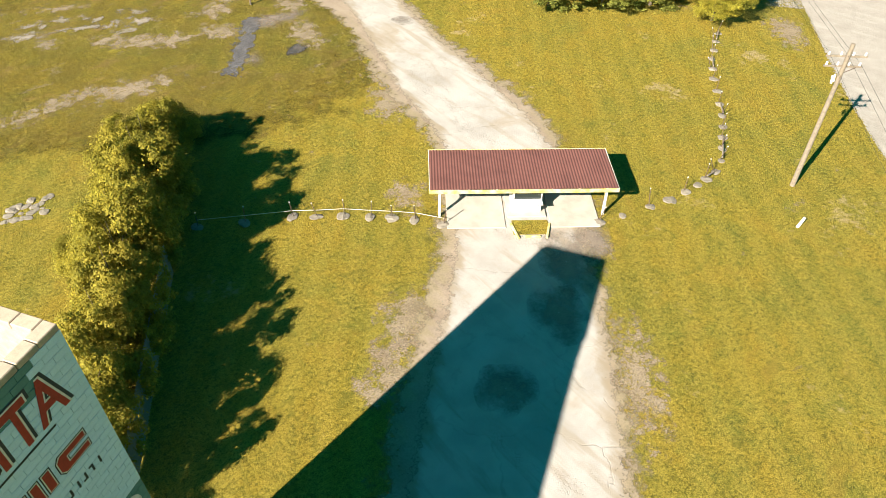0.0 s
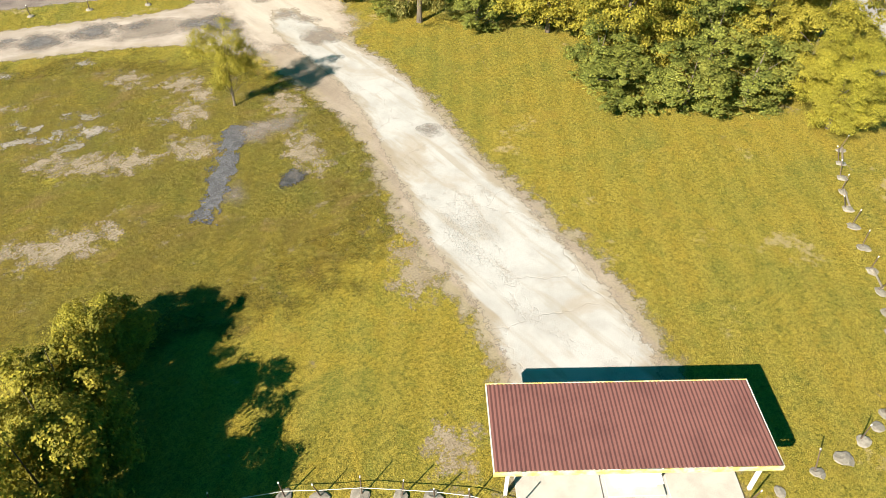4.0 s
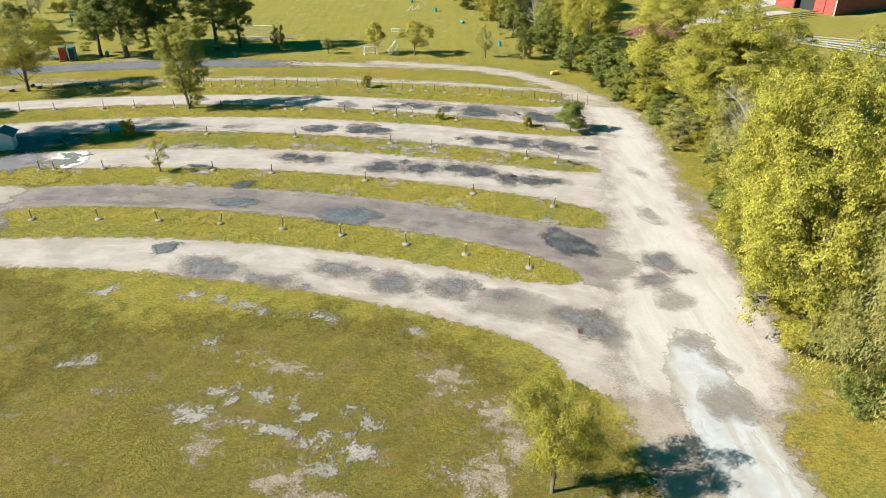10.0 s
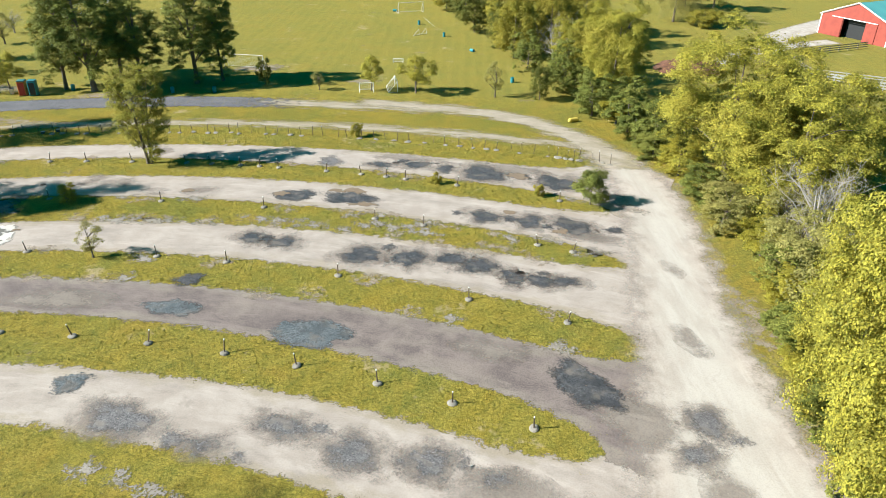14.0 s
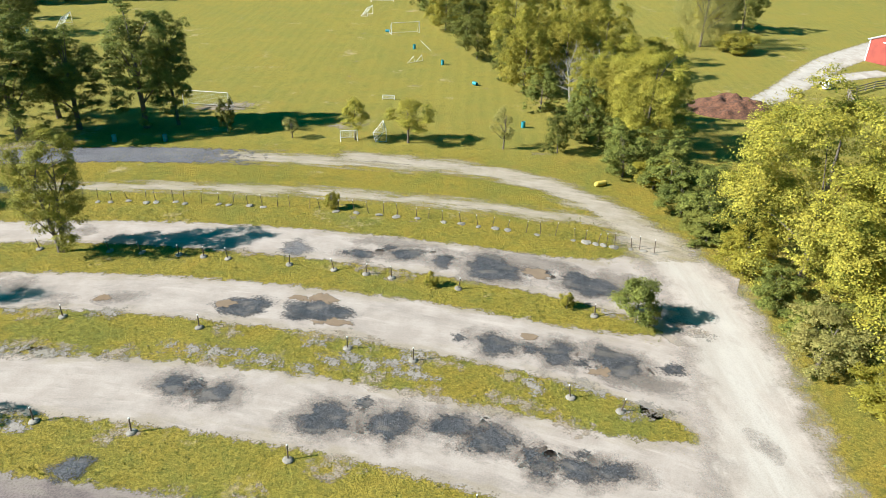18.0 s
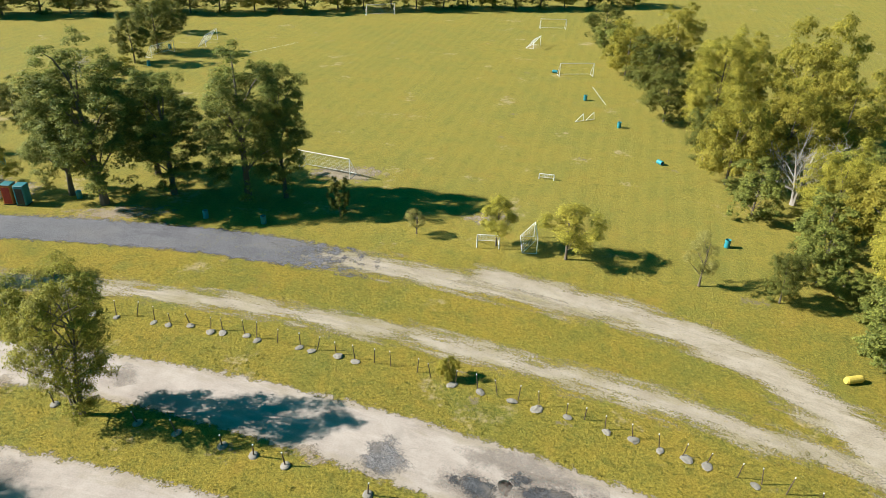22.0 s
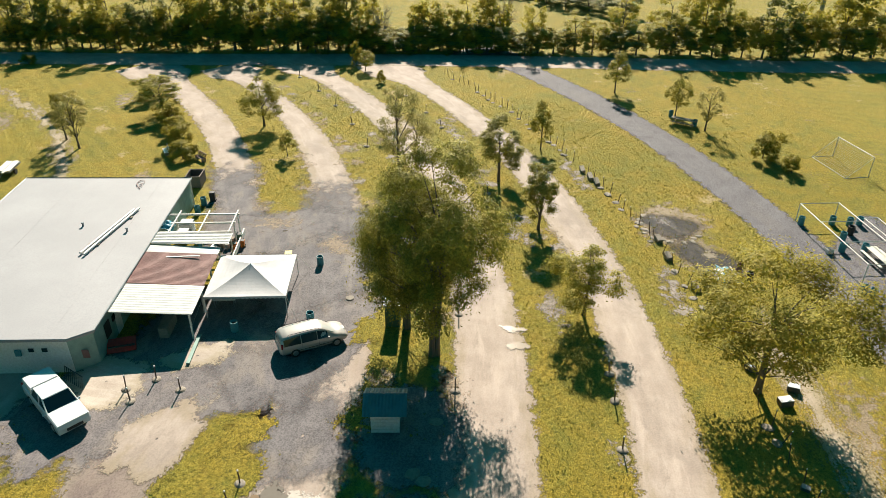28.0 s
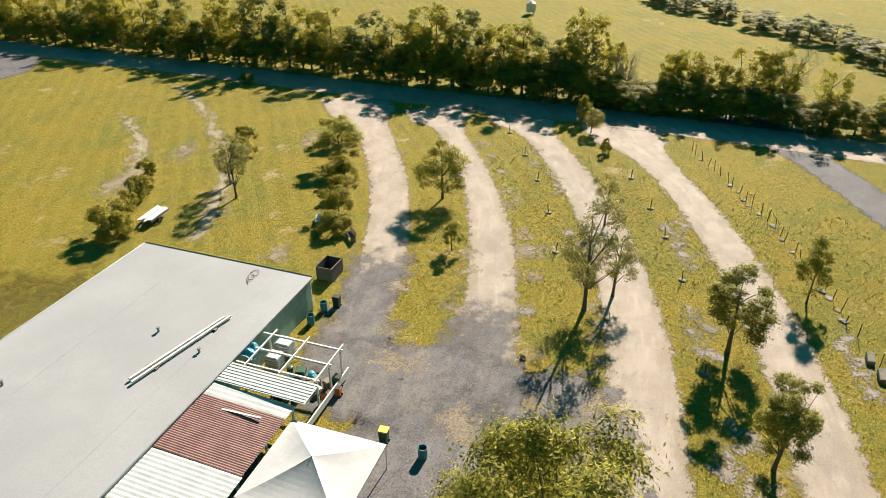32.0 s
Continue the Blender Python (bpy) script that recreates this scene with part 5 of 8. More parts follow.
# the hedge beside the sheet-metal fence
for x, y, h, w in ((-12.4, -5.4, 4.6, 5.0), (-15.0, -9.6, 7.6, 5.6), (-17.2, -13.8, 8.8, 5.8), (-19.6, -18.0, 8.8, 5.6), (-21.6, -22.2, 8.4, 5.2), (-24.4, -26.6, 8.2, 5.0), (-26.2, -30.5, 7.0, 4.4), (-16.1, -11.7, 8.2, 5.0), (-18.4, -15.9, 8.6, 5.0), (-20.6, -20.1, 8.4, 5.0), (-23.0, -24.4, 8.2, 4.8), (-25.3, -28.6, 8.0, 4.6), (-27.4, -33.2, 7.6, 4.6), (-13.7, -7.5, 6.6, 4.8), (-21.4, -15.6, 4.4, 4.4)):
    plant("hedge", x, y, h, w, "dense yellow-green shrub against a metal fence", "shrub", "shrub", "hedge shrubs")
# the tree line beyond the far road, and the woods at the end of the fields
g = np.random.default_rng(11)
edge = [(-104.5, -96), (-112.5, -60), (-121, -26), (-128.6, 6), (-134.4, 28), (-138.8, 46), (-142.6, 64), (-150, 104), (-159.5, 146), (-171, 195)]
for k in range(120):
    t = k / 119 * (len(edge) - 1)
    j = min(int(t), len(edge) - 2)
    x = edge[j][0] + (edge[j + 1][0] - edge[j][0]) * (t - j)
    y = edge[j][1] + (edge[j + 1][1] - edge[j][1]) * (t - j)
    thick = y < 34 or y > 88
    h = g.uniform(3.2, 5.6) if not thick else g.uniform(4.5, 7.0)
    plant(("wildyellow", "wild", "wildyellow")[k % 3], x - g.uniform(0, 2.2), y + g.uniform(-1, 1), h, g.uniform(5.0, 7.5), "low dense shrub in the tree line", "shrub", "shrub", "tree line")
    if thick and k % 2 or not thick and k % 5 in (0, 2):
        kind = ("wildyellow", "linetree", "wild", "linetree")[(k // 2) % 4] if thick else ("linetree", "linetree", "linetree", "wildyellow", "dead", "linetree")[int(g.integers(0, 6))]
        tall, wide = (g.uniform(8.5, 12.5), g.uniform(6.0, 8.5)) if thick else (g.uniform(6.5, 12.0), g.uniform(4.0, 7.0))
        plant(kind, x - g.uniform(1.0, 5.0), y + g.uniform(-1.5, 1.5), tall, wide, "slender tree standing in the tree line", group="tree line")
for k in range(30):
    t = k / 29
    x, y = -172 + t * 178, 176 + t * 86 + g.uniform(-2, 2)
    plant(("dark", "wild", "olive")[k % 3], x, y, g.uniform(7, 11), g.uniform(8, 11), "dark green tree in the woods behind the field", group="far woods")
for k in range(16):
    t = k / 15
    plant("wild", -232 + t * 52 + g.uniform(-2, 2), -2 + t * 82 + g.uniform(-2, 2), g.uniform(3, 5), g.uniform(6, 9), "low shrub along a far ditch", "shrub", "shrub", "far ditch shrubs")

# ---- paints and stuffs ----
M["slabpale"] = plain("pale_concrete", (0.47, 0.44, 0.39), (0.38, 0.35, 0.31), 0.9, scale=0.8, fine=25)
P = dict(
    white=plain("white_paint", (0.72, 0.71, 0.68), (0.6, 0.58, 0.54), 0.6),
    membrane=plain("roof_membrane", (0.345, 0.345, 0.36), (0.29, 0.29, 0.305), 0.7, scale=0.12, fine=9.0, bump=0.05),
    teal=plain("teal_wall_paint", (0.23, 0.36, 0.31), (0.16, 0.27, 0.24), 0.65, scale=1.2),
    maroon=plain("maroon_sheet_metal", (0.185, 0.078, 0.066), (0.145, 0.06, 0.052), 0.5, scale=0.6),
    rust=plain("rusty_maroon_sheet", (0.25, 0.125, 0.11), (0.17, 0.08, 0.07), 0.6, scale=1.0),
    cream=plain("cream_ribbed_sheet", (0.66, 0.63, 0.55), (0.55, 0.51, 0.43), 0.5, scale=0.8),
    yellow=plain("faded_yellow_paint", (0.62, 0.47, 0.10), (0.66, 0.60, 0.42), 0.6, scale=2.0),
    tealroof=plain("teal_sheet_metal", (0.05, 0.19, 0.21), (0.04, 0.14, 0.16), 0.45, scale=1.5),
    wood=plain("grey_weathered_wood", (0.27, 0.22, 0.17), (0.19, 0.155, 0.12), 0.85, scale=5),
    post=plain("rusty_steel", (0.10, 0.065, 0.045), (0.06, 0.04, 0.03), 0.7, scale=8),
    concrete=plain("old_concrete", (0.29, 0.255, 0.21), (0.20, 0.175, 0.14), 0.9, scale=3, fine=40, spread=0.35, bump=0.4),
    block=plain("painted_block", (0.60, 0.80, 0.97), (0.53, 0.73, 0.92), 0.8, scale=3, fine=35, spread=0.06, bump=0.4),
    rawblock=plain("bare_block", (0.50, 0.41, 0.32), (0.40, 0.32, 0.25), 0.9, scale=4, fine=30, spread=0.25, bump=0.4),
    tealblock=plain("teal_block", (0.10, 0.26, 0.25), (0.08, 0.21, 0.2), 0.8, scale=3, spread=0.2),
    mortar=plain("mortar", (0.46, 0.64, 0.80), None, 0.95),
    red=plain("red_letter_paint", (0.42, 0.035, 0.022), None, 0.7), navy=plain("navy_letter_paint", (0.02, 0.035, 0.05), None, 0.7),
    blue=plain("teal_blue_plastic", (0.03, 0.26, 0.31), (0.025, 0.2, 0.24), 0.5, spread=0.5), orange=plain("orange_plastic", (0.60, 0.17, 0.025), None, 0.5),
    green=plain("dark_green_plastic", (0.03, 0.10, 0.06), None, 0.5), dark=plain("black_plastic_and_shade", (0.02, 0.02, 0.021), None, 0.6), yplastic=plain("yellow_plastic", (0.7, 0.58, 0.08), None, 0.5),
    canvas=plain("white_canvas", (0.50, 0.50, 0.51), (0.44, 0.44, 0.45), 0.75, scale=0.8, fine=14, bump=0.05), silver=plain("silver_car_paint", (0.46, 0.43, 0.40), (0.44, 0.41, 0.38), 0.3, scale=1, metal=0.25, bump=0.0),
    carwhite=plain("white_car_paint", (0.66, 0.68, 0.68), (0.64, 0.66, 0.66), 0.25, scale=1, bump=0.0), tyre=plain("tyre_rubber", (0.02, 0.02, 0.02), None, 0.85), rim=plain("alloy_rim", (0.5, 0.5, 0.5), None, 0.35, metal=0.8),
    lamp=plain("clear_lamp", (0.75, 0.76, 0.74), None, 0.15, bump=0.0), redlamp=plain("red_lamp", (0.35, 0.01, 0.01), None, 0.2, bump=0.0), glass=make_glass("car_glass"),
    barnred=plain("barn_red_boards", (0.30, 0.055, 0.033), (0.24, 0.042, 0.027), 0.7, scale=0.8), grey=plain("grey_shingle", (0.13, 0.14, 0.15), (0.10, 0.105, 0.11), 0.9, scale=1.2, fine=12), net=plain("white_net_cord", (0.7, 0.7, 0.68), None, 0.8),
    hay=plain("yellow_foam", (0.62, 0.46, 0.07), None, 0.8), steel=plain("galvanised_sheet", (0.30, 0.32, 0.33), (0.22, 0.24, 0.25), 0.45, scale=0.7, metal=0.5), tarp=plain("blue_tarpaulin", (0.05, 0.30, 0.40), None, 0.5),
    mulch=plain("red_brown_mulch", (0.17, 0.072, 0.036), (0.06, 0.028, 0.016), 0.95, scale=3, fine=8, bump=1.0), ochre=plain("ochre_canvas", (0.35, 0.22, 0.05), None, 0.8),
)


def ribbed(bm, sx, sy, pitch, depth, m=None):
    """Corrugated sheet lying in x and y, ribs along y."""
    n = max(2, int(sx / pitch) * 2)
    m = m or Matrix()
    top = []
    for k in range(n + 1):
        x = -sx / 2 + sx * k / n
        z = depth if k % 2 else 0.0
        top.append([bm.verts.new(m @ Vector((x, y, z + d))) for y in (-sy / 2, sy / 2) for d in (0, -0.02)])
    for a, b in zip(top, top[1:]):
        bm.faces.new((a[0], b[0], b[2], a[2]))
        bm.faces.new((a[1], a[3], b[3], b[1]))
        bm.faces.new((a[0], a[1], b[1], b[0]))
        bm.faces.new((a[2], b[2], b[3], a[3]))
    return bm


def stick(parent, name, a, b, r, material, label="", n=6):
    return part(name, tube(bmesh.new(), [a, b], [r, r], n), material, parent, label)


def text_mesh(body, size, depth, bold=0.0):
    c = bpy.data.curves.new("letters", 'FONT')
    c.body, c.size, c.extrude, c.align_x = body, size, depth, 'LEFT'
    c.offset = bold
    tmp = bpy.data.objects.new("letters", c)
    scene.collection.objects.link(tmp)
    dg = bpy.context.evaluated_depsgraph_get()
    me = bpy.data.meshes.new_from_object(tmp.evaluated_get(dg))
    bpy.data.objects.remove(tmp)
    return me


# ---- the screen tower: a block building seen from its back ----
def make_tower():
    u = math.degrees(math.atan2(0.523, 0.853))
    at = pose(-24.9, -40.9, 0, 0, 0, u)               # local x runs along the wall, -x away from the corner; +y into the tower
    root = thing("screen_tower", at, "tall pale blue painted block tower with red lettering", "tower")
    H, L, D = 19.65, 22.0, 4.1
    part("wall", box(bmesh.new(), L, 0.16, H - 0.01, -L / 2 - 0.02, 0.12, 0), P["mortar"], root)
    part("wall", box(bmesh.new(), L, 0.2, H - 0.2, -L / 2 - 0.02, D - 0.1, 0), P["rawblock"], root)
    part("wall", box(bmesh.new(), 0.2, D - 0.4, H - 0.2, -0.12, D / 2, 0), P["rawblock"], root)
    part("wall", box(bmesh.new(), 0.2, D - 0.4, H - 0.2, -L + 0.1, D / 2, 0), P["rawblock"], root)
    part("roof", box(bmesh.new(), L - 0.5, D - 0.5, 0.15, -L / 2, D / 2, H - 2.0), P["concrete"], root)
    for k in range(4):
        part("roof_beam", box(bmesh.new(), 0.25, D - 0.5, 0.3, -2.5 - k * 4, D / 2, H - 1.0), P["wood"], root)
    # coping stones on the rim
    me = bpy.data.meshes.new("coping_block")
    bm = box(bmesh.new(), 0.58, 0.36, 0.2, bevel=0.02)
    bm.to_mesh(me)
    bm.free()
    me.materials.append(P["rawblock"])
    for k in range(12):
        obj("coping_block", me, root, pose(-0.3 - 0.6 * k, 0.16, H))
        obj("coping_block", me, root, pose(-0.3 - 0.6 * k, D - 0.1, H - 0.2))
    for k in range(6):
        obj("coping_block", me, root, pose(-0.18, 0.65 + 0.6 * k, H, 0, 0, 90))
    # wall blocks
    shared = {}
    for key in ("block", "tealblock", "rawblock"):
        b = box(bmesh.new(), 0.442, 0.05, 0.217, bevel=0.005)
        m2 = bpy.data.meshes.new("block")
        b.to_mesh(m2)
        b.free()
        m2.materials.append(P[key])
        shared[key] = m2
    halves = {}
    for key in shared:
        b = box(bmesh.new(), 0.217, 0.05, 0.217, bevel=0.005)
        m2 = bpy.data.meshes.new("half_block")
        b.to_mesh(m2)
        b.free()
        m2.materials.append(P[key])
        halves[key] = m2
    g = np.random.default_rng(3)
    rest_v, rest_f = [], []
    made = 0
    for row in range(88):
        z = H - 0.225 * (row + 1)
        for col in range(18):
            x = -0.225 - 0.45 * col - (0.225 if row % 2 else 0.0)
            key = "tealblock" if (row < 3 and col > 1) or z < 13.3 else "block"
            if row == 3 and 1 < col < 7:
                key = "tealblock"
            y = 0.012 + g.uniform(-0.004, 0.004)
            if row % 2 and col == 0 and row < 40:
                obj("half_block", halves[key], root, pose(-0.112, y, z))
            if made < 300 and row < 34 and col < 9:
                obj("block", shared[key], root, pose(x, y, z))
                made += 1
            elif key == "block":
                k0 = len(rest_v)
                for dx, dz in ((-0.221, 0), (0.221, 0), (0.221, 0.217), (-0.221, 0.217)):
                    rest_v.append((x + dx, y - 0.025, z + dz))
                for dx, dz in ((-0.221, 0), (0.221, 0), (0.221, 0.217), (-0.221, 0.217)):
                    rest_v.append((x + dx, y + 0.025, z + dz))
                rest_f += [(k0, k0 + 1, k0 + 2, k0 + 3), (k0, k0 + 4, k0 + 5, k0 + 1), (k0 + 1, k0 + 5, k0 + 6, k0 + 2), (k0 + 2, k0 + 6, k0 + 7, k0 + 3), (k0 + 3, k0 + 7, k0 + 4, k0)]
            else:
                obj("block", shared[key], root, pose(x, y, z)) if row < 4 or (z < 13.3 and col < 8) else None
    tagged(obj("block_wall", mesh_of("block_wall", rest_v, rest_f, P["block"]), root), kind="stuff")
    # lettering painted on the wall, a hair proud of it
    face = pose(0, -0.016, 0, 90, 0, 0)
    for ch, x in (("A", -1.42), ("T", -2.16), ("I", -2.6), ("C", -3.5)):
        for mat, dx, out, bold in ((P["navy"], 0.10, 0.0, 0.07), (P["white"], 0.03, 0.004, 0.06), (P["red"], 0.0, 0.008, 0.03)):
            me = text_mesh(ch, 1.8, 0.002, bold)
            me.materials.clear()
            me.materials.append(mat)
            obj("letter", me, root, pose(x + dx, -0.02 - out, 17.84 + 0.6 * dx, 90, 0, 0) @ Matrix.Diagonal((0.66, 1, 1, 1)))
    part("painted_line", box(bmesh.new(), 6.5, 0.006, 0.06, -4.4, -0.02, 17.6), P["navy"], root)
    # sign marks as plain shapes
    for mat, grow, out in ((P["navy"], 0.06, 0.0), (P["white"], 0.03, 0.004), (P["red"], 0.0, 0.008)):
        b = bmesh.new()
        pts = [(-0.72 + grow, 16.77 + grow), (-1.5 - grow, 16.77 + grow), (-1.62 - grow, 16.65), (-1.62 - grow, 16.3), (-1.5 - grow, 16.18 - grow), (-0.72 + grow, 16.18 - grow),
               (-0.72 + grow, 16.36 + grow), (-1.34 + grow, 16.36 + grow), (-1.34 + grow, 16.59 - grow), (-0.72 + grow, 16.59 - grow)]
        b.faces.new([b.verts.new((x, 0, z)) for x, z in pts])
        part("sign_mark", b, mat, root, at=pose(0, -0.02 - out, 0))
        for k in range(3):
            part("sign_mark", box(bmesh.new(), 0.2 + 2 * grow, 0.004, 0.62 + 2 * grow, -1.95 - 0.36 * k, 0, 16.16 - grow, pose(0, 0, 0, 0, 0, 0)), mat, root, at=pose(0, -0.02 - out + 0.0005 * k, 0))
    for k in range(7):
        b = box(bmesh.new(), 0.06, 0.005, 0.26, -0.7 - 0.25 * k, -0.022, 15.34)
        if k % 3:
            box(b, 0.13, 0.005, 0.06, -0.75 - 0.25 * k, -0.0225, 15.34 + 0.2 * (k % 2))
        part("sign_mark", b, P["navy"], root)
    part("sign_disc", lathe(bmesh.new(), [(0.5, 0), (0.5, 0.01)], 24, pose(-0.75, -0.03, 12.75, 90, 0, 0)), P["white"], root)


make_tower()


# ---- the ticket canopy over the drive ----
def make_canopy():
    at = pose(4.6, -26.75, 0, 0, 0, -37.3)           # local x along the roof, y away from the road
    root = thing("ticket_canopy", at, "low flat canopy with maroon ribbed metal roof and yellow fascia", "canopy")
    L, D = 12.7, 4.7
    part("roof_sheet", ribbed(bmesh.new(), L, D, 0.2, 0.035, pose(0, 0, 2.55, -0.8, 0, 0)), P["maroon"], root, "maroon ribbed metal sheet")
    for y, name in ((-D / 2 - 0.03, "fascia"), (D / 2 + 0.03, "fascia")):
        part(name, box(bmesh.new(), L + 0.12, 0.05, 0.3, 0, y, 2.26, bevel=0.01), P["yellow"], root, "faded yellow fascia board")
    for x in (-L / 2 - 0.03, L / 2 + 0.03):
        part("fascia", box(bmesh.new(), 0.05, D, 0.3, x, 0, 2.26, bevel=0.01), P["cream"], root)
    for x in np.linspace(-5.6, 5.6, 7):
        part("joist", box(bmesh.new(), 0.1, D - 0.1, 0.16, x, 0, 2.36), P["white"], root)
    for x, y in ((-5.7, -2.0), (-5.7, 2.0), (5.7, -2.0), (5.7, 2.0)):
        part("column", box(bmesh.new(), 0.16, 0.16, 2.38, x, y, 0, bevel=0.01), P["white"], root)
    for x in (-5.7, 5.7):
        part("brace", tube(bmesh.new(), [(x, -1.9, 1.5), (x, -0.9, 2.35)], [0.05, 0.05], 4), P["yellow"], root)
    part("slab", box(bmesh.new(), 4.0, 5.6, 0.09, -3.2, -0.6, 0.02, bevel=0.02), M["slabpale"], root, "cracked pale concrete slab")
    part("slab", box(bmesh.new(), 3.4, 5.6, 0.09, 3.6, -0.6, 0.02, bevel=0.02), M["slabpale"], root, "cracked pale concrete slab")
    booth = thing("ticket_booth", at @ pose(0.35, -1.0, 0.03), "white ticket booth with a sloping shelf window under the canopy", "booth")
    part("plinth", box(bmesh.new(), 2.7, 2.6, 0.14, bevel=0.02), M["slabpale"], booth)
    part("wall", box(bmesh.new(), 2.0, 1.9, 1.1, 0, 0.1, 0.14), P["white"], booth)
    part("wall", box(bmesh.new(), 2.0, 0.08, 1.0, 0, 1.01, 1.24), P["white"], booth)
    for x in (-0.96, 0.96):
        part("corner_post", box(bmesh.new(), 0.08, 0.08, 1.0, x, -0.8, 1.24), P["white"], booth)
        part("side_wall", box(bmesh.new(), 0.06, 0.9, 1.0, x, 0.5, 1.24), P["white"], booth)
    part("window", box(bmesh.new(), 1.8, 0.03, 0.85, 0, -0.83, 1.3), P["glass"], booth, "ticket window glass")
    part("shelf", box(bmesh.new(), 2.1, 0.45, 0.05, 0, -1.05, 1.05, bevel=0.01), P["white"], booth)
    part("ceiling", box(bmesh.new(), 2.05, 1.95, 0.06, 0, 0.1, 2.24), P["white"], booth)
    isl = thing("kerb_island", at @ pose(0.5, -3.6, 0.03), "grass island with worn yellow concrete kerbs", "kerb")
    part("turf", box(bmesh.new(), 2.5, 1.5, 0.05, 0, 0.25, 0, bevel=0.02), M["grass"], isl)
    part("kerb", box(bmesh.new(), 0.16, 1.6, 0.16, -1.15, 0.1, 0, pose(0, 0, 0, 0, 0, 14), bevel=0.03), P["yellow"], isl)
    part("kerb", box(bmesh.new(), 0.16, 1.5, 0.16, 1.15, 0.1, 0, pose(0, 0, 0, 0, 0, -14), bevel=0.03), P["yellow"], isl)
    part("kerb", box(bmesh.new(), 1.1, 0.16, 0.14, 0, -0.75, 0, bevel=0.03), P["yellow"], isl)


make_canopy()


# ---- posts, stones and fences ----
def stone_mesh(seed, flat=0.5):
    g = np.random.default_rng(seed)
    bm = bmesh.new()
    bmesh.ops.create_icosphere(bm, subdivisions=2, radius=1.0)
    off = Vector(g.uniform(0, 50, 3))
    for v in bm.verts:
        v.co *= 0.82 + 0.42 * noise.noise(v.co * 1.3 + off)
        v.co.z = max(-0.35, v.co.z * flat)
        v.co.x *= 1.25
    me = bpy.data.meshes.new("stone")
    bm.to_mesh(me)
    bm.free()
    me.materials.append(P["concrete"])
    return me


STONES = [stone_mesh(k, 0.45 + 0.1 * (k % 3)) for k in range(7)]


def post_base_mesh():
    bm = lathe(bmesh.new(), [(0.33, -0.02), (0.31, 0.07), (0.22, 0.13), (0.08, 0.15)], 11)
    for v in bm.verts:
        v.co.x *= 1.15 + 0.2 * noise.noise(v.co * 3)
    me = bpy.data.meshes.new("footing")
    bm.to_mesh(me)
    bm.free()
    me.materials.append(P["concrete"])
    return me


def make_post():
    root = thing("speaker_post", pose(0, 0, 0), "rusty steel speaker post in a round concrete footing", "post", "speaker posts")
    obj("footing", post_base_mesh(), root)
    part("pole", tube(bmesh.new(), [(0, 0, 0.1), (0.01, 0, 0.6), (0.02, 0.01, 1.1)], [0.05, 0.046, 0.042], 7), P["post"], root)
    part("cap", box(bmesh.new(), 0.09, 0.09, 0.1, 0.02, 0.01, 1.07, bevel=0.01), P["white"], root)
    return root


POST = make_post()
first = True
g = np.random.default_rng(21)


def put_post(x, y, lean=5.0):
    global first
    m = pose(x, y, 0.0, g.normal() * lean, g.normal() * lean, g.uniform(0, 360))
    if first:
        POST.matrix_basis = m
        first = False
    else:
        copy_thing(POST, m)


for r, degs in ((98.4, (26.1, 22.8, 19.6, 16.0, 12.7, 9.2, 5.7, 2.4, -1.2)), (110.9, (25.3, 21.0, 14.9, 9.5, 6.1, -0.1, -2.8, -3.6)),
                (122.4, (24.0, 22.4, 17.0, 14.6, 9.0, 3.8, -1.7, -8.3, -12.5)), (133.1, (22.2, 17.2, 14.6, 13.6, 12.3, 10.5, 8.0, 7.0, 6.0, 4.5, 3.2, 0.4, -1.9, -3.7, -6.4, -8.3, -9.5)),
                (127.6, (-22.5, -28.2, -31.7, -34.5, -38)), (116.9, (-38.0, -41.7, -45.6, -30, -34))):
    for dg in degs:
        put_post(*arc(r, dg))
for x, y in ((-48.6, 49.4), (-50.0, 50.8), (-47.6, 50.4), (-49.4, 53.0)):
    put_post(x, y, 8)


def put_stone(x, y, s, name="boulder", label="pale weathered concrete lump lying in the grass", group="boulders", sink=0.02):
    k = int(g.integers(0, len(STONES)))
    ob = obj(name, STONES[k], None, pose(x, y, s * 0.12 - sink, 0, 0, g.uniform(0, 360)) @ Matrix.Diagonal((s, s * g.uniform(0.8, 1.1), s * g.uniform(0.35, 0.7), 1)))
    return tagged(ob, label, "stone", group)


# the long row of posts and concrete lumps along the outer lane
STAKE = thing("fence_stake", pose(0, 0, 0), "thin rusty steel stake leaning beside a concrete lump", "stake", "row of stakes")
part("pole", tube(bmesh.new(), [(0, 0, -0.05), (0.01, 0, 0.6), (0.03, 0.01, 1.25)], [0.035, 0.035, 0.03], 6), P["post"], STAKE)
part("tip", tube(bmesh.new(), [(0.03, 0.01, 1.25), (0.032, 0.01, 1.33)], [0.04, 0.035], 6), P["white"], STAKE)
row = [d for d in np.r_[np.arange(23.4, 20.5, -0.42), np.arange(20.4, -8.5, -0.64), np.arange(-13.0, -24.5, -0.72), np.arange(-25.5, -41.5, -0.66)]]
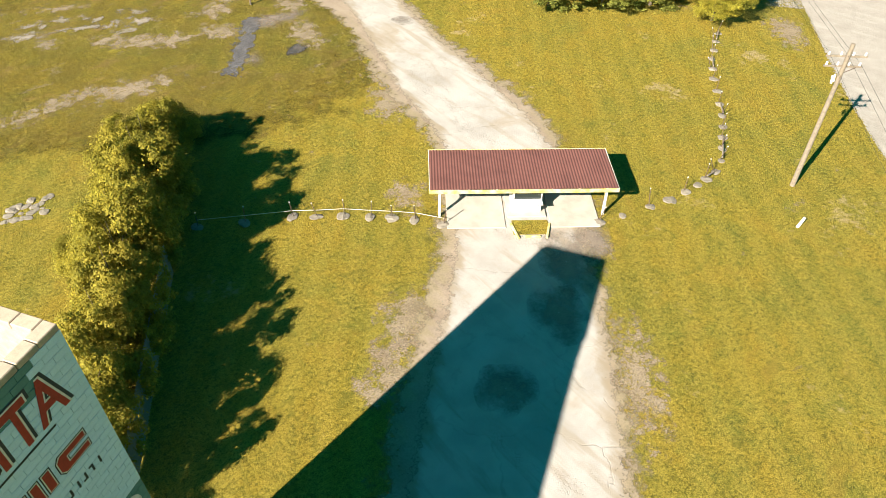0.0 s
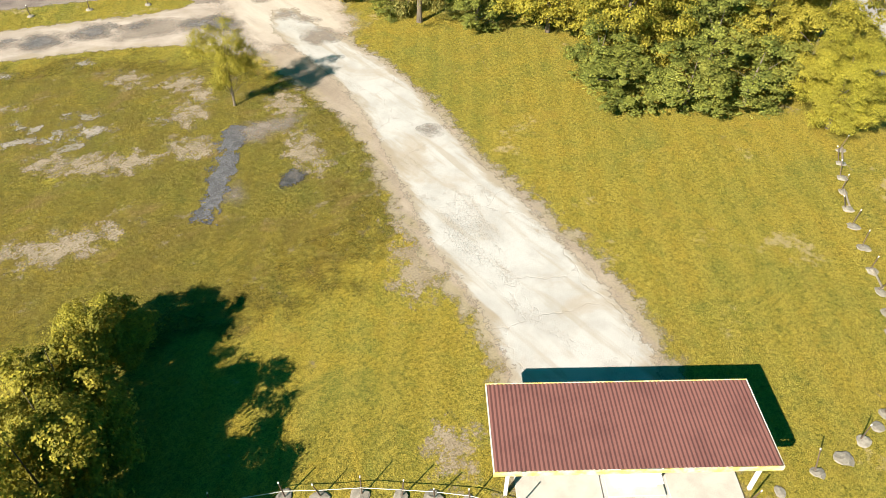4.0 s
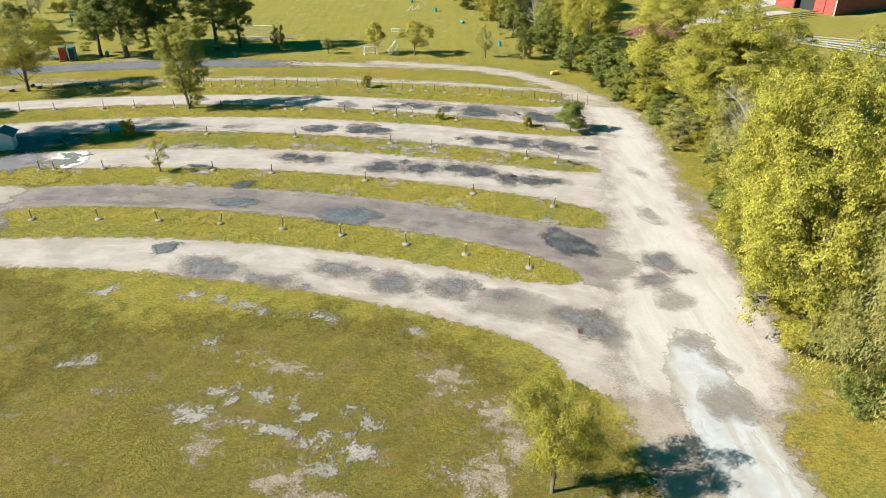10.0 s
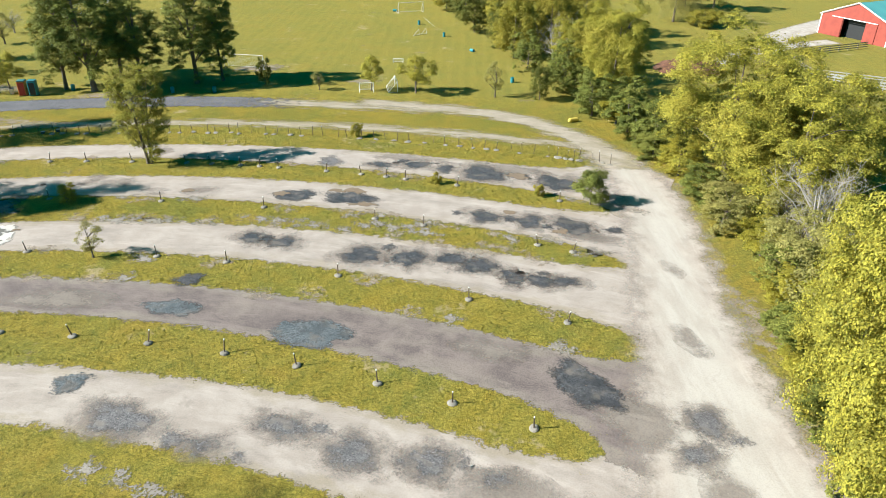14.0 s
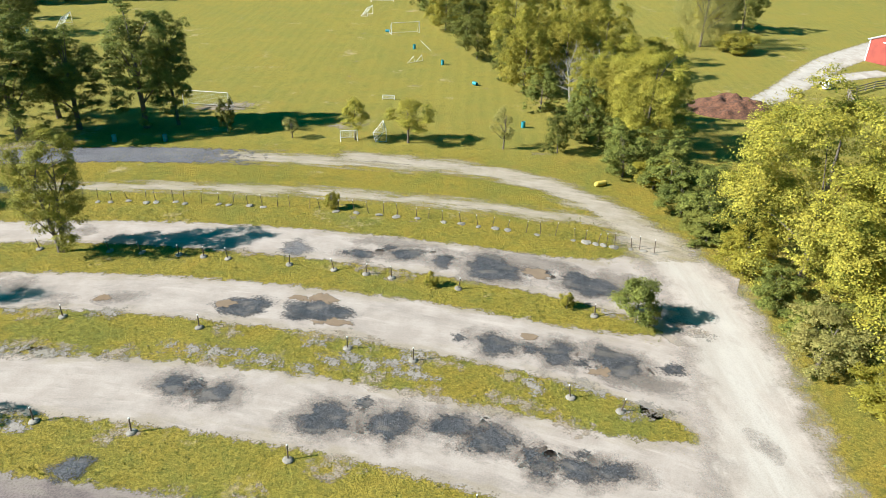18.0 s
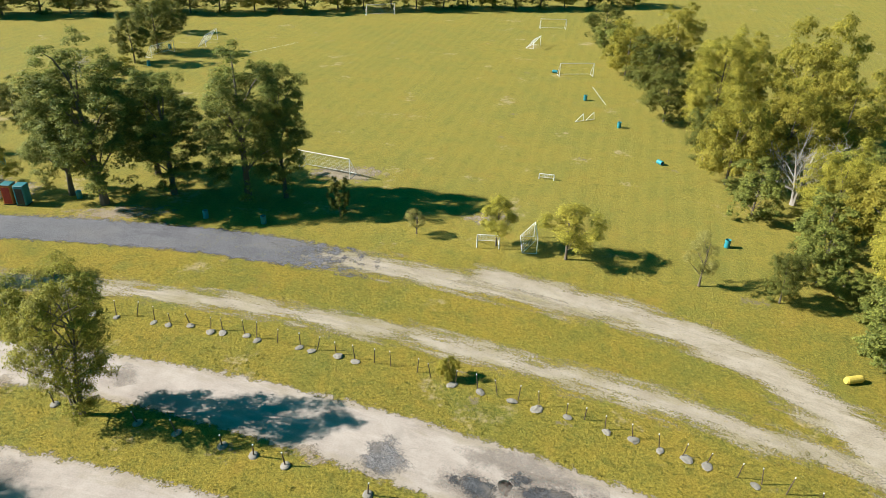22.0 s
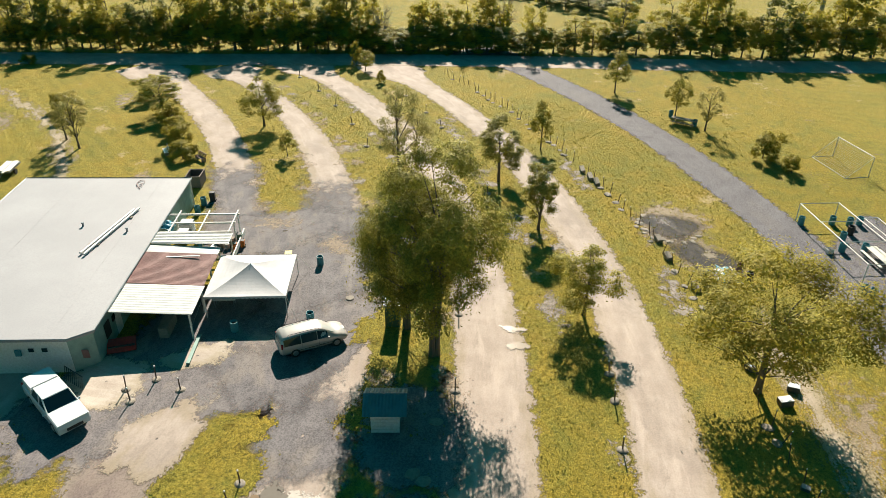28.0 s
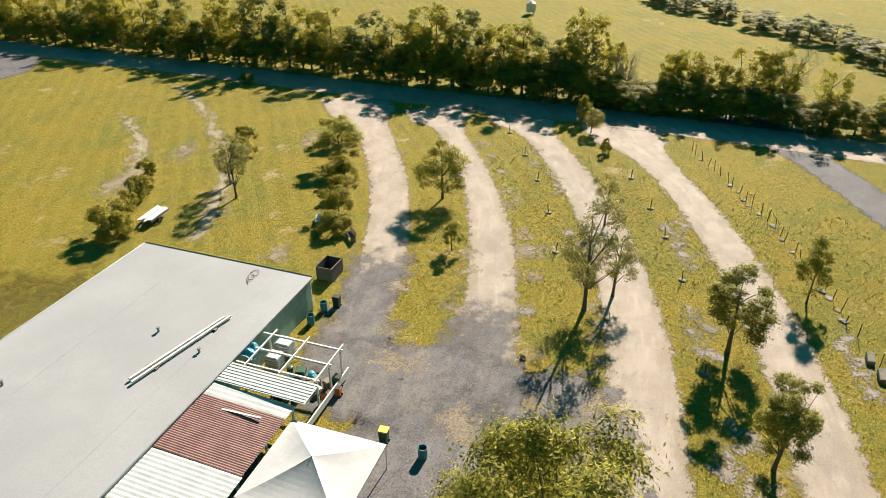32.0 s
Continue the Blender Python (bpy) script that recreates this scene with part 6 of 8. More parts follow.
for k, dg in enumerate(row):
    r = float(np.interp(dg, (-40, -27, -14, 0, 12, 23), (137.8, 139.4, 142, 143.8, 145.0, 146.2))) + g.normal() * 0.12
    x, y = arc(r, dg + g.normal() * 0.08)
    m = pose(x, y, 0, g.normal() * 7, g.normal() * 7, g.uniform(0, 360)) @ Matrix.Diagonal((1, 1, g.uniform(0.8, 1.1), 1))
    if k == 0:
        STAKE.matrix_basis = m
    else:
        copy_thing(STAKE, m)
    if g.random() < 0.75:
        put_stone(x + g.normal() * 0.2, y - 0.25, g.uniform(0.3, 0.5))
# the rope fence beside the canopy, and the curved row on the other side
ROPE = [(-14.8, -15.6), (-12.1, -17.2), (-9.2, -18.7), (-7.9, -19.7), (-6.4, -20.8), (-5.0, -22.0), (-3.9, -23.0), (-2.8, -24.2), (-1.6, -25.8)]
for k, (x, y) in enumerate(ROPE):
    put_stone(x, y, 0.48)
    stake = copy_thing(STAKE, pose(x + 0.1, y, 0, g.normal() * 5, g.normal() * 5, 0))
tagged(part("fence_rope", tube(bmesh.new(), [(x + 0.1, y, 0.62 + 0.05 * math.sin(k * 2.0)) for k, (x, y) in enumerate(ROPE)], 0.02, 5), P["cream"]), "sagging rope strung along the stakes", "rope")
CURVE = [(7.1, -32.3), (8.9, -32.8), (11.2, -33.4), (12.9, -33.8), (14.6, -33.9), (16, -33.95), (17.1, -33.9), (18.4, -33.8), (20, -33.2), (21.4, -32.3), (22.8, -31.4), (24.2, -30.5), (25.6, -29.4), (27, -28.2), (28.7, -26.8), (30.3, -25.3), (31.8, -24.1), (33.4, -22.9), (35, -22), (36.7, -21), (38.4, -20.1)]
for k, (x, y) in enumerate(CURVE):
    put_stone(x, y, g.uniform(0.34, 0.5))
    if k % 2 == 0 or k > 5:
        copy_thing(STAKE, pose(x, y + 0.15, 0, g.normal() * 12, g.normal() * 12, 0))
for k in (6, 8, 9, 12, 16, 19):
    (x0, y0), (x1, y1) = CURVE[k], CURVE[k + 1]
    tagged(part("fence_rail", tube(bmesh.new(), [(x0, y0, 0.35), (x1, y1, 0.2 + 0.1 * (k % 3))], [0.07, 0.06], 6), P["wood"]), "fallen grey wooden rail between the stones", "rail", "fallen rails")


# ---- the sheet-metal fence by the hedge, the pole, the marker ----
def make_metal_fence():
    root = thing("metal_fence", pose(-21.0, -24.2, 0, 0, 0, 60.2), "tall corrugated grey metal fence beside the hedge", "fence")
    for k in range(6):
        m = pose(-6.9 + 2.4 * k, 0, 1.25, 90, 0, 0)
        part("panel", ribbed(bmesh.new(), 2.38, 2.4, 0.2, 0.08, m), P["steel"], root)
        stick(root, "fence_post", (-8.1 + 2.4 * k, 0.1, 0), (-8.1 + 2.4 * k, 0.1, 2.4), 0.05, P["wood"])
    for z in (0.5, 2.0):
        stick(root, "rail", (-8.1, 0.07, z), (6.3, 0.07, z), 0.04, P["wood"])


make_metal_fence()


def make_utility_pole():
    root = thing("utility_pole", pose(21.5, -38.3, 0), "grey wooden utility pole with crossarms and insulators", "pole")
    part("pole", tube(bmesh.new(), [(0, 0, -0.2), (0, 0, 5), (0, 0, 11.2)], [0.19, 0.165, 0.13], 10), P["wood"], root, "bleached wooden pole")
    ang = 43
    for z, w in ((10.2, 2.6), (9.5, 2.4)):
        arm = part("crossarm", box(bmesh.new(), w, 0.1, 0.12, 0, 0.18, z, pose(0, 0, 0, 0, 0, -ang), bevel=0.01), P["wood"], root)
        for k in range(4):
            x = -w / 2 + 0.15 + k * (w - 0.3) / 3
            part("insulator", lathe(bmesh.new(), [(0.05, 0), (0.09, 0.06), (0.05, 0.12), (0.08, 0.18), (0.03, 0.24)], 9, pose(0, 0, 0, 0, 0, -ang) @ pose(x, 0.18, z + 0.12)), P["white"], arm)
    for k in range(2):
        part("fuse", tube(bmesh.new(), [(0.3 * k - 0.25, 0.25, 8.4), (0.3 * k - 0.2, 0.35, 8.9)], [0.07, 0.07], 8), P["white"], root)
    part("brace", tube(bmesh.new(), [(0.05, 0.1, 9.0), (0.7, -0.5, 9.55)], [0.03, 0.03], 5), P["post"], root)
    for k, z in enumerate((10.45, 10.45, 9.8)):
        d = Vector((0.73, 0.68, 0))
        s = Vector((0.68, -0.73, 0)) * (-1.1 + 1.1 * k)
        pts = [s + d * t + Vector((0, 0.1, z - 1.2 * (1 - ((t + 5) / 40) ** 2))) for t in (-45, -30, -15, -5, 5, 15, 30, 45)]
        pts = [s + d * t + Vector((0, 0.1, z - 0.9 * math.sin(math.pi * min(1, abs(t) / 45)))) for t in (-45, -32, -20, -10, 0, 10, 20, 32, 45)]
        part("wire", tube(bmesh.new(), pts, 0.012, 4), P["dark"], root)


make_utility_pole()
tagged(part("grass_marker", tube(bmesh.new(), [(0, 0, 0.0), (0.05, 0, 0.45), (0.1, 0, 0.85)], [0.11, 0.11, 0.09], 8), P["white"], at=pose(17.45, -41.1, 0, 8, 10, 0)), "short white plastic marker post in the grass", "marker")
for k in range(26):
    a, d = g.uniform(0, 6.28), g.uniform(0, 1) ** 0.5
    put_stone(-23.2 + 2.3 * d * math.cos(a), -6.6 + 1.0 * d * math.sin(a), g.uniform(0.16, 0.4), "rubble_stone", "broken pale concrete rubble in a heap", "rubble heap")
for k in range(16):
    put_stone(-125.1 + g.normal() * 0.7, 22.8 + g.normal() * 0.6, g.uniform(0.2, 0.5), "rubble_stone", "broken pale concrete rubble at the lane end", "rubble at the road", sink=-0.02)
tagged(obj("driveway_pad", mesh_of("driveway_pad", [(48.6, -19.6, 0.03), (50.6, -22.4, 0.03), (56, -17.4, 0.03), (54, -14.8, 0.03)], [(0, 1, 2, 3)], M["road"])), "dark asphalt driveway apron", "driveway", kind="structure")

# ---- the concession building ----
BLD = pose(-75.0, 39.2, 0, 0, 0, 15.6)        # local x along the porch wall, -y into the building


def make_building():
    root = thing("concession_building", BLD, "low flat-roofed building with white roof and teal walls", "building")
    outline = [(0, 0), (25.2, 0), (26.2, -1.4), (26.2, -15.8), (0, -15.8)]
    cx, cy = 13, -8
    for k in range(5):
        (x0, y0), (x1, y1) = outline[k], outline[(k + 1) % 5]
        dx, dy = x1 - x0, y1 - y0
        n = math.hypot(dx, dy)
        m = pose((x0 + x1) / 2, (y0 + y1) / 2, 0, 0, 0, math.degrees(math.atan2(dy, dx)))
        part("wall", box(bmesh.new(), n - 0.02, 0.2, 2.75, 0, -0.12, 0, m), P["white"] if k in (2, 3) else P["teal"], root)
    bm = bmesh.new()
    out = [(x + (x - cx) * 0.012, y + (y - cy) * 0.02) for x, y in outline]
    lo = [bm.verts.new((x, y, 2.752 - 0.012 * y)) for x, y in out]
    hi = [bm.verts.new((x, y, 2.93 - 0.012 * y)) for x, y in out]
    bm.faces.new(hi)
    bm.faces.new(lo[::-1])
    for k in range(5):
        bm.faces.new((lo[k], lo[(k + 1) % 5], hi[(k + 1) % 5], hi[k]))
    part("roof", bm, P["membrane"], root, "white membrane roof with seams and stains")
    for k in (0, 3):
        part("roof_seam", box(bmesh.new(), 25.4, 0.05, 0.004, 13, -2.6 - 2.7 * k, 0, pose(0, 0, 2.935 + 0.012 * (2.6 + 2.7 * k))), P["membrane"], root)
    for k, ((x0, y0), (x1, y1)) in enumerate(zip(out, out[1:] + out[:1])):
        part("drip_edge", tube(bmesh.new(), [(x0, y0, 2.95 - 0.012 * y0), (x1, y1, 2.95 - 0.012 * y1)], [0.05, 0.05], 4), P["steel"], root)
    for x, w, h, z, mat in ((21.3, 0.95, 2.05, 0.0, "white"), (19.4, 0.6, 0.6, 1.3, "glass"), (22.0, 0.5, 0.5, 1.4, "glass"), (23.2, 0.9, 1.2, 0.9, "dark")):
        part("door" if h > 2 else "window", box(bmesh.new(), w, 0.06, h, x, 0.03, z, bevel=0.01), P[mat], root)
    for k in range(2):
        part("window", box(bmesh.new(), 0.06, 0.35, 0.28, 26.25, -3.0 - 0.9 * k, 1.9), P["glass"], root)
    part("meter_box", box(bmesh.new(), 0.14, 0.4, 0.5, 26.3, -4.8, 1.6, bevel=0.02), P["blue"], root)
    part("hatch", box(bmesh.new(), 0.05, 0.5, 0.7, 25.75, -0.62, 0.9, pose(0, 0, 0)), P["rust"], root)
    part("downpipe", tube(bmesh.new(), [(0.3, 0.1, 0), (0.3, 0.1, 2.8)], [0.08, 0.08], 8), P["white"], root)
    for x, y in ((11, -2.4), (10, -6.5), (18.0, -12.0)):
        part("roof_vent", lathe(bmesh.new(), [(0.09, 0), (0.09, 0.25), (0.14, 0.27), (0.12, 0.34)], 9, pose(x, y, 2.95 - 0.012 * y)), P["steel"], root)
    # tubes lying on the roof
    for k, (a, b) in enumerate((((6.9, -2.7), (15.2, -4.4)), ((7.1, -3.05), (15.0, -4.75)))):
        ob = part("roof_tube", tube(bmesh.new(), [(a[0], a[1], 3.14), (b[0], b[1], 3.16)], [0.11, 0.11], 7), P["white"], None, at=BLD)
        tagged(ob, "long white plastic tube lying on the roof", "tube", "tubes on the roof")
    for x, y in ((8.5, -3.2), (13.4, -4.3)):
        tagged(part("roof_block", box(bmesh.new(), 0.3, 0.9, 0.09, x, y, 2.96 - 0.012 * y), P["wood"], None, at=BLD), "wooden block under the tubes on the roof", "block", "blocks on the roof")
    wire = [(0.9 + 0.6 * math.cos(t) + 0.08 * t, -4.4 + 0.35 * math.sin(t * 1.1), 3.06 + 0.02 * math.sin(3 * t)) for t in np.linspace(0, 14, 50)]
    tagged(part("loose_cable", tube(bmesh.new(), wire, 0.025, 4), P["rust"], None, at=BLD), "tangled loose cable on the white roof", "cable")


make_building()


P["sheet"] = plain("white_painted_sheet", (0.58, 0.60, 0.58), (0.47, 0.48, 0.46), 0.5, scale=1.2)


def make_porch():
    root = thing("porch_roof", BLD, "lean-to porch with maroon and white metal sheets", "porch")
    def slab(x0, x1, y0, y1, z0, z1, material, label, pitch):
        n = math.hypot(y1 - y0, z1 - z0)
        m = pose((x0 + x1) / 2, (y0 + y1) / 2, (z0 + z1) / 2, math.degrees(math.atan2(z1 - z0, y1 - y0)), 0, 0)
        part("roof_sheet", ribbed(bmesh.new(), x1 - x0, n, pitch, 0.03, m), P[material], root, label)
    slab(19.0, 22.8, 0.05, 6.1, 2.72, 2.36, "sheet", "white ribbed metal sheet", 0.3)
    slab(14.2, 18.98, 0.15, 6.0, 2.76, 2.36, "rust", "rusty maroon corrugated sheet", 0.16)
    slab(13.0, 14.18, 0.1, 6.0, 2.74, 2.38, "sheet", "white ribbed metal sheet", 0.3)
    part("flat_sheet", box(bmesh.new(), 1.9, 6.5, 0.06, 12.0, 3.3, 2.80, pose(0, 0, 0, -1.5, 0, 0)), P["sheet"], root, "pale flat panel")
    for k in range(7):
        part("panel_rib", box(bmesh.new(), 0.05, 6.4, 0.03, 11.2 + 0.27 * k, 3.3, 2.862, pose(0, 0, 0, -1.5, 0, 0)), P["sheet"], root)
    for x in (13.1, 16.2, 19.2, 22.6):
        part("column", box(bmesh.new(), 0.12, 0.12, 2.36, x, 5.8, 0), P["white"], root)
        part("rafter", box(bmesh.new(), 0.08, 5.7, 0.1, 0, 0, 0, pose(x, 3.0, 2.38, -3.6, 0, 0)), P["white"], root)
    part("beam", box(bmesh.new(), 9.8, 0.12, 0.16, 17.9, 5.85, 2.2), P["white"], root)
    part("counter", box(bmesh.new(), 2.2, 0.7, 0.9, 21.4, 3.6, 0, bevel=0.02), P["wood"], root)
    part("gutter", box(bmesh.new(), 3.4, 0.25, 0.12, 24.0, 6.2, 0.1, pose(0, 0, 0)), P["teal"], root)
    for x, y0, y1 in ((15.0, 1.5, 4.2),):
        part("loose_board", box(bmesh.new(), 0.14, y1 - y0, 0.05, x, (y0 + y1) / 2, 2.62, pose(0, 0, 0, 0, 0, 2)), P["sheet"], root)
    # open beams over the service yard
    per = thing("beam_frame", BLD, "open white timber frame over the service yard", "pergola")
    for x in (7.2, 8.9, 10.6):
        part("beam", box(bmesh.new(), 0.12, 6.4, 0.14, x, 3.2, 2.5), P["white"], per)
    for y in (1.0, 3.6, 6.2):
        part("beam", box(bmesh.new(), 4.2, 0.1, 0.12, 8.8, y, 2.64), P["white"], per)
    for x, y in ((7.2, 6.2), (10.6, 6.2), (7.2, 0.6), (10.6, 0.6), (8.9, 6.2)):
        part("column", box(bmesh.new(), 0.12, 0.12, 2.5, x, y, 0), P["white"], per)
    part("side_board", box(bmesh.new(), 7.0, 0.1, 0.5, 10.3, 6.5, 0.35), P["white"], per)
    # things standing along the wall
    def crate(x, y, s, z, material, label):
        t = thing("tank_cage", BLD @ pose(x, y, 0.0), label, "tank")
        part("tank", box(bmesh.new(), s, s, z, 0, 0, 0.12, bevel=0.08), P[material], t)
        for k in range(5):
            part("hoop", box(bmesh.new(), s + 0.08, s + 0.08, 0.03, 0, 0, 0.2 + k * (z - 0.1) / 4.4), P["steel"], t)
        part("pallet", box(bmesh.new(), s + 0.05, s + 0.05, 0.12), P["wood"], t)
    crate(6.0, 1.0, 1.1, 1.15, "white", "white plastic tank in a steel cage")
    crate(7.5, 1.0, 1.0, 1.0, "white", "white plastic tank in a steel cage")
    g = np.random.default_rng(4)
    for k in range(16):
        x, y = g.uniform(7.2, 10.8), g.uniform(1.4, 5.8)
        m = ("green", "dark", "white", "wood", "tarp")[k % 5]
        b = bmesh.new()
        if k % 2:
            box(b, g.uniform(0.3, 0.8), g.uniform(0.3, 0.7), g.uniform(0.25, 0.8), bevel=0.03)
        else:
            lathe(b, [(0.2, 0), (0.24, 0.3), (0.22, 0.55), (0.1, 0.6)], 10)
        tagged(part("stored_item", b, P[m], None, at=BLD @ pose(x, y, 0.0, 0, 0, g.uniform(0, 180))), "stored box or pail in the service yard", "container", "service yard clutter")
    bm = bmesh.new()
    bmesh.ops.create_grid(bm, x_segments=14, y_segments=10, size=0.7)
    for v in bm.verts:
        v.co.z = 0.25 * noise.noise(v.co * 2.5) - 0.5 * max(0, v.co.y)
    tagged(part("tarpaulin", bm, P["tarp"], None, at=BLD @ pose(9.3, 0.35, 2.75, 0, 0, 0)), "crumpled blue tarpaulin on the roof edge", "tarpaulin")


make_porch()


def make_tent():
    root = thing("canopy_tent", BLD @ pose(16.9, 9.3, 0), "white pole tent with a pointed peak and scalloped edge", "tent")
    n, w = 10, 6.3
    bm = bmesh.new()
    rings = []
    for i in range(n + 1):
        f, ring = i / n, []
        for side in range(4):
            for k in range(10):
                u = -1 + 2 * k / 10
                x, y = [(u, -1), (1, u), (-u, 1), (-1, -u)][side]
                sag = 0.10 * (1 - u * u) * math.sin(math.pi * min(1.0, f)) + 0.16 * f * (1 - f)
                ring.append(bm.verts.new((x * f * w / 2, y * f * w / 2, 2.0 + 1.05 * (1 - f) ** 1.2 - sag + 0.02 * noise.noise(Vector((x * f * 3, y * f * 3, 2.0))))))
            if i == 0:
                break
        rings.append(ring[:1] if i == 0 else ring)
    for a, b in zip(rings[1:], rings[2:]):
        for k in range(40):
            bm.faces.new((a[k], a[(k + 1) % 40], b[(k + 1) % 40], b[k]))
    for k in range(40):
        bm.faces.new((rings[0][0], rings[1][(k + 1) % 40], rings[1][k]))
    for v in [v for v in bm.verts if not v.link_faces]:
        bm.verts.remove(v)
    part("canopy", bm, P["canvas"], root)
    for s in range(4):
        bm = bmesh.new()
        ends = [(bm.verts.new((-w / 2 + w * k / 18, w / 2, 2.01)), bm.verts.new((-w / 2 + w * k / 18, w / 2 + 0.01, 1.84))) for k in range(19)]
        for k in range(18):
            low = bm.verts.new((-w / 2 + w * (k + 0.5) / 18, w / 2 + 0.012, 1.78))
            bm.faces.new((ends[k][0], ends[k + 1][0], ends[k + 1][1], low, ends[k][1]))
        part("valance", bm, P["canvas"], root, at=pose(0, 0, 0, 0, 0, 90 * s))
    for x in (-1, 1):
        for y in (-1, 1):
            stick(root, "pole", (x * (w / 2 - 0.05), y * (w / 2 - 0.05), 0), (x * (w / 2 - 0.05), y * (w / 2 - 0.05), 2.0), 0.035, P["white"])
            stick(root, "guy_line", (x * w / 2, y * w / 2, 2.0), (x * (w / 2 + 0.9), y * (w / 2 + 0.9), 0.03), 0.012, P["cream"], n=4)
    stick(root, "centre_pole", (0, 0, 0), (0, 0, 3.1), 0.04, P["white"])
    t = thing("folding_table", BLD @ pose(18.3, 7.2, 0, 0, 0, 92), "white folding table under the tent", "table")
    part("tabletop", box(bmesh.new(), 1.8, 0.75, 0.05, 0, 0, 0.7, bevel=0.015), P["white"], t)
    for x in (-0.75, 0.75):
        for y in (-0.3, 0.3):
            stick(t, "leg", (x, y, 0), (x, y, 0.7), 0.02, P["steel"])


make_tent()


# ---- barrels, bins and the like ----
def make_barrel(material="blue", r=0.29, h=0.88):
    root = thing("barrel", pose(0, 0, 0), "teal-blue plastic barrel used as a litter bin", "barrel", "barrels")
    part("drum", lathe(bmesh.new(), [(r * 0.93, 0), (r, 0.06), (r, h * 0.32), (r * 1.04, h * 0.34), (r, h * 0.37), (r, h * 0.64), (r * 1.04, h * 0.66), (r, h * 0.69), (r, h), (r * 0.9, h), (r * 0.88, h * 0.75)], 16), P[material], root)
    # black disc on the inner cap paints the shade of a deep drum
    part("opening", lathe(bmesh.new(), [(r * 0.86, h * 0.76), (r * 0.86, h * 0.78)], 16), P["dark"], root)
    return root


BARREL = make_barrel()
spots = [(-33.4, 112.4), (-39.7, 111.9), (-2.9, 167.6), (2.6, 155.2), (-69.9, 118.2), (-75.2, 106.9), (-86.3, 103.6), (-80, 164.1), (-55.2, 112.5), (13.6, 120.3), (-83.5, 176.7), (-85.4, 99.0), (-86.2, 102.0),
         (-86.7, 104.6), (-82.9, 102.2), (-81, 103.6), (-73.4, 101.6), (-73.0, 102.2), (-80.6, 101.6), (-115, 88.0), (-111.9, 90.9), (-67.0, 56.1), (-58.9, 58.5), (-73.3, 40.6), (-75.2, 40.2), (-56.4, 53.4)]
for k, (x, y) in enumerate(spots):
    m = pose(x, y, 0, 0, 0, k * 40)
    if k == 0:
        BARREL.matrix_basis = m
    else:
        copy_thing(BARREL, m)
for x, y, rz in ((-72.4, 108.2, 20), (-71.7, 107.5, 24), (-9.6, 183.4, 80), (7.6, 142.2, 40)):
    copy_thing(BARREL, pose(x, y, 0.3, 90, 0, rz))


def bin_of(x, y, material, lid, name="wheeled_bin", label="wheeled rubbish bin", s=0.58, h=1.0, at=None):
    root = thing(name, (at or Matrix()) @ pose(x, y, 0, 0, 0, 20), label, "bin")
    bm = box(bmesh.new(), s, s, h, bevel=0.03)
    for v in bm.verts:
        if v.co.z < h * 0.5:
            v.co.x *= 0.82
            v.co.y *= 0.82
    part("body", bm, P[material], root)
    if lid:
        part("lid", box(bmesh.new(), s * 1.06, s * 1.1, 0.08, 0, 0, h, bevel=0.02), P[lid], root)
    else:
        # the body is solid; a black plate on top stands for its shaded inside
        part("hollow", box(bmesh.new(), s * 0.86, s * 0.86, 0.02, 0, 0, h + 0.004), P["dark"], root)
    for k in (-1, 1):
        part("wheel", tube(bmesh.new(), [(k * s * 0.3 - 0.03, s * 0.42, 0.1), (k * s * 0.3 + 0.03, s * 0.42, 0.1)], [0.1, 0.1], 10), P["dark"], root)


bin_of(-66.7, 53.3, "green", "yplastic", label="green wheeled bin with a yellow lid")
bin_of(-68.9, 47.4, "green", None, label="dark green wheeled bin standing open")
bin_of(-76.3, 40.6, "dark", None, label="dark wheeled bin by the wall")
bin_of(-67.4, 47.7, "orange", None, "orange_tub", "orange plastic tub by the frame", 0.5, 0.85)
bin_of(-68.3, 48.0, "orange", None, "orange_tub", "orange plastic tub by the frame", 0.45, 0.7)
bin_of(-63.4, 110.2, "white", None, "white_tub", "white plastic tub under a tree", 0.6, 0.8)
bin_of(-80.0, 100.4, "white", None, "white_cooler", "white cooler box on the gravel", 0.6, 0.5)


P["darksteel"] = plain("dark_painted_steel", (0.06, 0.065, 0.066), (0.09, 0.075, 0.06), 0.6, scale=2.0)


def make_dumpster():
    root = thing("dumpster", pose(-79.5, 36.9, 0, 0, 0, 15), "dark steel dumpster with its lid off", "dumpster")
    bm = bmesh.new()
    for x, y, sx, sy in ((0, -0.72, 2.1, 0.06), (0, 0.72, 2.1, 0.06), (-1.02, 0, 0.06, 1.4), (1.02, 0, 0.06, 1.4)):
        box(bm, sx, sy, 1.25, x, y, 0.12)
    part("side", bm, P["darksteel"], root)
    part("floor", box(bmesh.new(), 2.0, 1.4, 0.05, 0, 0, 0.14), P["dark"], root)
    part("rim", box(bmesh.new(), 2.2, 0.1, 0.08, 0, -0.74, 1.33), P["post"], root)
    part("rim", box(bmesh.new(), 2.2, 0.1, 0.08, 0, 0.74, 1.33), P["post"], root)
    for x in (-0.7, 0.7):
        part("skid", box(bmesh.new(), 0.12, 1.4, 0.12, x, 0, 0), P["post"], root)


make_dumpster()


